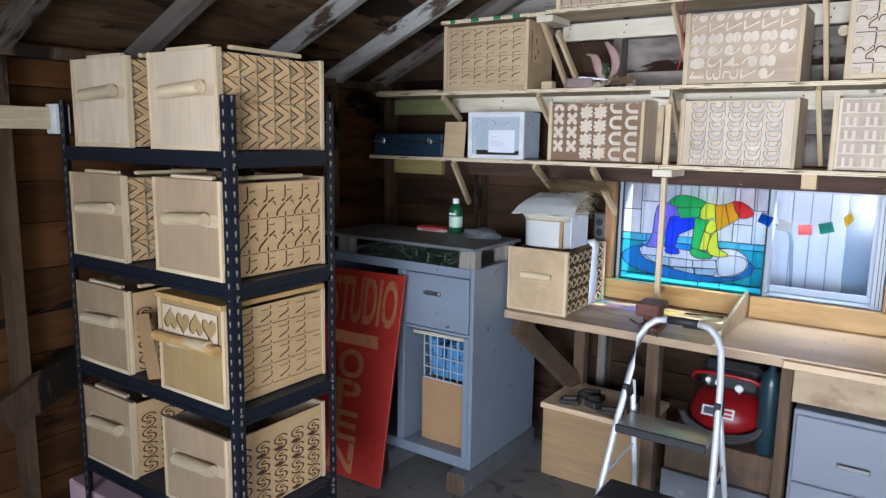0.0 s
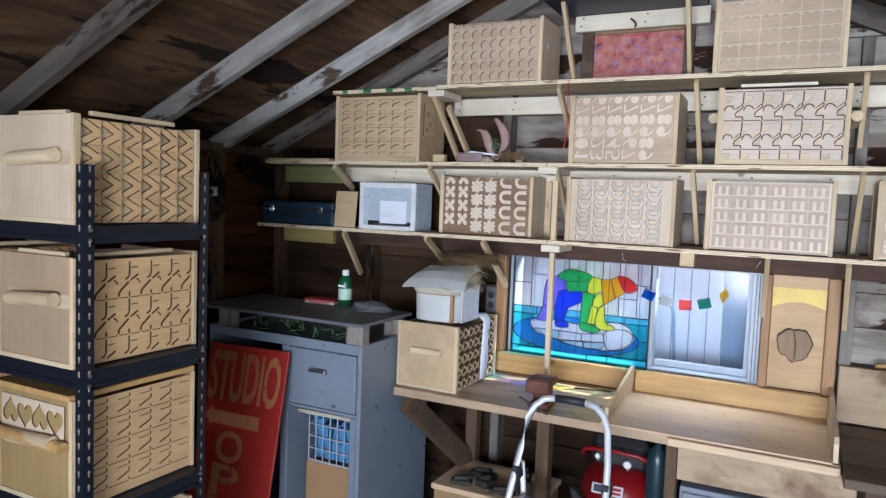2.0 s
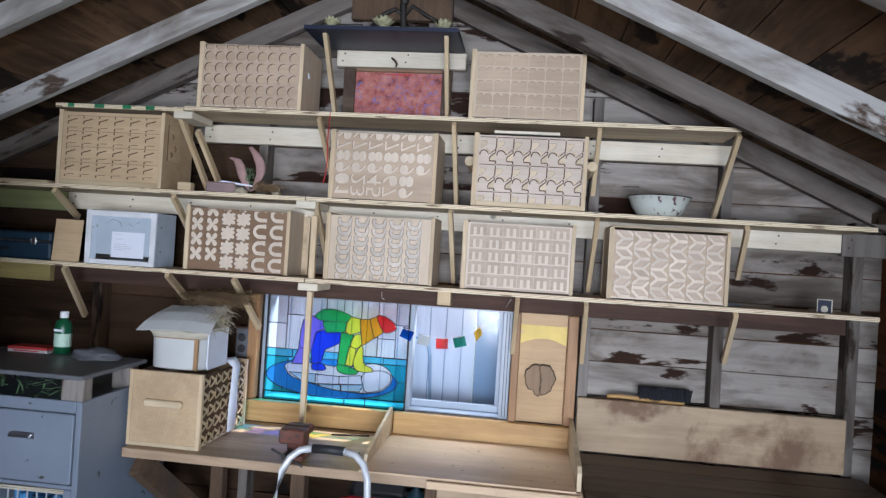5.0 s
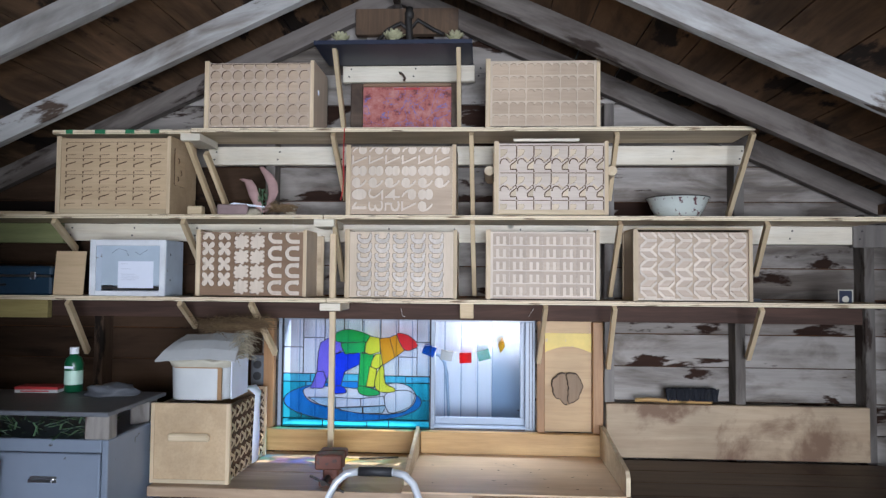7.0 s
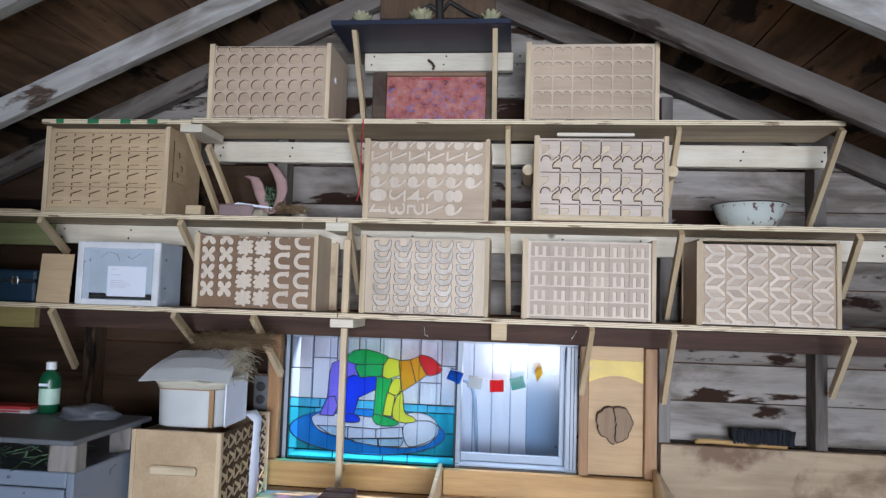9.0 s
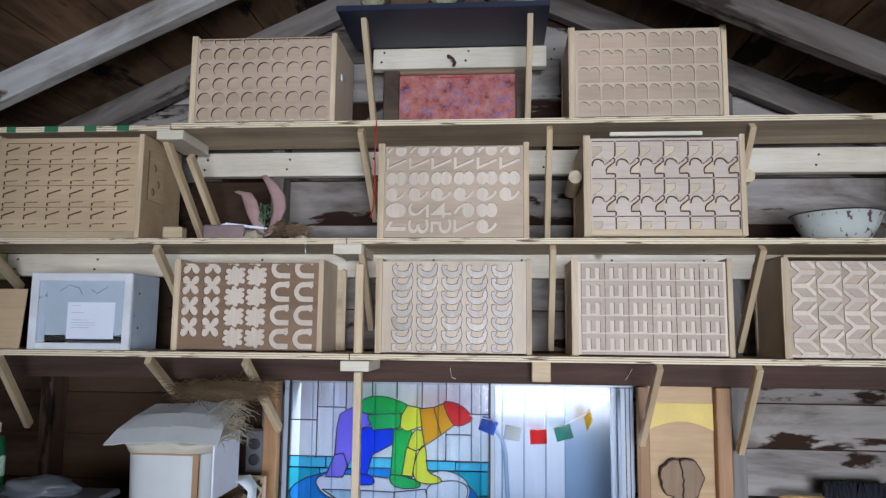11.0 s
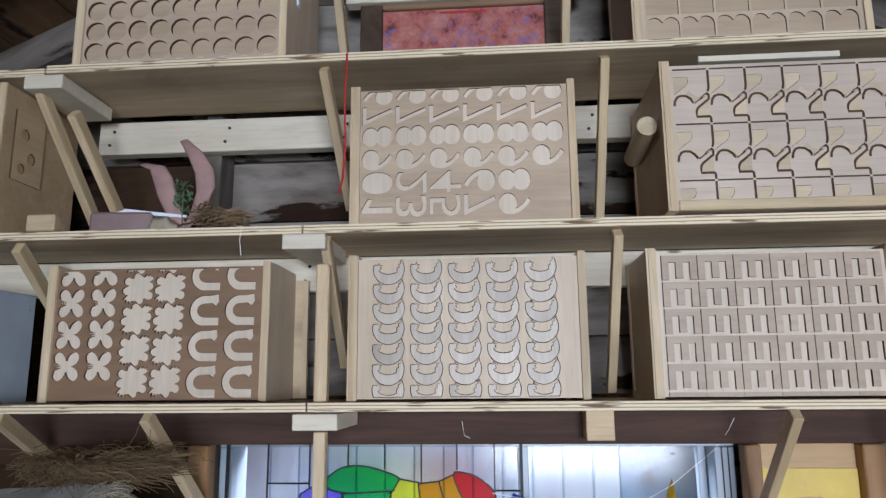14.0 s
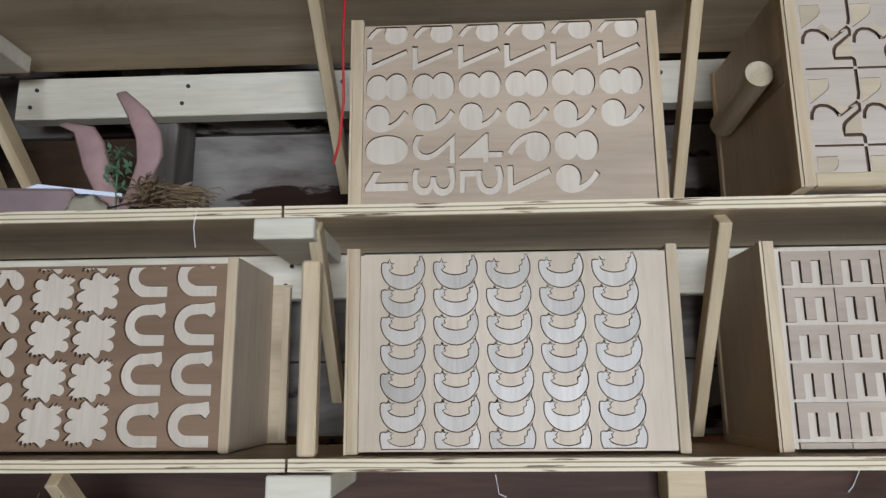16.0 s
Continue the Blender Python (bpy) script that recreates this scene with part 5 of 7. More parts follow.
def unit_box(x, z, H, style, label, tone=None):
    # below the top row, shade is put into the end boards' colour
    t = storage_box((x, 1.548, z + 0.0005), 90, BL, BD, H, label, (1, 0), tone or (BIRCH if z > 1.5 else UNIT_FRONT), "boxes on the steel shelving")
    w, h = sheet_size(BL, H)
    if style == "A":
        tiles(t, BL, H, [A_SHAPE, BAR_SHAPE, BAR_LOW], 6, 4, UNIT_SIDE, PINE, (w / 6, h / 4), (0, 0), thick=0.010)
    elif style == "R":
        cw, ch, holes = w / 5.2, 0.112, []
        for r in (-1, 0, 1):
            for c in range(-1, 6):
                for line, wd in (([(1, 0.96), (1, 0.62), (0.93, 0.53), (0.80, 0.49)], 0.0048), ([(0.97, 0.42), (0.60, 0.20), (0.53, 0.13), (0.54, 0.04)], 0.0054), ([(1.05, 0.46), (1.40, 0.61)], 0.0048),
                                 ([(1.30, 0.49), (1.41, 0.45), (1.48, 0.37)], 0.0034), ([(1.08, 0.80), (1.38, 0.81)], 0.0026), ([(0.58, 0.005), (0.97, 0.005)], 0.0022), ([(0.04, 0.005), (0.50, 0.005)], 0.0022), ([(1, 0.03), (1, 0.15)], 0.0048)):
                    pts = [((u + c) * cw + 0.008, h - 0.006 - 2 * ch + (v + r) * ch) for u, v in line]
                    if all(0.005 < p[0] < w - 0.005 and 0.005 < p[1] < h - 0.005 for p in pts):
                        holes.append(ribbon(pts, wd * 1.3))
        cut_front(t, BL, H, holes, UNIT_SIDE, KERF, thick=0.004, label="tan sheet with letter outlines cut as dark lines")
    elif style == "N":
        holes = []
        dx, dz = 0.0785, 0.0700
        for r in range(4):
            for c in range(6):
                for line, wd in (([(-0.55, 0.20), (-0.05, 0.42), (0, 0.46), (0, 0.61)], 0.0050), ([(-0.52, 0.735), (-0.05, 0.745)], 0.0026), ([(0, 0.74), (0, 0.90)], 0.0046), ([(0, 0.04), (0, 0.17)], 0.0048), ([(-0.92, 0.0), (-0.03, 0.0)], 0.0025)):
                    pts = [((u + c) * dx + 0.016, 0.030 + (v + r) * dz) for u, v in line]
                    if all(0.004 < p[0] < w - 0.004 and 0.004 < p[1] < h - 0.004 for p in pts):
                        holes.append(ribbon(pts, wd))
        cut_front(t, BL, H, holes, UNIT_SIDE, KERF, thick=0.004, label="honey-coloured sheet with fine cut lines")
    elif style == "S":
        holes = []
        for r in range(5):
            for c in range(5):
                cx, cz = 0.050 + c * 0.0800, 0.033 + r * 0.0590
                if cz + 0.029 < h - 0.003:
                    holes += [s_outline(cx, cz, 0.0092), s_outline(cx, cz, 0.0042)]
        cut_front(t, BL, H, holes, UNIT_SIDE, KERF, thick=0.004, label="tan sheet with rows of S shapes cut as dark lines")
    return t


b = unit_box(-1.343, LEVELS[0], 0.306, "A", "birch storage box with pointed letter pieces and a dowel handle")
strips(b, BL, 0.306, BD)
b = unit_box(-1.812, LEVELS[0], 0.306, "A", "birch storage box with pointed letter pieces and a dowel handle")
strips(b, BL, 0.306, BD)
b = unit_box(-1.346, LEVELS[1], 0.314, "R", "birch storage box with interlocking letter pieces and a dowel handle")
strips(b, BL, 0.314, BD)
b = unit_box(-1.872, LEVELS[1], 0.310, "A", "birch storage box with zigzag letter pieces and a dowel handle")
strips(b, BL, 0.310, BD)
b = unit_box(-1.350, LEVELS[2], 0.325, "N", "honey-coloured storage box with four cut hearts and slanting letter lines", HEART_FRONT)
part("lid", box(-BL / 2 - 0.014, BL / 2, 0.0, BD, 0.3255, 0.343, 0.002), HONEY, b, "honey pine lid")


def heart():
    out = []
    for i in range(28):
        a = math.tau * i / 28
        x = 16 * math.sin(a) ** 3
        z = 13 * math.cos(a) - 5 * math.cos(2 * a) - 2 * math.cos(3 * a) - math.cos(4 * a)
        out.append((x * 0.00232, z * 0.0026))
    return out


hs = sheet("heart_strip", 0.288, 0.10, [[(0.042 + 0.068 * k + (p[0]), 0.050 + (p[1] if k % 2 else -p[1])) for p in heart()] for k in range(4)], 0.004, BIRCH, b, 0, 0, 0, "pale strip with four cut hearts")
hs.matrix_basis = pose(-BL / 2 - 0.0045, 0.320, 0.205, 0, 0, -90)
part("handle_rail", rod(bmesh.new(), (-BL / 2 - 0.024, 0.010, 0.195), (-BL / 2 - 0.024, 0.338, 0.195), 0.018, n=14), HONEY, b, "long honey pine handle")
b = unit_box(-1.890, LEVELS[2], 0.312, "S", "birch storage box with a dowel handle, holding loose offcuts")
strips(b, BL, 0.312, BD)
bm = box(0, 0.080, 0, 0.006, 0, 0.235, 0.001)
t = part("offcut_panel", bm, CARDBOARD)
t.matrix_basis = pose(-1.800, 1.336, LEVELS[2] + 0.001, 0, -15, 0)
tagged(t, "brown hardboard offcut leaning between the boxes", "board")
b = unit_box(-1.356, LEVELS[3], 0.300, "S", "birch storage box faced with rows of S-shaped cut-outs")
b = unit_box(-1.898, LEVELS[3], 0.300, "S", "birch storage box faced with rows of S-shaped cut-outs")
strips(b, BL, 0.300, BD)
t = part("foam_board", box(-2.43, -1.95, 1.34, 1.76, 0.001, 0.205, 0.006), PINK_FOAM)
tagged(t, "pink foam board block lying under the shelving", "foam board")
# ---------- grey steel cabinet ----------
CX0, CX1, CY0, CY1, CZ0, CZ1 = -2.10, -1.212, 2.580, 3.21, 0.100, 1.062
cabinet = thing("steel_cabinet", "chipped blue-grey steel cabinet with one drawer and an open bay", "cabinet")
part("side_panel", box(CX1 - 0.022, CX1, CY0, CY1, CZ0, CZ1, 0.004), CABINET_GREY, cabinet)
part("side_panel", box(CX0, CX0 + 0.022, CY0, CY1, CZ0, CZ1, 0.004), CABINET_GREY, cabinet)
part("back_panel", box(CX0 + 0.023, CX1 - 0.023, CY1 - 0.02, CY1, CZ0, CZ1), CABINET_GREY, cabinet)
part("base_panel", box(CX0 + 0.023, CX1 - 0.023, CY0, CY1 - 0.021, CZ0, CZ0 + 0.052, 0.003), CABINET_GREY, cabinet)
part("top_panel", box(CX0 + 0.023, CX1 - 0.023, CY0 + 0.02, CY1 - 0.021, CZ1 - 0.030, CZ1 - 0.014), CABINET_GREY, cabinet)
part("top_rail", box(CX0 + 0.023, CX1 - 0.023, CY0, CY0 + 0.019, CZ1 - 0.045, CZ1, 0.003), CABINET_GREY, cabinet)
part("divider", box(-1.648, -1.606, CY0, CY1 - 0.021, CZ0 + 0.053, CZ1 - 0.046, 0.003), CABINET_GREY, cabinet)
part("shelf_panel", box(-1.605, CX1 - 0.023, CY0 + 0.004, CY1 - 0.021, 0.738, 0.752, 0.002), CABINET_GREY, cabinet)
part("post_strip", box(CX1 - 0.052, CX1 - 0.023, CY0, CY0 + 0.02, CZ0 + 0.053, 0.737, 0.003), CABINET_GREY, cabinet)
dr = part("drawer", box(-1.604, CX1 - 0.026, CY0 - 0.004, CY0 + 0.4, 0.757, 1.014, 0.004), CABINET_GREY, cabinet)
bm = rod(bmesh.new(), (-1.475, CY0 - 0.022, 0.925), (-1.395, CY0 - 0.022, 0.925), 0.006, n=10)
rod(bm, (-1.468, CY0 - 0.022, 0.925), (-1.468, CY0 - 0.004, 0.925), 0.005, n=8)
rod(bm, (-1.402, CY0 - 0.022, 0.925), (-1.402, CY0 - 0.004, 0.925), 0.005, n=8)
block(bm, -1.482, -1.388, CY0 - 0.0055, CY0 - 0.0042, 0.914, 0.936)
part("handle", bm, CHROME, dr, "small chrome handle")
for x0, x1 in ((-1.298, -1.205), (-1.735, -1.645)):
    t = thing("timber_runner", "dark timber runner under the steel cabinet", "timber", group="cabinet runners")
    part("beam", box(x0, x1, 2.515, 3.23, 0.0, 0.0995, 0.004), SLAB_GREY, t)
    part("end_grain", box(x0 + 0.002, x1 - 0.002, 2.512, 2.5148, 0.003, 0.096), WORN_BRACE, t, "brown sawn end")
t = part("cabinet_slab", box(-2.13, -1.196, 2.545, 2.985, 1.147, 1.163, 0.003), SLAB_GREY)
tagged(t, "slate-grey worn board laid over the cabinet on blocks", "board")
for a in ((-1.300, -1.212, 2.585, 2.64), (-2.06, -1.98, 2.60, 2.66), (-1.300, -1.225, 2.90, 2.97), (-2.0, -1.93, 2.90, 2.97)):
    t = part("spacer_block", box(*a, CZ1 - 0.0005 if a[0] > -1.25 or a[2] < 2.6 else CZ1 - 0.0135, 1.1465, 0.003), STUD)
    tagged(t, "weathered grey timber spacer block", "block", "spacer blocks")
bm = bmesh.new()
rng = random.Random(4)
for i in range(160):
    a = Vector((rng.uniform(-1.93, -1.33), rng.uniform(2.62, 2.95), CZ1 - 0.012 + rng.uniform(0, 0.035)))
    d = Vector((rng.uniform(-1, 1), rng.uniform(-1, 1), rng.uniform(-0.3, 0.5))).normalized() * rng.uniform(0.02, 0.06)
    bar(bm, a, a + d, 0.006, 0.002)
tagged(part("dry_moss", bm, LEAF), "dry greenish moss on top of the cabinet", "moss", kind="stuff")

# inside the open bay
crate = thing("wire_crate", "white wire crate filled with blue wrapped packets", "crate")
bm = bmesh.new()
cx0, cx1, cz0, cz1, cy = -1.545, -1.268, 0.472, 0.700, 2.665
for i in range(8):
    x = cx0 + (cx1 - cx0) * i / 7
    rod(bm, (x, cy, cz0), (x, cy, cz1), 0.003, n=6)
for i in range(5):
    z = cz0 + (cz1 - cz0) * i / 4
    rod(bm, (cx0, cy, z), (cx1, cy, z), 0.003 if 0 < i < 4 else 0.0045, n=6)
    for x in (cx0, cx1):
        rod(bm, (x, cy, z), (x, cy + 0.3, z), 0.003, n=6)
part("wire_frame", bm, WIRE, crate)
rng = random.Random(8)
for i in range(9):
    x = cx0 + 0.035 + 0.027 * i
    m = pose(x, cy + 0.05, 0.482, 0, rng.uniform(-8, 8), 0)
    packet = part("packet", box(-0.013, 0.013, -0.03, 0.20, 0, rng.uniform(0.15, 0.20), 0.004), BLUE_CLOTH, crate, "blue plastic-wrapped packet")
    packet.matrix_basis = m
t = part("cardboard_box", box(-1.555, -1.262, 2.660, 3.0, CZ0 + 0.0525, 0.468, 0.003), CARDBOARD)
tagged(t, "plain brown cardboard box in the cabinet bay", "cardboard box")
bm = bmesh.new()
for i, (dx, rz) in enumerate(((0, 0), (0.006, 2), (-0.004, -1.5), (0.003, 1))):
    block(bm, -0.165, 0.155, -0.05, 0.20, 0.004 * i, 0.004 * i + 0.0036, 0, pose(dx, 0, 0, 0, 0, rz))
t = part("paper_stack", bm, FOAM)
t.matrix_basis = pose(-1.415, 2.672, 0.7035, 0, 0, 1)
tagged(t, "stack of cream sheets lying on the crate", "paper")

# red sign
sign = thing("sign_board", "red painted board sign leaning against the steel cabinet", "sign")
lean = math.degrees(math.atan2(0.215, 1.00))
sign.matrix_basis = pose(-2.020, 2.325, 0.003, -lean, -1.3, -1.0)
part("panel", box(0, 0.475, 0, 0.012, 0, 1.008, 0.002), RED_SIGN, sign)
face = Matrix.Translation((0, -0.0012, 0)) @ Matrix.Rotation(radians(90), 4, "X")
lettering("lettering", "STUDIO", 0.425, 0.232, 0.001, SIGN_LETTER, sign, Matrix.Translation((0.025, 0, 0.745)) @ face, "tall tan letters", True)
bm = plate(bmesh.new(), [(0.035, 0.672), (0.075, 0.722), (0.075, 0.700), (0.36, 0.700), (0.36, 0.640), (0.075, 0.640), (0.075, 0.622)], -0.0016, -0.0004)
part("arrow", bm, SIGN_LETTER, sign, "tan painted arrow")
for i, ch in enumerate("OPEN"):
    lettering("lettering", ch, 0.165, 0.142, 0.001, SIGN_LETTER, sign, Matrix.Translation((0.125, 0, 0.475 - 0.150 * i)) @ face, "tan letter", True)

# things on the slab
bottle = thing("plastic_bottle", "dark green plastic bottle with a white cap and pale label", "bottle", (-1.565, 2.955, 1.1635))
part("body", lathe(bmesh.new(), [(0.030, 0), (0.034, 0.004), (0.034, 0.115), (0.028, 0.135), (0.015, 0.143), (0.015, 0.150)], 24), GREEN_PLASTIC, bottle, "", True)
part("cap", lathe(bmesh.new(), [(0.017, 0.1502), (0.017, 0.175), (0.015, 0.177)], 20), WHITE_PAINT, bottle, "white cap")
lb = part("paper_label", lathe(bmesh.new(), [(0.0345, 0.030), (0.0345, 0.085)], 24), LABEL_GREEN, bottle, "pale green label")
part("print_bar", box(-0.018, 0.018, -0.0365, -0.0352, 0.095, 0.104), PAPER, bottle, "white printed bar")
t = thing("flat_carton", "flat red and white carton on the slab", "carton", (-1.69, 2.945, 1.1635), 4)
part("body", box(-0.085, 0.085, -0.04, 0.04, 0, 0.012, 0.001), WHITE_CARD, t)
part("stripe", box(-0.085, 0.085, -0.0408, 0.0408, 0.0122, 0.0235, 0.001), RED_CARD, t, "red printed upper half")
part("print_bar", box(-0.06, 0.05, -0.0416, -0.0410, 0.004, 0.009), RED_CARD, t)
t = part("wood_offcut", box(-1.48, -1.40, 2.92, 2.97, 1.1635, 1.190, 0.003), CARDBOARD)
tagged(t, "small brown wood offcut on the slab", "offcut")


def rumple(name, place, size, mat, label, category, seed, flat=0.4):
    bm = bmesh.new()
    bmesh.ops.create_icosphere(bm, subdivisions=3, radius=1.0)
    for v in bm.verts:
        q = noise.noise(v.co * 1.7 + Vector((seed, 0, 0))) * 0.45 + noise.noise(v.co * 4 + Vector((0, seed, 0))) * 0.2
        v.co *= 1 + q
        v.co.z = max(v.co.z, -flat)
    low = min(v.co.z for v in bm.verts)
    for v in bm.verts:
        v.co = Vector((v.co.x * size[0], v.co.y * size[1], (v.co.z - low) * size[2]))
    t = part(name, bm, mat, None, "", True)
    t.matrix_basis = pose(*place)
    return tagged(t, label, category)


rumple("plastic_bag", (-1.385, 2.90, 1.163), (0.11, 0.06, 0.030), SLAB_GREY, "crumpled grey plastic bag on the slab", "bag", 3.1)

# ---------- workbench ----------
bench = thing("workbench", "long wooden workbench along the gable wall", "workbench")
part("worktop", box(-1.185, 0.618, 2.815, 3.05, 0.801, 0.839, 0.003), BENCH_OLD, bench, "worn plywood worktop")
part("worktop", box(-1.185, 0.618, 3.054, 3.384, 0.801, 0.839, 0.003), BENCH_OLD, bench, "worn plywood worktop")
for q in range(4):
    part("plank", box(0.622, 1.83, 2.700 + 0.172 * q, 2.869 + 0.172 * q, 0.801, 0.836, 0.003), BENCH_DARK, bench, "dark worn plank")
part("front_edge", box(-1.183, 0.616, 2.8125, 2.8147, 0.803, 0.837), BENCH_OLD, bench, "worn plywood edge")
part("front_rail", box(0.69, 1.83, 2.765, 2.80, 0.72, 0.7995, 0.003), WORN_BRACE, bench)
part("edge_strip", box(0.04, 0.617, 2.790, 2.8120, 0.806, 0.836, 0.003), BENCH, bench, "pale front edge strip")
for x, hw in ((-0.475, 0.028), (0.050, 0.022), (1.2, 0.045)):
    part("leg", box(x - hw, x + hw, 2.86, 2.93, 0.0, 0.799, 0.004), WORN_BRACE, bench)
m, n = aim((-1.140, 2.86, 0.77), (-0.985, 3.36, 0.30), (1, 0, 0))
br = part("brace", block(bmesh.new(), 0, n, -0.05, 0.05, -0.022, 0.022, 0.003), WORN_BRACE, bench, "worn diagonal brace")
br.matrix_basis = m
part("leg", box(-1.03, -0.97, 3.30, 3.36, 0.0, 0.7995, 0.003), WORN_BRACE, bench)
drawer = part("drawer", box(0.075, 0.675, 2.845, 3.2, 0.664, 0.796, 0.003), STAINED, bench, "rough pine drawer front")
tray = thing("bench_tray", "shallow plywood tray on the workbench", "tray")
part("base", box(-0.222, 0.592, 2.806, 3.380, 0.8395, 0.847, 0.001), BENCH, tray, "clean plywood base")
part("side_board", plate(bmesh.new(), [(2.88, 0.8475), (3.378, 0.8475), (3.378, 0.965), (3.35, 0.965), (2.89, 0.885)], 0, 0.014), PINE_Y, tray).matrix_basis = Matrix(((0, 1, 0, -0.222), (1, 0, 0, 0), (0, 0, 1, 0), (0, 0, 0, 1)))
part("side_board", plate(bmesh.new(), [(2.810, 0.8475), (3.378, 0.8475), (3.378, 0.985), (3.33, 0.985), (2.830, 0.935), (2.810, 0.915)], 0, 0.016), PINE_Y, tray).matrix_basis = Matrix(((0, 1, 0, 0.592), (1, 0, 0, 0), (0, 0, 1, 0), (0, 0, 0, 1)))
rng = random.Random(12)
for q in range(16):
    a = rng.uniform(0, math.tau)
    x, y, n = rng.uniform(-0.15, 0.55), rng.uniform(2.85, 3.30), rng.uniform(0.004, 0.014)
    part("pencil_mark", bar(bmesh.new(), (x, y, 0.84745), (x + n * math.cos(a), y + n * math.sin(a) * 0.4, 0.84745), 0.003, 0.0006), METAL_DARK, tray)
led = part("ledge_board", box(0.625, 1.765, 3.405, 3.4385, 0.8405, 1.078, 0.003), STAINED)
tagged(led, "water-stained plank standing behind the workbench", "plank", kind="structure")

# box, bucket and nest at the bench's end
b = storage_box((-0.888, 3.088, 0.8395), 90, 0.452, 0.308, 0.302, "tan storage box with pierced letter sides on the workbench", (0, 0), TAN_SHEET, "")
part("handle", box(-0.226 - 0.022, -0.226 - 0.0005, 0.075, 0.235, 0.160, 0.190, 0.006), PINE_Y, b, "flat pine grip")
w, h = sheet_size(0.452, 0.302)
PIERCE = [(0.02, 0.90), (0.16, 0.90), (0.80, 0.60), (0.80, 0.80), (0.98, 0.80), (0.98, 0.12), (0.80, 0.12), (0.80, 0.34), (0.16, 0.06), (0.02, 0.06), (0.02, 0.18), (0.55, 0.47), (0.02, 0.78)]
tiles(b, 0.452, 0.302, [PIERCE], 7, 5, PINE, KERF, (w / 7, h / 5), (0, 0), thick=0.010)
bm = bmesh.new()
pts = [(0.06, -0.004, 0.015), (0.062, -0.006, 0.12), (0.064, -0.006, 0.22), (0.066, -0.010, 0.300), (0.067, 0.015, 0.325), (0.068, 0.05, 0.318), (0.066, 0.08, 0.304)]
prev = None
for i, (x, y, z) in enumerate(pts):
    wv = 0.040 + 0.006 * math.sin(i * 2.1)
    a = [bm.verts.new((x - wv, y, z + 0.004 * math.sin(i * 1.3))), bm.verts.new((x, y - 0.006, z)), bm.verts.new((x + wv, y, z - 0.004 * math.sin(i)))]
    if prev:
        bm.faces.new([prev[0], prev[1], a[1], a[0]])
        bm.faces.new([prev[1], prev[2], a[2], a[1]])
    prev = a
t = part("paper_strip", bm, PAPER, None, "", True)
md = t.modifiers.new("thickness", "SOLIDIFY")
md.thickness = 0.0012
t.matrix_basis = pose(-0.884, 3.085, 0.8395, 0, 0, 90)
tagged(t, "printed paper strip draped over the storage box", "paper")

bucket = thing("food_tub", "white cardboard tub with a cream liner and folded lid", "tub", (-1.050, 3.045, 1.1425))
def tub_ring(k, n=40):
    """A rounded square outline."""
    out = []
    for q in range(n):
        a = math.tau * q / n
        c_, s_ = math.cos(a), math.sin(a)
        r = 0.120 / (abs(c_) ** 3.4 + abs(s_) ** 3.4) ** (1 / 3.4)
        out.append((k * r * c_, k * r * s_))
    return out


bm = bmesh.new()
rings = [[bm.verts.new((x, y, z)) for x, y in tub_ring(k)] for k, z in ((0.99, 0.0), (1.0, 0.006), (1.03, 0.125), (1.01, 0.130))]
for lo, hi in zip(rings, rings[1:]):
    for q in range(40):
        bm.faces.new([lo[q], lo[(q + 1) % 40], hi[(q + 1) % 40], hi[q]])
bm.faces.new(rings[0][::-1])
bm.faces.new(rings[-1])
part("body", bm, WHITE_CARD, bucket, "white card body", True)
part("rim_strip", box(-0.085, 0.104, -0.1270, -0.1225, 0.1255, 0.1295), CARDBOARD, bucket, "brown card edge")
part("edge_strip", box(0.088, 0.104, -0.1275, -0.1190, 0.003, 0.125), CARDBOARD, bucket, "brown card edge")
bm = bmesh.new()
prev = None
for k, z, wob in ((1.00, 0.131, 0.0), (1.04, 0.126, 0.5), (1.07, 0.132, 1.0), (1.10, 0.144, 1.6), (1.16, 0.153, 1.8), (1.00, 0.158, 0.8), (0.70, 0.160, 0.3), (0.2, 0.162, 0.2)):
    ring = [bm.verts.new((x * (1 + 0.05 * wob * noise.noise(Vector((x * 14, y * 14, 1.0)))), y * (1 + 0.04 * wob * noise.noise(Vector((x * 14, y * 14, 4.0)))), z + 0.012 * wob * noise.noise(Vector((x * 20, y * 20, 7.0))))) for x, y in tub_ring(k)]
    if prev:
        for q in range(40):
            bm.faces.new([prev[q], prev[(q + 1) % 40], ring[(q + 1) % 40], ring[q]])
    prev = ring
bm.faces.new(prev)
part("liner", bm, FOAM, bucket, "crumpled cream liner", True)
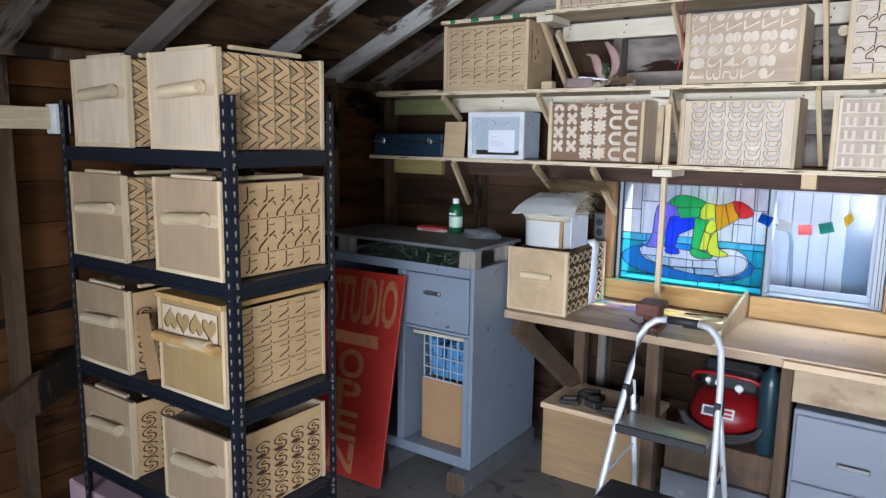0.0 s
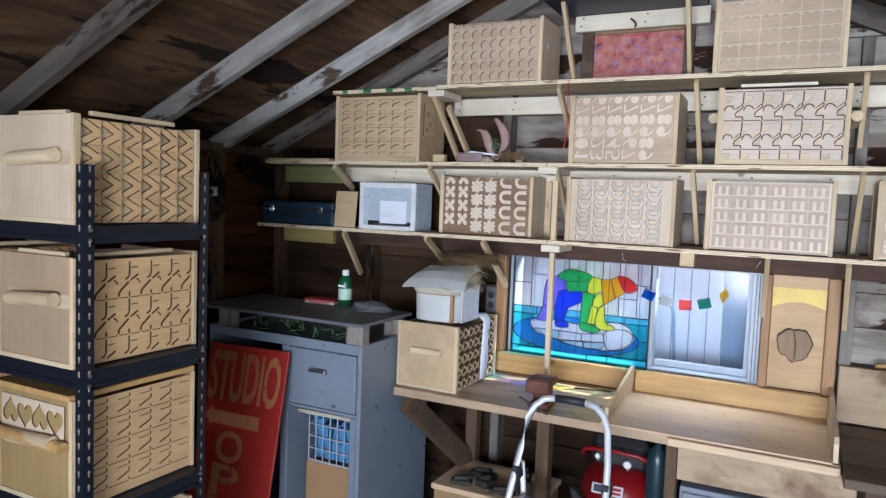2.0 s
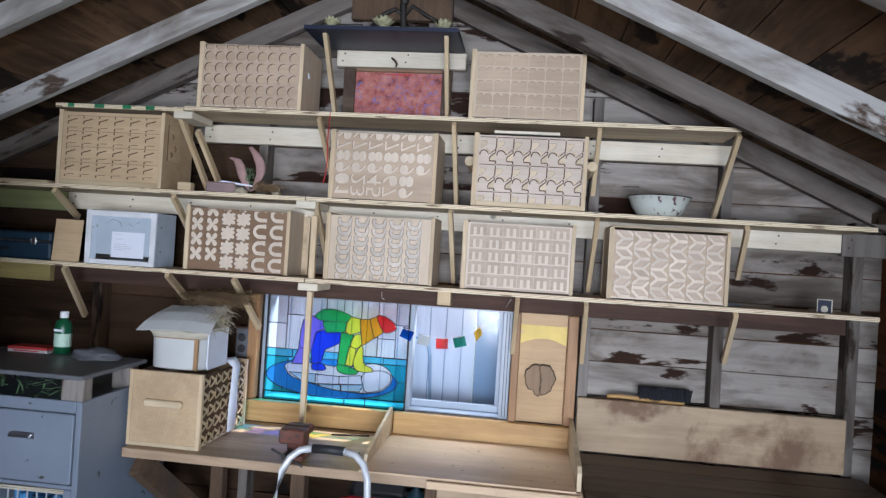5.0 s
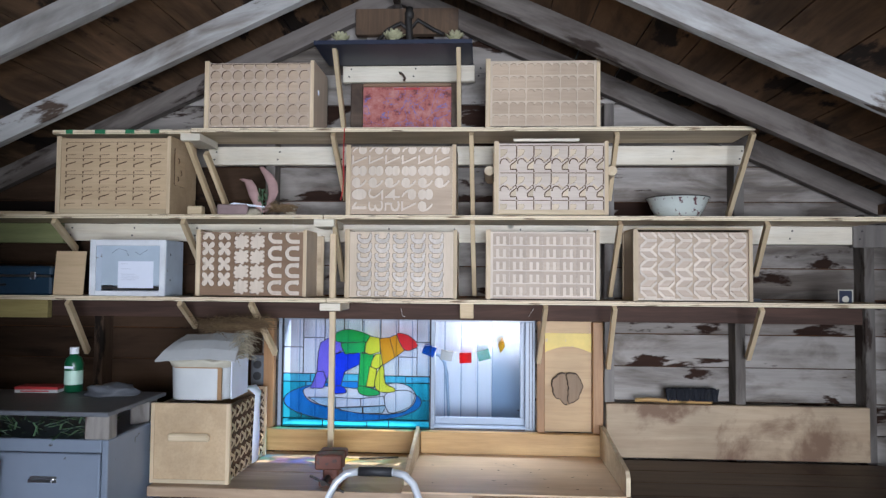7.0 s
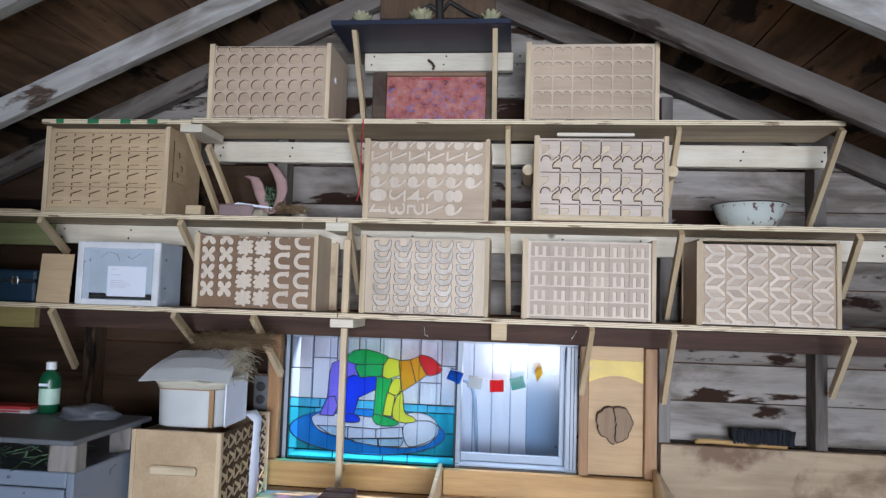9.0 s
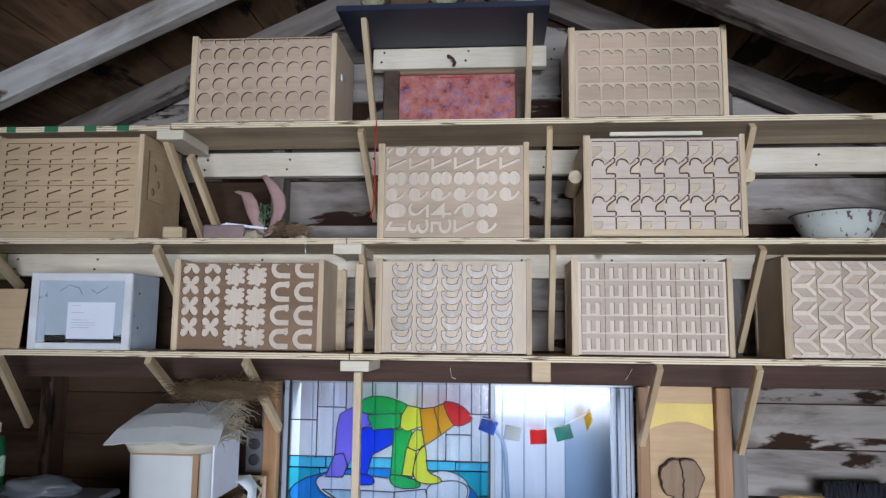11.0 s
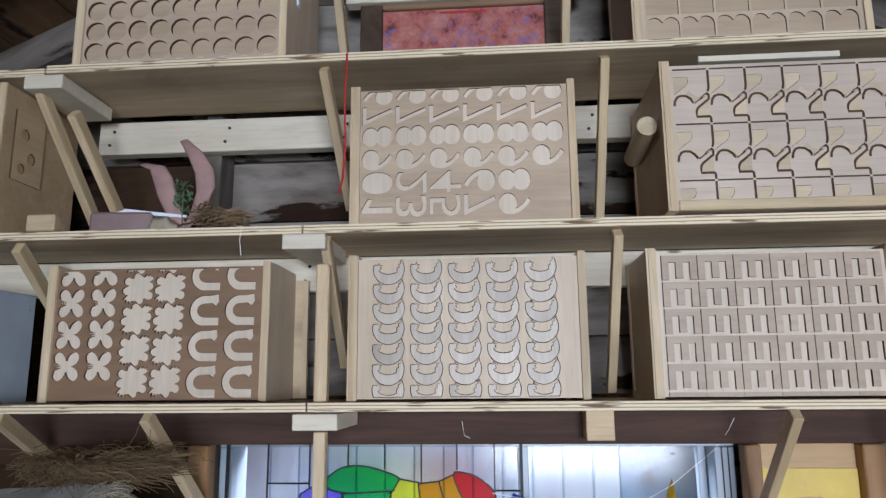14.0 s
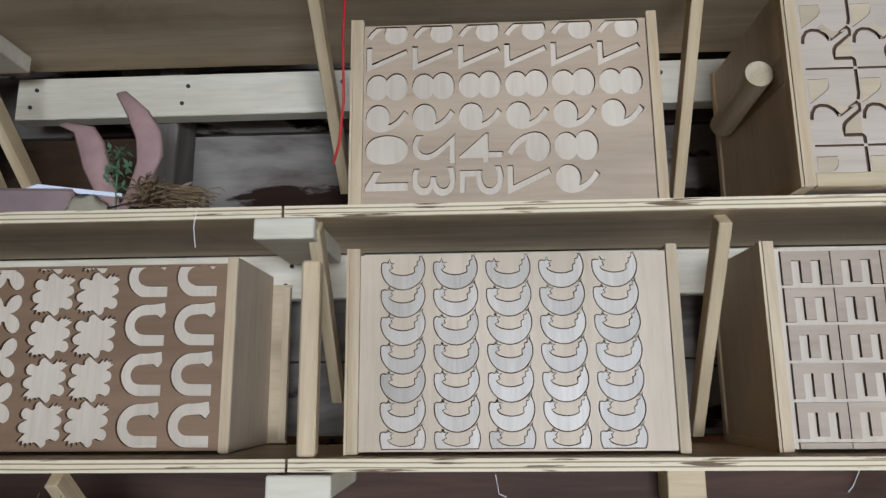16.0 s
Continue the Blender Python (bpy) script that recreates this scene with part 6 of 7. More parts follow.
for x0, x1, seed in ((-0.160, 0.010, 1.0), (0.012, 0.162, 5.0)):
    bm = bmesh.new()
    rows_ = []
    for v, (yy, zz) in enumerate(((-0.142, 0.163), (-0.100, 0.198), (-0.040, 0.226), (0.060, 0.250))):
        inner = x1 if x0 < 0 else x0
        outer = (x0 + 0.014 * v) if x0 < 0 else (x1 - 0.006 * v)
        row_ = []
        for u in range(7):
            f = u / 6
            row_.append(bm.verts.new((outer + (inner - outer) * f, yy + 0.004 * noise.noise(Vector((f * 3, v, seed))), zz + 0.005 * noise.noise(Vector((f * 2.5, v * 0.8, seed))) - 0.010 * (1 - f) ** 2)))
        rows_.append(row_)
    for p_, q_ in zip(rows_, rows_[1:]):
        for u in range(6):
            bm.faces.new([p_[u], p_[u + 1], q_[u + 1], q_[u]])
    ld = part("lid_flap", bm, WHITE_CARD, bucket, "folded white card lid")
    ld.modifiers.new("thickness", "SOLIDIFY").thickness = 0.004
bm = box(0.1265, 0.1325, -0.09, 0.10, 0.0, 0.165, 0.002)
part("foil_sheet", bm, PAPER, bucket, "pale printed sheet")


def twigs(name, place, count, size, length, mat, label, seed, thick=0.0016, lift=0.5, parent=None):
    rng = random.Random(seed)
    bm = bmesh.new()
    for i in range(count):
        a = rng.uniform(0, math.tau)
        r = rng.uniform(0.35, 1.0)
        p = Vector((math.cos(a) * r * size[0], math.sin(a) * r * size[1], rng.uniform(0, size[2])))
        d = Vector((-math.sin(a) + rng.uniform(-0.7, 0.7), math.cos(a) + rng.uniform(-0.7, 0.7), rng.uniform(-0.35, lift))).normalized() * rng.uniform(0.4, 1.0) * length
        bend = Vector((rng.uniform(-0.35, 0.35), rng.uniform(-0.35, 0.35), rng.uniform(-0.1, 0.35))) * length * 0.6
        tube(bm, [p, p + d * 0.33 + bend * 0.8, p + d * 0.7 + bend, p + d + bend * 0.4], thick * rng.uniform(0.6, 1.2), 4)
    low = min(v.co.z for v in bm.verts)
    for v in bm.verts:
        v.co.z -= low
    t = part(name, bm, mat)
    t.matrix_basis = pose(*place)
    return tagged(t, label, "nest", kind="stuff")


twigs("twig_nest", (-0.960, 3.09, 1.372), 1500, (0.130, 0.075, 0.035), 0.090, TWIG, "old bird's nest of dry grass and twigs on the tub", 3, 0.00075, 0.25)
twigs("nest_strands", (-0.885, 2.985, 1.275), 190, (0.030, 0.04, 0.10), 0.075, STRAW, "pale strands hanging from the nest", 7, 0.0007, -0.5)

# vise
vise = thing("bench_vise", "rust-red iron bench vise", "vise", (-0.500, 2.880, 0.8395))
bm = box(-0.042, 0.042, -0.02, 0.10, 0.0, 0.022, 0.004)
block(bm, -0.030, 0.030, -0.01, 0.085, 0.022, 0.095, 0.006)
part("body", bm, VISE, vise)
part("jaw", box(-0.052, 0.052, 0.020, 0.075, 0.0955, 0.128, 0.006), VISE, vise, "fixed jaw")
part("jaw", box(-0.052, 0.052, -0.050, 0.017, 0.070, 0.128, 0.006), VISE, vise, "moving jaw")
part("screw", rod(bmesh.new(), (0, -0.052, 0.045), (0, -0.13, 0.045), 0.011, n=12), METAL_DARK, vise)
part("screw_bar", rod(bmesh.new(), (-0.05, -0.125, 0.070), (0.075, -0.125, 0.015), 0.005, n=8), METAL_DARK, vise, "sliding tommy bar")
t = part("pencil", rod(bmesh.new(), (0, 0, 0), (0.13, 0, 0), 0.004, n=6), METAL_DARK)
t.matrix_basis = pose(-0.40, 3.02, 0.8438, 0, 0, 3)
tagged(t, "thin dark rod lying on the bench", "rod")
t = part("pencil", rod(bmesh.new(), (0, 0, 0), (0.17, 0, 0), 0.004, n=6), METAL_DARK)
t.matrix_basis = pose(-0.46, 3.27, 0.8438, 0, 0, 12)
tagged(t, "thin dark rod lying on the bench", "rod")

# step ladder
TREAD = painted("grey_metal_tread", (0.38, 0.385, 0.40), 0.3, 0.6, wear=(0.4, 0.4, 0.4), wear_at=0.7)
lad = thing("step_ladder", "folding grey tube step ladder with black treads", "ladder")


def leg_pts(s):
    cx = -0.288
    sh = cx + s * 0.152
    ft = cx + s * 0.228
    return [(cx + s * 0.062, 2.600, 0.972), (cx + s * 0.100, 2.596, 0.964), (cx + s * 0.132, 2.585, 0.938), (sh, 2.570, 0.892), (sh + s * 0.014, 2.535, 0.78), (sh + s * 0.030, 2.46, 0.59), (ft - s * 0.018, 2.31, 0.20), (ft, 2.235, 0.0)]


for s in (-1, 1):
    part("rail", tube(bmesh.new(), leg_pts(s), 0.0125, 12), ALU, lad, "", True)
    part("rear_leg", tube(bmesh.new(), [(-0.288 + s * 0.162, 2.55, 0.72), (-0.288 + s * 0.180, 2.69, 0.30), (-0.288 + s * 0.200, 2.79, 0.0)], 0.011, 10), ALU, lad, "", True)
part("top_bar", tube(bmesh.new(), [(-0.352, 2.600, 0.972), (-0.288, 2.601, 0.973), (-0.224, 2.600, 0.972)], 0.0124, 12), ALU, lad, "", True)
part("grip", tube(bmesh.new(), [(-0.345, 2.600, 0.9725), (-0.288, 2.601, 0.9735), (-0.231, 2.600, 0.9725)], 0.0155, 12), RUBBER, lad, "black rubber grip", True)
part("tread", box(-0.452, -0.124, 2.40, 2.545, 0.568, 0.595, 0.006), TREAD, lad, "grey ribbed tread")
part("tread_edge", box(-0.454, -0.122, 2.388, 2.3995, 0.562, 0.594, 0.003), RUBBER, lad, "black tread edge")
part("tread", box(-0.470, -0.106, 2.25, 2.42, 0.335, 0.360, 0.006), RUBBER, lad, "black ribbed tread")
for s in (-1, 1):
    part("hinge", box(-0.288 + s * 0.170 - 0.012, -0.288 + s * 0.170 + 0.012, 2.49, 2.56, 0.66, 0.72, 0.004), RUBBER, lad)
    part("stay", bar(bmesh.new(), (-0.288 + s * 0.186, 2.38, 0.40), (-0.288 + s * 0.176, 2.65, 0.42), 0.004, 0.014), ALU, lad)

# ---------- under the bench ----------
chest = thing("plywood_chest", "plain plywood chest under the workbench", "chest", (-0.78, 2.95, 0.0))
part("body", box(-0.245, 0.255, 0, 0.36, 0.0, 0.345, 0.004), CRATE_WOOD, chest)
part("lid", box(-0.255, 0.265, -0.012, 0.37, 0.3455, 0.372, 0.004), BENCH, chest, "worn plywood lid")
for i, (x, y, w_, d_, h_, r) in enumerate(((-0.13, 0.06, 0.10, 0.05, 0.035, 12), (-0.02, 0.08, 0.07, 0.06, 0.06, -20), (0.08, 0.05, 0.12, 0.04, 0.03, 5), (0.17, 0.10, 0.05, 0.05, 0.11, 30), (-0.07, 0.18, 0.13, 0.06, 0.05, -8), (0.12, 0.2, 0.09, 0.07, 0.09, 15))):
    bm = box(-w_ / 2, w_ / 2, -d_ / 2, d_ / 2, 0, h_ * 0.6, 0.005)
    rod(bm, (-w_ * 0.3, 0, h_ * 0.6), (w_ * 0.35, 0, h_ * 0.85), 0.014, n=10)
    t = part("old_tool", bm, METAL_DARK)
    t.matrix_basis = pose(-0.78 + x, 2.95 + y, 0.3725, 0, 0, r)
    tagged(t, "dark greasy iron hand tool on the chest", "tool", "old tools")
plat = part("low_platform", box(-0.43, 0.023, 2.98, 3.38, 0.0, 0.355, 0.004), WORN_BRACE)
tagged(plat, "dark timber platform under the workbench", "platform")
t = part("glass_sheet", box(-0.43, 0.02, 2.945, 2.97, 0.0, 0.20, 0.002), SLAB_GREY)
tagged(t, "grey-blue sheet leaning against the platform", "sheet")
comp = thing("air_compressor", "red pancake air compressor with gauges and hose", "compressor", (-0.205, 3.17, 0.3555))
part("tank", lathe(bmesh.new(), [(0.04, 0.02), (0.13, 0.025), (0.165, 0.05), (0.172, 0.085), (0.168, 0.12), (0.15, 0.165), (0.11, 0.20), (0.05, 0.214)], 40), RED_PAINT, comp, "red pancake tank", True)
for a in (40, 140, 270):
    part("foot", rod(bmesh.new(), (0.12 * math.cos(radians(a)), 0.12 * math.sin(radians(a)), 0.0), (0.12 * math.cos(radians(a)), 0.12 * math.sin(radians(a)), 0.05), 0.018, n=10), RUBBER, comp, "rubber foot")
part("shroud", box(-0.125, 0.130, -0.055, 0.10, 0.195, 0.335, 0.025), RUBBER, comp, "black motor shroud")
tilt = pose(-0.02, -0.158, 0.135, -24, 0, 0)
for nm, a, mt, lab in (("name_plate", (-0.065, 0.068, -0.004, -0.001, -0.020, 0.024), WHITE_PAINT, "white name plate"), ("print_bar", (-0.056, -0.008, -0.0065, -0.0045, -0.012, 0.017), INK, "dark printed bar"),
                       ("print_bar", (0.004, 0.060, -0.0065, -0.0045, 0.004, 0.016), RED_CARD, "red printed bar"), ("print_bar", (0.004, 0.060, -0.0065, -0.0045, -0.012, -0.002), RED_CARD, "red printed bar")):
    part(nm, box(*a), mt, comp, lab).matrix_basis = tilt
part("carry_handle", tube(bmesh.new(), [(-0.135, -0.06, 0.235), (-0.145, -0.11, 0.262), (-0.130, -0.135, 0.292), (-0.09, -0.14, 0.302), (0.0, -0.142, 0.305), (0.10, -0.14, 0.302), (0.135, -0.13, 0.285), (0.148, -0.11, 0.245), (0.15, -0.09, 0.20)], 0.0095, 10), RED_PAINT, comp, "red tube carry handle", True)
for x, z, r in ((-0.085, 0.250, 0.013), (-0.04, 0.245, 0.017), (0.045, 0.235, 0.019)):
    g = part("gauge", rod(bmesh.new(), (x, -0.085, z), (x, -0.056, z), r, n=18), CHROME, comp, "chrome-rimmed gauge")
    part("dial", rod(bmesh.new(), (x, -0.0865, z), (x, -0.0852, z), r * 0.82, n=18), DIAL, g, "white dial")
    part("pipe", rod(bmesh.new(), (x, -0.07, z - r - 0.012), (x, -0.07, z - r + 0.001), 0.005, n=8), CHROME, comp)
pts = [((0.165 + 0.004 * math.floor(u)) * math.cos(q), -0.165 - 0.02 * math.sin(-q) - 0.004 * math.floor(u), 0.135 + (0.085 + 0.012 * math.floor(u)) * math.sin(q)) for u in np.linspace(0, 2.99, 60) for q in [-math.pi * (0.02 + 0.96 * ((u % 1) if int(u) % 2 == 0 else 1 - (u % 1)))]]
part("hose", tube(bmesh.new(), pts, 0.009, 8), RUBBER, comp, "coiled black air hose", True)
tank = thing("gas_cylinder", "dark teal upright cylinder under the workbench", "cylinder", (-0.026, 3.03, 0.3555))
part("body", lathe(bmesh.new(), [(0.040, 0), (0.044, 0.01), (0.044, 0.30), (0.036, 0.345), (0.014, 0.365), (0.014, 0.39)], 24), TEAL_TANK, tank, "", True)
part("valve", box(-0.016, 0.016, -0.016, 0.016, 0.3905, 0.42, 0.004), METAL_DARK, tank, "dark valve")
fc = thing("file_cabinet", "light grey steel file cabinet under the workbench", "file cabinet", (0.082, 2.885, 0.0))
part("body", box(0, 0.46, 0.018, 0.50, 0.0, 0.620, 0.004), FILE_GREY, fc)
for z0, z1 in ((0.335, 0.602), (0.045, 0.325)):
    d_ = part("drawer", box(0.012, 0.448, 0.0, 0.0175, z0, z1, 0.004), FILE_GREY, fc)
    zc = (z0 + z1) / 2 - 0.03
    bm = box(0.165, 0.275, -0.022, -0.016, zc - 0.008, zc + 0.012, 0.003)
    block(bm, 0.168, 0.178, -0.016, -0.0005, zc - 0.006, zc + 0.006)
    block(bm, 0.262, 0.272, -0.016, -0.0005, zc - 0.006, zc + 0.006)
    part("handle", bm, CHROME, d_, "steel pull")
t = part("floor_crate", box(0.62, 1.15, 2.90, 3.30, 0.0, 0.42, 0.004), SLAB_GREY)
tagged(t, "grey covered crate under the bench", "crate")

# ---------- stained glass panel ----------
GX0, GX1, GZ0, GZ1, GY = -0.858, -0.168, 0.937, 1.443, 3.452
GW, GH = GX1 - GX0, GZ1 - GZ0


def g_poly(*xy):
    """Outline in panel units: pairs across (0 to 683) and down (0 to 510)."""
    return [(xy[i] / 683.0, 1 - xy[i + 1] / 510.0) for i in range(0, len(xy), 2)]


def smooth_loop(pts, n=5):
    """A closed curve through the points."""
    out = []
    k = len(pts)
    for i in range(k):
        p0, p1, p2, p3 = (Vector(pts[(i + j - 1) % k]) for j in range(4))
        for s in range(n):
            t = s / n
            q = 0.5 * ((2 * p1) + (p2 - p0) * t + (2 * p0 - 5 * p1 + 4 * p2 - p3) * t * t + (3 * p1 - p0 - 3 * p2 + p3) * t ** 3)
            out.append((q.x, q.y))
    return out


def oval(cx, cy, rx, ry, n=40):
    return [((cx + rx * math.cos(a)) / 683, 1 - (cy + ry * math.sin(a)) / 510) for a in (math.tau * i / n for i in range(n))]


SKY = pane_glass("sky_glass", (1.000, 1.000, 1.000), 0.015, 0.25, 0.05)
SKY2 = pane_glass("streaky_sky_glass", (0.988, 1.000, 1.000), 0.015, 0.3, 0.05)
CYAN = pane_glass("cyan_glass", (0.138, 0.752, 1.000), 0.015, 0.35, 0.05)
TEAL = pane_glass("teal_glass", (0.044, 0.634, 0.752), 0.015, 0.3, 0.05)
DEEP = pane_glass("deep_blue_glass", (0.038, 0.374, 1.000), 0.015, 0.35, 0.05)
ICE = pane_glass("ice_glass", (1.000, 1.000, 1.000), 0.015, 0.12, 0.05)
ICE2 = pane_glass("pale_blue_glass", (0.669, 0.917, 1.000), 0.015, 0.2, 0.05)
VIOLET = pane_glass("violet_glass", (0.327, 0.256, 0.964), 0.015, 0.2, 0.05)
BLUE = pane_glass("blue_glass", (0.032, 0.091, 1.000), 0.015, 0.2, 0.05)
GREEN = pane_glass("green_glass", (0.044, 0.669, 0.162), 0.015, 0.2, 0.05)
LEMON = pane_glass("yellow_glass", (1.000, 1.000, 0.091), 0.015, 0.15, 0.05)
ORANGE = pane_glass("orange_glass", (1.000, 0.468, 0.032), 0.015, 0.12, 0.05)
SCARLET = pane_glass("red_glass", (1.000, 0.055, 0.055), 0.015, 0.15, 0.05)
LEAD = painted("lead_came", (0.02, 0.02, 0.022), 0.5, 0.6)

REG = []  # outlines, later ones on top


def reg(poly, mat, name="glass_piece"):
    REG.append((poly, mat))


xs = (0, 96, 195, 285, 370, 455, 537, 622, 683)
for i in range(8):
    a, c = xs[i], xs[i + 1]
    cut = (140, 95, 130, 510, 150, 510, 180, 110)[i]
    if cut < 300:
        reg(g_poly(a, 0, c, 0, c, cut, a, cut), SKY2 if i in (2, 6) else SKY)
        reg(g_poly(a, cut, c, cut, c, 268, a, 268), SKY)
    else:
        reg(g_poly(a, 0, c, 0, c, 268, a, 268), SKY2 if i % 3 else SKY)
for a, c, top, bot, mt in ((0, 130, 262, 300, CYAN), (130, 270, 262, 300, CYAN), (270, 460, 262, 305, CYAN), (460, 570, 268, 305, CYAN), (570, 683, 270, 300, CYAN),
                           (0, 110, 300, 380, TEAL), (110, 340, 300, 380, CYAN), (340, 683, 300, 380, TEAL),
                           (0, 90, 380, 470, TEAL), (90, 300, 380, 470, TEAL), (300, 683, 380, 470, TEAL),
                           (0, 190, 470, 510, TEAL), (190, 395, 470, 510, TEAL), (395, 495, 470, 510, TEAL), (495, 683, 470, 510, TEAL)):
    reg(g_poly(a, top, c, top, c, bot, a, bot), mt)
reg(oval(326, 388, 318, 92), DEEP)
reg(smooth_loop(g_poly(98, 345, 140, 322, 260, 322, 400, 330, 520, 300, 590, 318, 618, 360, 600, 405, 540, 438, 420, 445, 300, 430, 200, 412, 130, 390)), ICE)
reg(g_poly(120, 372, 250, 372, 250, 418, 180, 408), ICE2)
reg(g_poly(250, 372, 365, 375, 365, 412, 250, 418), ICE)
reg(g_poly(365, 375, 470, 362, 478, 405, 365, 412), ICE)
reg(g_poly(375, 414, 485, 405, 465, 440, 378, 444), ICE2)
reg(g_poly(265, 418, 372, 414, 375, 444, 270, 430), ICE2)
reg(smooth_loop(g_poly(478, 355, 560, 332, 608, 350, 600, 398, 540, 432, 490, 432)), ICE)
# the bear
reg(g_poly(165, 165, 175, 118, 215, 95, 265, 105, 285, 150, 240, 172, 222, 255, 190, 330, 130, 330, 160, 255), VIOLET)
reg(g_poly(160, 255, 190, 250, 205, 290, 190, 330, 130, 330), VIOLET)
reg(g_poly(240, 172, 290, 155, 362, 162, 360, 215, 290, 252, 268, 330, 230, 338, 222, 255), BLUE)
reg(smooth_loop(g_poly(230, 325, 275, 318, 298, 340, 285, 352, 235, 352), 3), BLUE)
reg(smooth_loop(g_poly(230, 95, 265, 62, 310, 55, 360, 65, 405, 85, 380, 115, 270, 115), 4), GREEN)
reg(g_poly(275, 118, 385, 112, 380, 160, 290, 170, 270, 130), GREEN)
reg(g_poly(360, 162, 405, 168, 425, 158, 412, 225, 395, 322, 352, 322, 358, 215), GREEN)
reg(smooth_loop(g_poly(352, 318, 400, 322, 445, 338, 450, 355, 400, 362, 358, 350), 3), GREEN)
reg(g_poly(405, 85, 450, 93, 455, 155, 405, 172, 382, 160, 385, 118), LEMON)
reg(smooth_loop(g_poly(430, 170, 462, 172, 470, 205, 440, 235, 410, 222), 3), LEMON)
reg(g_poly(405, 225, 438, 238, 425, 322, 390, 318), LEMON)
reg(smooth_loop(g_poly(445, 240, 468, 225, 478, 300, 515, 322, 522, 338, 480, 345, 440, 335, 428, 300), 4), LEMON)
reg(g_poly(448, 95, 495, 90, 520, 182, 465, 220, 455, 155), ORANGE)
reg(g_poly(495, 90, 528, 75, 565, 148, 520, 182), ORANGE)
reg(smooth_loop(g_poly(528, 75, 560, 72, 590, 85, 620, 112, 618, 135, 565, 148), 4), SCARLET)


def inside(poly, x, y):
    hit = False
    j = len(poly) - 1
    for i in range(len(poly)):
        (xi, yi), (xj, yj) = poly[i], poly[j]
        if (yi > y) != (yj > y) and x < (xj - xi) * (y - yi) / (yj - yi) + xi:
            hit = not hit
        j = i
    return hit


boxes = [(min(p[0] for p in q), max(p[0] for p in q), min(p[1] for p in q), max(p[1] for p in q)) for q, _ in REG]


def top_region(x, y):
    for i in range(len(REG) - 1, -1, -1):
        b0 = boxes[i]
        if b0[0] <= x <= b0[1] and b0[2] <= y <= b0[3] and inside(REG[i][0], x, y):
            return i
    return -1


panel = thing("stained_glass_panel", "stained glass panel of a rainbow-coloured bear on an ice floe", "stained glass")
NX, NY = 230, 168
cells = collections.defaultdict(list)
for j in range(NY):
    run, start = None, 0
    for i in range(NX + 1):
        r = top_region((i + 0.5) / NX, (j + 0.5) / NY) if i < NX else None
        if r != run:
            if run is not None and run >= 0:
                cells[run].append((start, i, j))
            run, start = r, i
for r, runs in cells.items():
    todo = {(i, j) for a, c, j in runs for i in range(a, c)}
    while todo:
        seed = [todo.pop()]
        mine = list(seed)
        while seed:
            i, j = seed.pop()
            for q in ((i + 1, j), (i - 1, j), (i, j + 1), (i, j - 1)):
                if q in todo:
                    todo.discard(q)
                    seed.append(q)
                    mine.append(q)
        if len(mine) < 6:
            continue
        bm = bmesh.new()
        seen = {}
        for i, j in sorted(mine):
            vs = []
            for q in ((i, j), (i + 1, j), (i + 1, j + 1), (i, j + 1)):
                if q not in seen:
                    seen[q] = bm.verts.new((GX0 + GW * q[0] / NX, GY, GZ0 + GH * q[1] / NY))
                vs.append(seen[q])
            bm.faces.new(vs)
        part("glass_piece", bm, REG[r][1], panel)
lead = bmesh.new()
for i, (poly, _) in enumerate(REG):
    k = len(poly)
    for q in range(k):
        (ax, ay), (cx, cy) = poly[q], poly[(q + 1) % k]
        n = max(1, int(math.hypot((cx - ax) * GW, (cy - ay) * GH) / 0.012))
        for s in range(n):
            u0, v0 = ax + (cx - ax) * s / n, ay + (cy - ay) * s / n
            u1, v1 = ax + (cx - ax) * (s + 1) / n, ay + (cy - ay) * (s + 1) / n
            um, vm = (u0 + u1) / 2, (v0 + v1) / 2
            if any(boxes[z][0] <= um <= boxes[z][1] and boxes[z][2] <= vm <= boxes[z][3] and inside(REG[z][0], um, vm) for z in range(i + 1, len(REG))):
                continue
            if not (0 <= um <= 1 and 0 <= vm <= 1):
                continue
            bar(lead, (GX0 + GW * u0, GY, GZ0 + GH * v0), (GX0 + GW * u1, GY, GZ0 + GH * v1), 0.006, 0.0032) if abs(v1 - v0) < abs(u1 - u0) else bar(lead, (GX0 + GW * u0, GY, GZ0 + GH * v0), (GX0 + GW * u1, GY, GZ0 + GH * v1), 0.0032, 0.006, (0, 1, 0))
part("leading", lead, LEAD, panel, "dark lead lines")
bm = bmesh.new()
for a, c in (((GX0, GZ0), (GX1, GZ0)), ((GX0, GZ1), (GX1, GZ1))):
    bar(bm, (a[0], GY, a[1]), (c[0], GY, c[1]), 0.008, 0.007)
for x in (GX0, GX1):
    bar(bm, (x, GY, GZ0), (x, GY, GZ1), 0.007, 0.008, (0, 1, 0))
part("border", bm, LEAD, panel, "dark metal border")

# string of little glass flags
flags = thing("glass_bunting", "string of five small coloured glass squares", "bunting")
CLEARISH = pane_glass("pale_flag_glass", (0.72, 0.72, 0.70), 0.015, 0.2, 0.3)
FBLUE = pane_glass("blue_flag_glass", (0.08, 0.40, 0.92), 0.015, 0.3, 0.12)
FRED = pane_glass("red_flag_glass", (0.85, 0.05, 0.07), 0.015, 0.2, 0.12)
FGREEN = pane_glass("green_flag_glass", (0.03, 0.46, 0.38), 0.015, 0.2, 0.12)
FGOLD = pane_glass("gold_flag_glass", (1.0, 0.74, 0.20), 0.015, 0.2, 0.15)
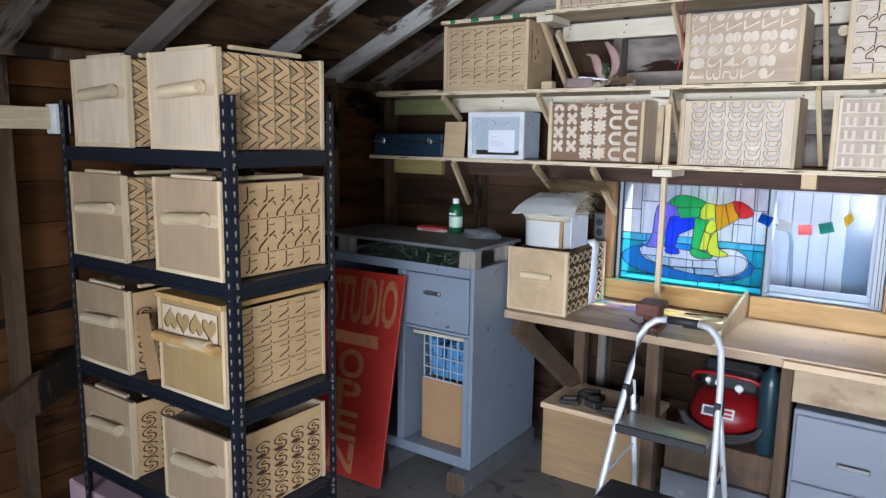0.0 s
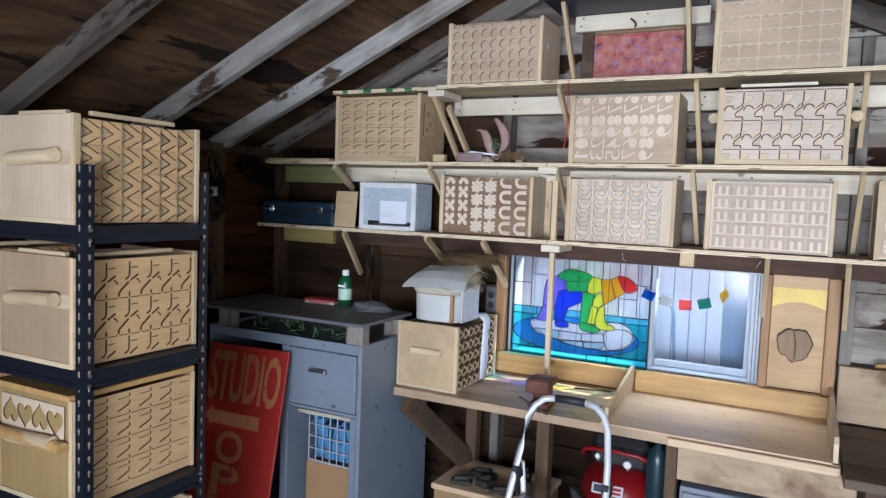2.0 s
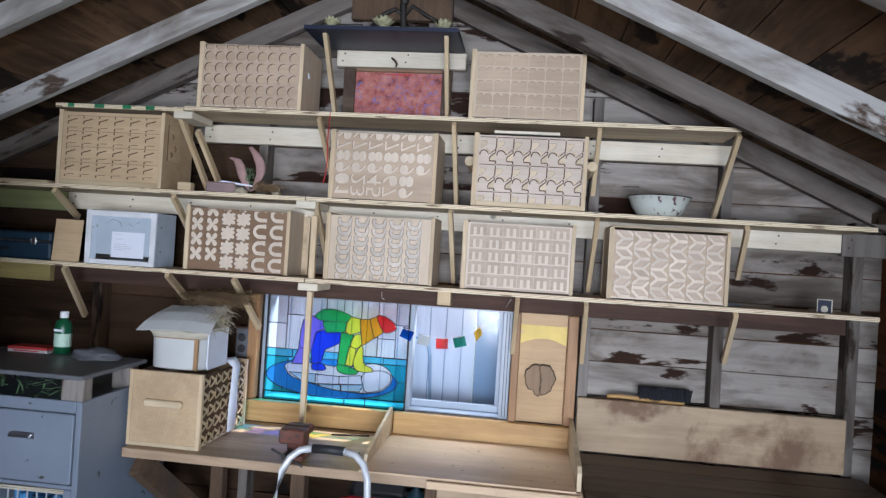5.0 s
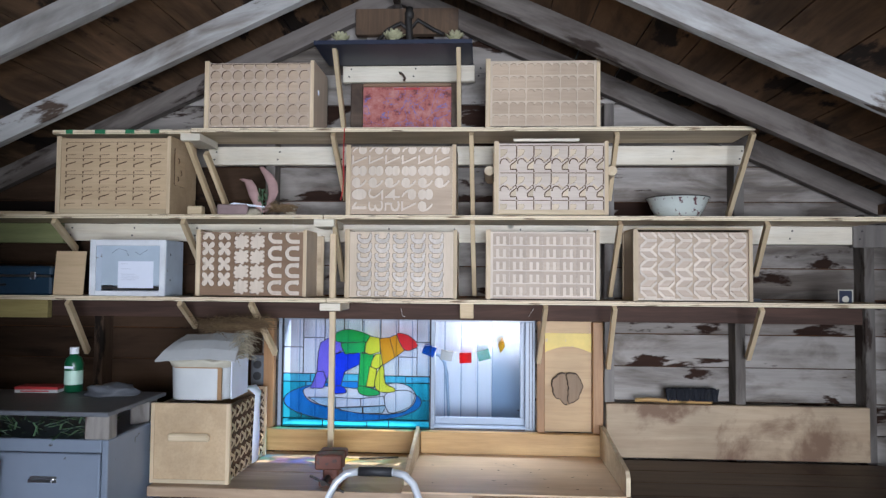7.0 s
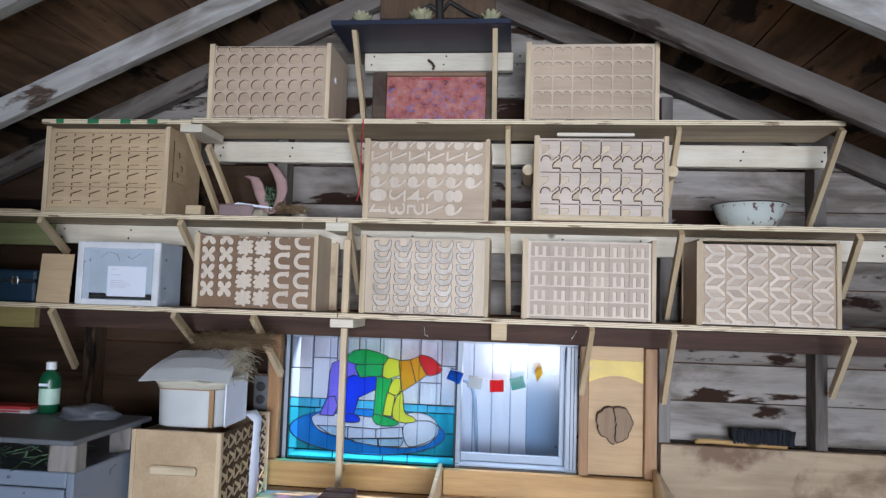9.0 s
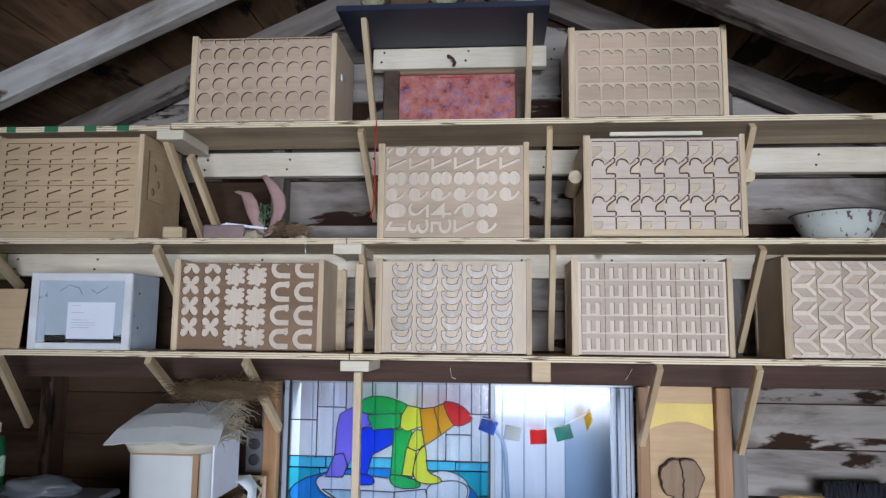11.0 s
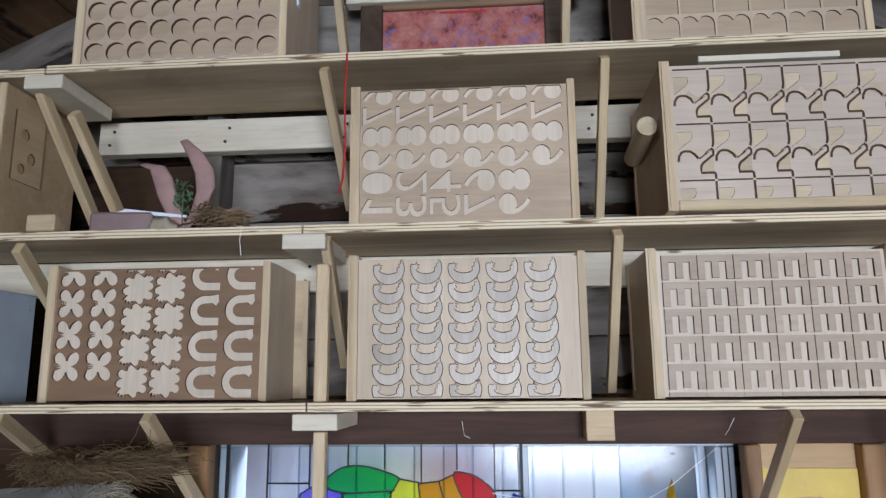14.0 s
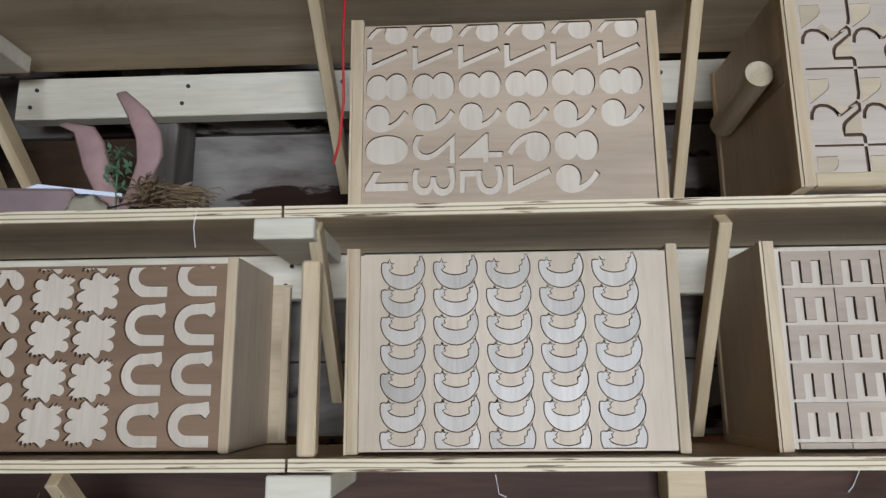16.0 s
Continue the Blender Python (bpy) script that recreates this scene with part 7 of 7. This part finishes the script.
spots = ((-0.172, 1.300, 22, FBLUE, 0), (-0.092, 1.278, 10, CLEARISH, 15), (-0.006, 1.268, -2, FRED, 10), (0.076, 1.283, -16, FGREEN, 0), (0.158, 1.327, -30, FGOLD, 62))
for x, z, rot, mt, tw in spots:
    t = part("glass_square", box(-0.028, 0.028, -0.001, 0.001, -0.024, 0.024), mt, flags)
    t.matrix_basis = pose(x, 3.425, z, 0, rot, tw)
line = [(-0.235, 3.425, 1.332)] + [(x, 3.423, z + 0.022) for x, z, *_ in spots] + [(0.262, 3.42, 1.430)]
part("cord", tube(bmesh.new(), line, 0.0008, 4), THREAD, flags, "thin thread")

# ---------- things on the shelves ----------
nest = thing("white_display_box", "white painted wooden box with a paper sheet behind its open front", "box", (-1.462, 3.165, S1 + 0.0005))
W2, HB, DB = 0.168, 0.243, 0.17
part("side_panel", box(-W2, -W2 + 0.016, 0, DB, 0, HB, 0.002), GREY_PAINT, nest)
part("inner_stile", box(-W2 + 0.0165, -W2 + 0.0495, 0.001, 0.006, 0.0165, HB - 0.0165), GREY_PAINT, nest)
part("side_panel", box(W2 - 0.016, W2, 0, DB, 0, HB, 0.002), GREY_PAINT, nest)
part("top_panel", box(-W2 + 0.0165, W2 - 0.0165, 0, DB, HB - 0.016, HB, 0.002), GREY_PAINT, nest)
part("base_panel", box(-W2 + 0.0165, W2 - 0.0165, 0, DB, 0, 0.016, 0.002), GREY_PAINT, nest)
part("back_panel", box(-W2 + 0.0165, W2 - 0.0165, DB - 0.01, DB, 0.0165, HB - 0.0165), GREY_PAINT, nest)
for a in ((-W2, -W2 + 0.026, 0.0, HB), (W2 - 0.026, W2, 0.0, HB), (-W2 + 0.0262, W2 - 0.0262, HB - 0.026, HB), (-W2 + 0.0262, W2 - 0.0262, 0.0, 0.022)):
    part("front_trim", box(a[0], a[1], -0.010, -0.0005, a[2], a[3], 0.002), WHITE_PAINT, nest)
part("sliding_panel", box(-W2 + 0.050, W2 - 0.0165, 0.001, 0.005, 0.046, HB - 0.0165), DISPLAY_PANE, nest, "pale pane with faint curves")
part("bottom_rail", rod(bmesh.new(), (-W2 + 0.045, 0.008, 0.034), (W2 - 0.035, 0.008, 0.034), 0.007, n=10), METAL_DARK, nest)
sh_ = part("paper_sheet", box(-0.045, 0.112, -0.0012, 0.0002, 0.034, 0.150), PAPER, nest, "white printed sheet")
for i, (a, wdt) in enumerate(((0.150, 0.03), (0.128, 0.04), (0.105, 0.06), (0.097, 0.08), (0.089, 0.08), (0.081, 0.06))):
    part("print_bar", box(-0.03, -0.03 + wdt, -0.0024, -0.0014, a - 0.012, a - 0.0105), FAINT_INK, sh_)
for pts in ([(-0.075, 0.0, 0.185), (-0.045, 0.0, 0.205), (-0.01, 0.0, 0.195), (0.0, 0.0, 0.172)], [(0.03, 0.0, 0.19), (0.05, 0.0, 0.178), (0.085, 0.0, 0.20)]):
    part("pencil_line", tube(bmesh.new(), pts, 0.0009, 4), INK, nest)
for x, z in ((W2 + 0.0005, 0.18), (W2 + 0.0005, 0.07)):
    part("screw_hole", rod(bmesh.new(), (x - 0.002, 0.04, z), (x + 0.0006, 0.04, z), 0.004, n=8), METAL_DARK, nest)
t = part("tan_card", box(0, 0.135, 0, 0.004, 0, 0.193), TAN_SHEET)
t.matrix_basis = pose(-1.797, 3.165, S1 + 0.001, -6, 0, 0)
tagged(t, "tan card panel standing on the shelf", "card")
case = thing("hard_case", "dark blue vinyl case with metal clasps", "case", (-2.055, 3.17, S1 + 0.0005))
part("body", box(-0.245, 0.245, 0, 0.16, 0, 0.082, 0.008), BLUE_CASE, case)
part("lid", box(-0.245, 0.245, 0, 0.16, 0.0835, 0.126, 0.008), BLUE_CASE, case)
part("rim", box(-0.243, 0.243, -0.002, 0.0, 0.078, 0.088), CHROME, case, "metal rim")
for x in (-0.17, 0.165):
    part("clasp", box(x - 0.012, x + 0.012, -0.006, -0.0025, 0.068, 0.100, 0.002), CHROME, case, "metal clasp")
part("handle", tube(bmesh.new(), [(-0.07, -0.001, 0.045), (-0.065, -0.018, 0.043), (0.035, -0.018, 0.043), (0.04, -0.001, 0.045)], 0.006, 8), RUBBER, case, "dark carrying handle")
bowl = thing("enamel_bowl", "chipped white enamel bowl with dark speckles", "bowl", (0.898, 3.245, S2 + 0.0005))
part("body", lathe(bmesh.new(), [(0.070, 0.0), (0.088, 0.006), (0.112, 0.045), (0.124, 0.080), (0.130, 0.083), (0.130, 0.086), (0.121, 0.084), (0.108, 0.045), (0.085, 0.010), (0.01, 0.008)], 36), ENAMEL, bowl, "", True)
part("rim", lathe(bmesh.new(), [(0.1302, 0.0825), (0.1330, 0.0845), (0.1302, 0.0868)], 36), METAL_DARK, bowl, "worn dark rim")
t = part("wood_block", box(-1.190, -1.128, 3.125, 3.165, S2 + 0.0005, S2 + 0.036, 0.003), PINE)
tagged(t, "small pine block on the shelf", "block")

planter = thing("clay_tray", "grey-pink clay tray with folded paper on it", "tray", (-1.005, 3.17, S2 + 0.0005), 6)
part("body", box(-0.072, 0.060, 0, 0.09, 0, 0.048, 0.006), CLAY, planter)
t2 = part("paper_fold", plate(bmesh.new(), [(-0.02, 0.0485), (0.13, 0.036), (0.13, 0.042), (0.0, 0.056)], 0.01, 0.06), PAPER, planter, "folded pale paper")
pod = thing("pod_plant", "dried plant with two long pinkish pods and a green sprig", "plant", (-0.888, 3.20, S2 + 0.0005))


def pod_mesh(pts, w0):
    bm = bmesh.new()
    prev = None
    k = len(pts)
    for i, (x, y, z) in enumerate(pts):
        f = math.sin(math.pi * min(0.98, (i + 0.5) / k)) ** 0.7
        ring = [bm.verts.new((x + w0 * f * math.cos(a), y + 0.35 * w0 * f * math.sin(a), z + 0.25 * w0 * f * math.cos(a))) for a in (math.tau * q / 10 for q in range(10))]
        if prev:
            for q in range(10):
                bm.faces.new([prev[q], prev[(q + 1) % 10], ring[(q + 1) % 10], ring[q]])
        else:
            bm.faces.new(ring[::-1])
        prev = ring
    bm.faces.new(prev)
    return bm


part("pod", pod_mesh([(0.0, 0, 0.015), (-0.020, 0, 0.05), (-0.038, 0, 0.09), (-0.050, 0, 0.125), (-0.064, 0, 0.152), (-0.098, 0, 0.162)], 0.022), EAR, pod, "", True)
part("pod", pod_mesh([(0.010, 0, 0.015), (0.034, 0, 0.055), (0.048, 0, 0.10), (0.043, 0, 0.14), (0.022, 0, 0.178), (-0.008, 0, 0.214)], 0.022), EAR, pod, "", True)
part("pod", pod_mesh([(0.0, -0.01, 0.02), (0.03, -0.012, 0.026), (0.06, -0.014, 0.032), (0.095, -0.012, 0.042), (0.12, -0.01, 0.056)], 0.018), EAR, pod, "", True)
bm = bmesh.new()
rng = random.Random(21)
for i in range(70):
    c = Vector((0.004 + rng.uniform(-0.020, 0.020), -0.012 + rng.uniform(-0.012, 0.012), rng.uniform(0.05, 0.115)))
    a = rng.uniform(0, math.tau)
    d1 = Vector((math.cos(a), math.sin(a) * 0.5, 0.6)) * 0.008
    d2 = Vector((-math.sin(a), math.cos(a) * 0.5, 0.3)) * 0.0035
    bm.faces.new([bm.verts.new(c - d1), bm.verts.new(c + d2), bm.verts.new(c + d1), bm.verts.new(c - d2)])
tube(bm, [(0, 0, 0.0), (0.002, -0.008, 0.05), (0.004, -0.012, 0.11)], 0.0018, 5)
part("green_sprig", bm, LEAF, pod, "small green sprig")
rumple("root_clump", (-0.915, 3.165, S2), (0.030, 0.022, 0.022), STRAW, "pale straw clump at the plant's foot", "straw", 1.7)
twigs("small_nest", (-0.800, 3.19, S2 + 0.0005), 170, (0.050, 0.035, 0.030), 0.055, TWIG, "small woven nest on the shelf", 11, 0.0014, 0.3)
t = rumple("pale_shell", (-0.765, 3.215, S2 + 0.0005), (0.018, 0.016, 0.034), STRAW, "pale shard beside the nest", "shard", 5.2)

art = thing("painting", "small pink abstract painting in a brown wooden frame", "painting", (-0.285, 3.405, S3 + 0.0005))
part("canvas", box(-0.205, 0.205, 0.012, 0.018, 0.0, 0.250), ART, art)
part("side_rail", box(-0.262, -0.2055, 0.0, 0.022, 0.0, 0.266, 0.003), BENCH_DARK, art)
part("side_rail", box(0.2055, 0.252, 0.0, 0.022, 0.0, 0.266, 0.003), BENCH_DARK, art)
part("top_rail", box(-0.205, 0.205, 0.0, 0.022, 0.2505, 0.2665, 0.003), BROWN_SHEET, art)
part("red_stroke", box(-0.06, 0.06, 0.0105, 0.0118, 0.238, 0.244), RED_CARD, art, "red brush stroke")
hook = part("iron_hook", tube(bmesh.new(), [(-0.315, 3.399, 2.575), (-0.315, 3.380, 2.573), (-0.300, 3.374, 2.560), (-0.290, 3.376, 2.545), (-0.297, 3.385, 2.538)], 0.005, 8), BARK, None, "", True)
tagged(hook, "rusty iron hook on the ledger board", "hook")


def cabbage(x, y, seed, r=0.048):
    t = thing("dried_cabbage", "dried curled leaf rosette on the top shelf", "dried plant", (x, y, 2.6305), group="dried rosettes")
    rng = random.Random(seed)
    for ring, (n, tilt, rr) in enumerate(((9, 20, 1.0), (8, 45, 0.85), (6, 68, 0.65))):
        for k in range(n):
            bm = bmesh.new()
            a = math.tau * k / n + ring * 0.4 + rng.uniform(-0.2, 0.2)
            rows_ = []
            for i in range(5):
                d = i / 4
                up = math.sin(radians(tilt)) * d + 0.18 * d * d
                out = math.cos(radians(tilt)) * d * (1 - 0.15 * d)
                w_ = 0.42 * math.sin(math.pi * min(1, 0.15 + 0.75 * d))
                rows_.append([bm.verts.new((Matrix.Rotation(a, 3, "Z") @ Vector((out, w_ * (u - 0.5) * 2 * 0.6, up + 0.10 * abs(u - 0.5) + rng.uniform(-0.03, 0.03)))) * r * rr) for u in (0, 0.25, 0.5, 0.75, 1)])
            for p_, q_ in zip(rows_, rows_[1:]):
                for i in range(4):
                    bm.faces.new([p_[i], p_[i + 1], q_[i + 1], q_[i]])
            lf = part("leaf", bm, CABBAGE, t, "", True)
            lf.modifiers.new("thickness", "SOLIDIFY").thickness = 0.0012
            lf.location.z = 0.012
    part("core", lathe(bmesh.new(), [(0.018, 0.0), (0.020, 0.015), (0.008, 0.04)], 10), CABBAGE, t)
    return t


cabbage(-0.548, 3.165, 1, 0.052)
cabbage(-0.318, 3.165, 2, 0.062)
cabbage(-0.055, 3.165, 3, 0.052)
bird = thing("iron_ornament", "dark iron bird-like ornament hanging under the ridge", "ornament", (-0.275, 3.385, 2.72))
part("body", tube(bmesh.new(), [(0, 0, -0.06), (0.004, 0, -0.02), (0.0, 0, 0.04), (-0.005, 0, 0.10), (0.0, 0.01, 0.16)], 0.016, 10), METAL_DARK, bird, "", True)
part("wing", tube(bmesh.new(), [(0, 0, 0.05), (-0.04, 0, 0.085), (-0.10, 0, 0.055), (-0.15, 0, 0.0)], 0.009, 8), METAL_DARK, bird, "", True)
part("wing", tube(bmesh.new(), [(0, 0, 0.05), (0.04, 0, 0.10), (0.11, 0, 0.055), (0.16, 0, 0.03)], 0.009, 8), METAL_DARK, bird, "", True)
part("head", lathe(bmesh.new(), [(0.004, 0.10), (0.020, 0.112), (0.022, 0.13), (0.012, 0.15), (0.003, 0.156)], 12), METAL_DARK, bird, "", True)

# lower wall things
slice_ = thing("log_slice", "split log slice hung on the orange panel", "log slice", (0.452, 3.4325, 1.143))
def slice_r(a):
    return 0.069 + 0.003 * math.sin(3 * a) + 0.0025 * math.sin(7 * a + 1) + 0.0015 * math.sin(15 * a) - 0.010 * math.exp(-((a - 4.25) / 0.16) ** 2) - 0.007 * math.exp(-((a - 1.75) / 0.13) ** 2)


crack = [(-0.006, 0.058), (-0.001, 0.040), (0.003, 0.026), (0.001, 0.012), (0.007, 0.0), (0.002, -0.016), (0.005, -0.032), (0.001, -0.048), (0.003, -0.062)]
for side, lo, hi, ln_ in ((1, -1.48, 1.64, crack), (-1, 1.66, 4.76, crack[::-1])):
    rim = [(slice_r(a) * math.cos(a) * 0.97 + side * 0.002, slice_r(a) * 1.05 * math.sin(a)) for a in np.linspace(lo, hi, 30)]
    half = part("half", plate(bmesh.new(), rim + [(x + side * 0.0012, z) for x, z in ln_], -0.019, 0.0), BARK, slice_, "rough dark bark")
    part("sawn_face", plate(bmesh.new(), [(x * 0.925 + side * 0.001, z * 0.93) for x, z in rim] + [(x + side * 0.0028, z * 0.93) for x, z in ln_], -0.0215, -0.0192), SLICE, half, "grey-brown end grain")
brush = thing("bench_brush", "long bench brush with black bristles and a wooden handle", "brush", (0.93, 3.42, 1.079), 0)
part("handle", tube(bmesh.new(), [(-0.175, 0, 0.014), (-0.12, 0, 0.017), (-0.02, 0, 0.013), (0.16, 0, 0.010)], 0.0095, 10), HONEY, brush, "", True)
bm = bmesh.new()
rng = random.Random(5)
for i in range(420):
    x = rng.uniform(-0.035, 0.185)
    y = rng.uniform(-0.010, 0.012)
    bar(bm, (x, y, 0.014), (x + rng.uniform(-0.012, 0.012), y + rng.uniform(-0.004, 0.01), 0.065 + rng.uniform(-0.01, 0.006)), 0.004, 0.004)
part("bristles", bm, BRUSH_HAIR, brush, "dense black bristles")
outlet = thing("wall_outlet", "dark electrical outlet box on a pale plate", "outlet", (-0.962, 3.404, 1.20))
part("plate", box(-0.030, 0.030, 0.003, 0.010, -0.068, 0.068, 0.002), SLAB_GREY, outlet)
for z in (-0.026, 0.026):
    part("socket", lathe(bmesh.new(), [(0.019, 0), (0.019, 0.006), (0.015, 0.008)], 16), RUBBER, outlet).matrix_basis = pose(0, 0.003, z, 90, 0, 0)
part("mount", box(-0.036, 0.036, 0.0102, 0.034, -0.075, 0.075), HEADER, outlet)
card = thing("small_card", "small card with a pale ornament leaning on the shelf", "card", (1.565, 3.20, S1 + 0.001))
part("card_panel", box(-0.030, 0.030, 0, 0.003, 0, 0.055), NAVY, card)
bm = box(-0.030, -0.026, -0.001, 0.0, 0, 0.055)
block(bm, 0.026, 0.030, -0.001, 0.0, 0, 0.055)
block(bm, -0.026, 0.026, -0.001, 0.0, 0.051, 0.055)
rod(bm, (0, -0.001, 0.015), (0, 0.0, 0.015), 0.014, n=12)
part("border", bm, FOAM, card, "cream border and ornament")
rumple("cloth_scrap", (1.20, 3.28, S1 + 0.0005), (0.06, 0.03, 0.012), SLAB_GREY, "small grey cloth scrap on the shelf", "cloth", 8.8)
t = part("red_cord", tube(bmesh.new(), [(-0.518, 3.140, S3 + 0.003), (-0.518, 3.128, S3 - 0.004), (-0.521, 3.127, 2.15), (-0.518, 3.128, 2.05), (-0.523, 3.127, 1.985), (-0.531, 3.129, 1.955)], 0.0022, 6), RED_CORD, None, "", True)
tagged(t, "thin red cord hanging from the shelf", "cord")
for pts in ([(-0.30, 3.403, 1.49), (-0.295, 3.395, 1.46), (-0.24, 3.44, 1.432)], [(0.30, 3.403, 1.495), (0.285, 3.40, 1.47), (0.262, 3.42, 1.432)], [(-0.73, 3.131, S2 - 0.004), (-0.732, 3.128, S2 - 0.03), (-0.728, 3.129, S2 - 0.06)]):
    t = part("white_thread", tube(bmesh.new(), pts, 0.0008, 4), THREAD)
    tagged(t, "loose white cotton thread end", "thread", "threads")
coil = thing("cable_coil", "coil of black cable hung on the side wall", "cable", (XL + 0.135, 2.91, 1.63))
pts = [(0.010 * math.sin(a * 0.37), (0.065 + 0.012 * math.sin(a * 0.9)) * math.cos(a), (0.075 + 0.010 * math.cos(a * 1.3)) * math.sin(a)) for a in np.linspace(0, 6 * math.tau, 110)]
part("cable", tube(bmesh.new(), pts, 0.006, 6), RUBBER, coil, "", True)
part("tie", box(-0.02, 0.02, -0.012, 0.012, 0.05, 0.10, 0.004), WHITE_PAINT, coil, "white tie")
part("peg", rod(bmesh.new(), (-0.045, 0, 0.075), (0.02, 0, 0.078), 0.006, n=8), METAL_DARK, coil)
t = part("loose_plank", box(-2.25, -1.83, 3.15, 3.30, S2 + 0.0005, S2 + 0.013, 0.002), PINE)
tagged(t, "thin pine plank lying on the shelf", "plank")
t = part("foil_scrap", box(-0.515, -0.490, 3.30, 3.36, S1 + 0.0005, S1 + 0.17, 0.01), GREY_PAINT)
tagged(t, "wrinkled silver foil roll behind the boxes", "foil")
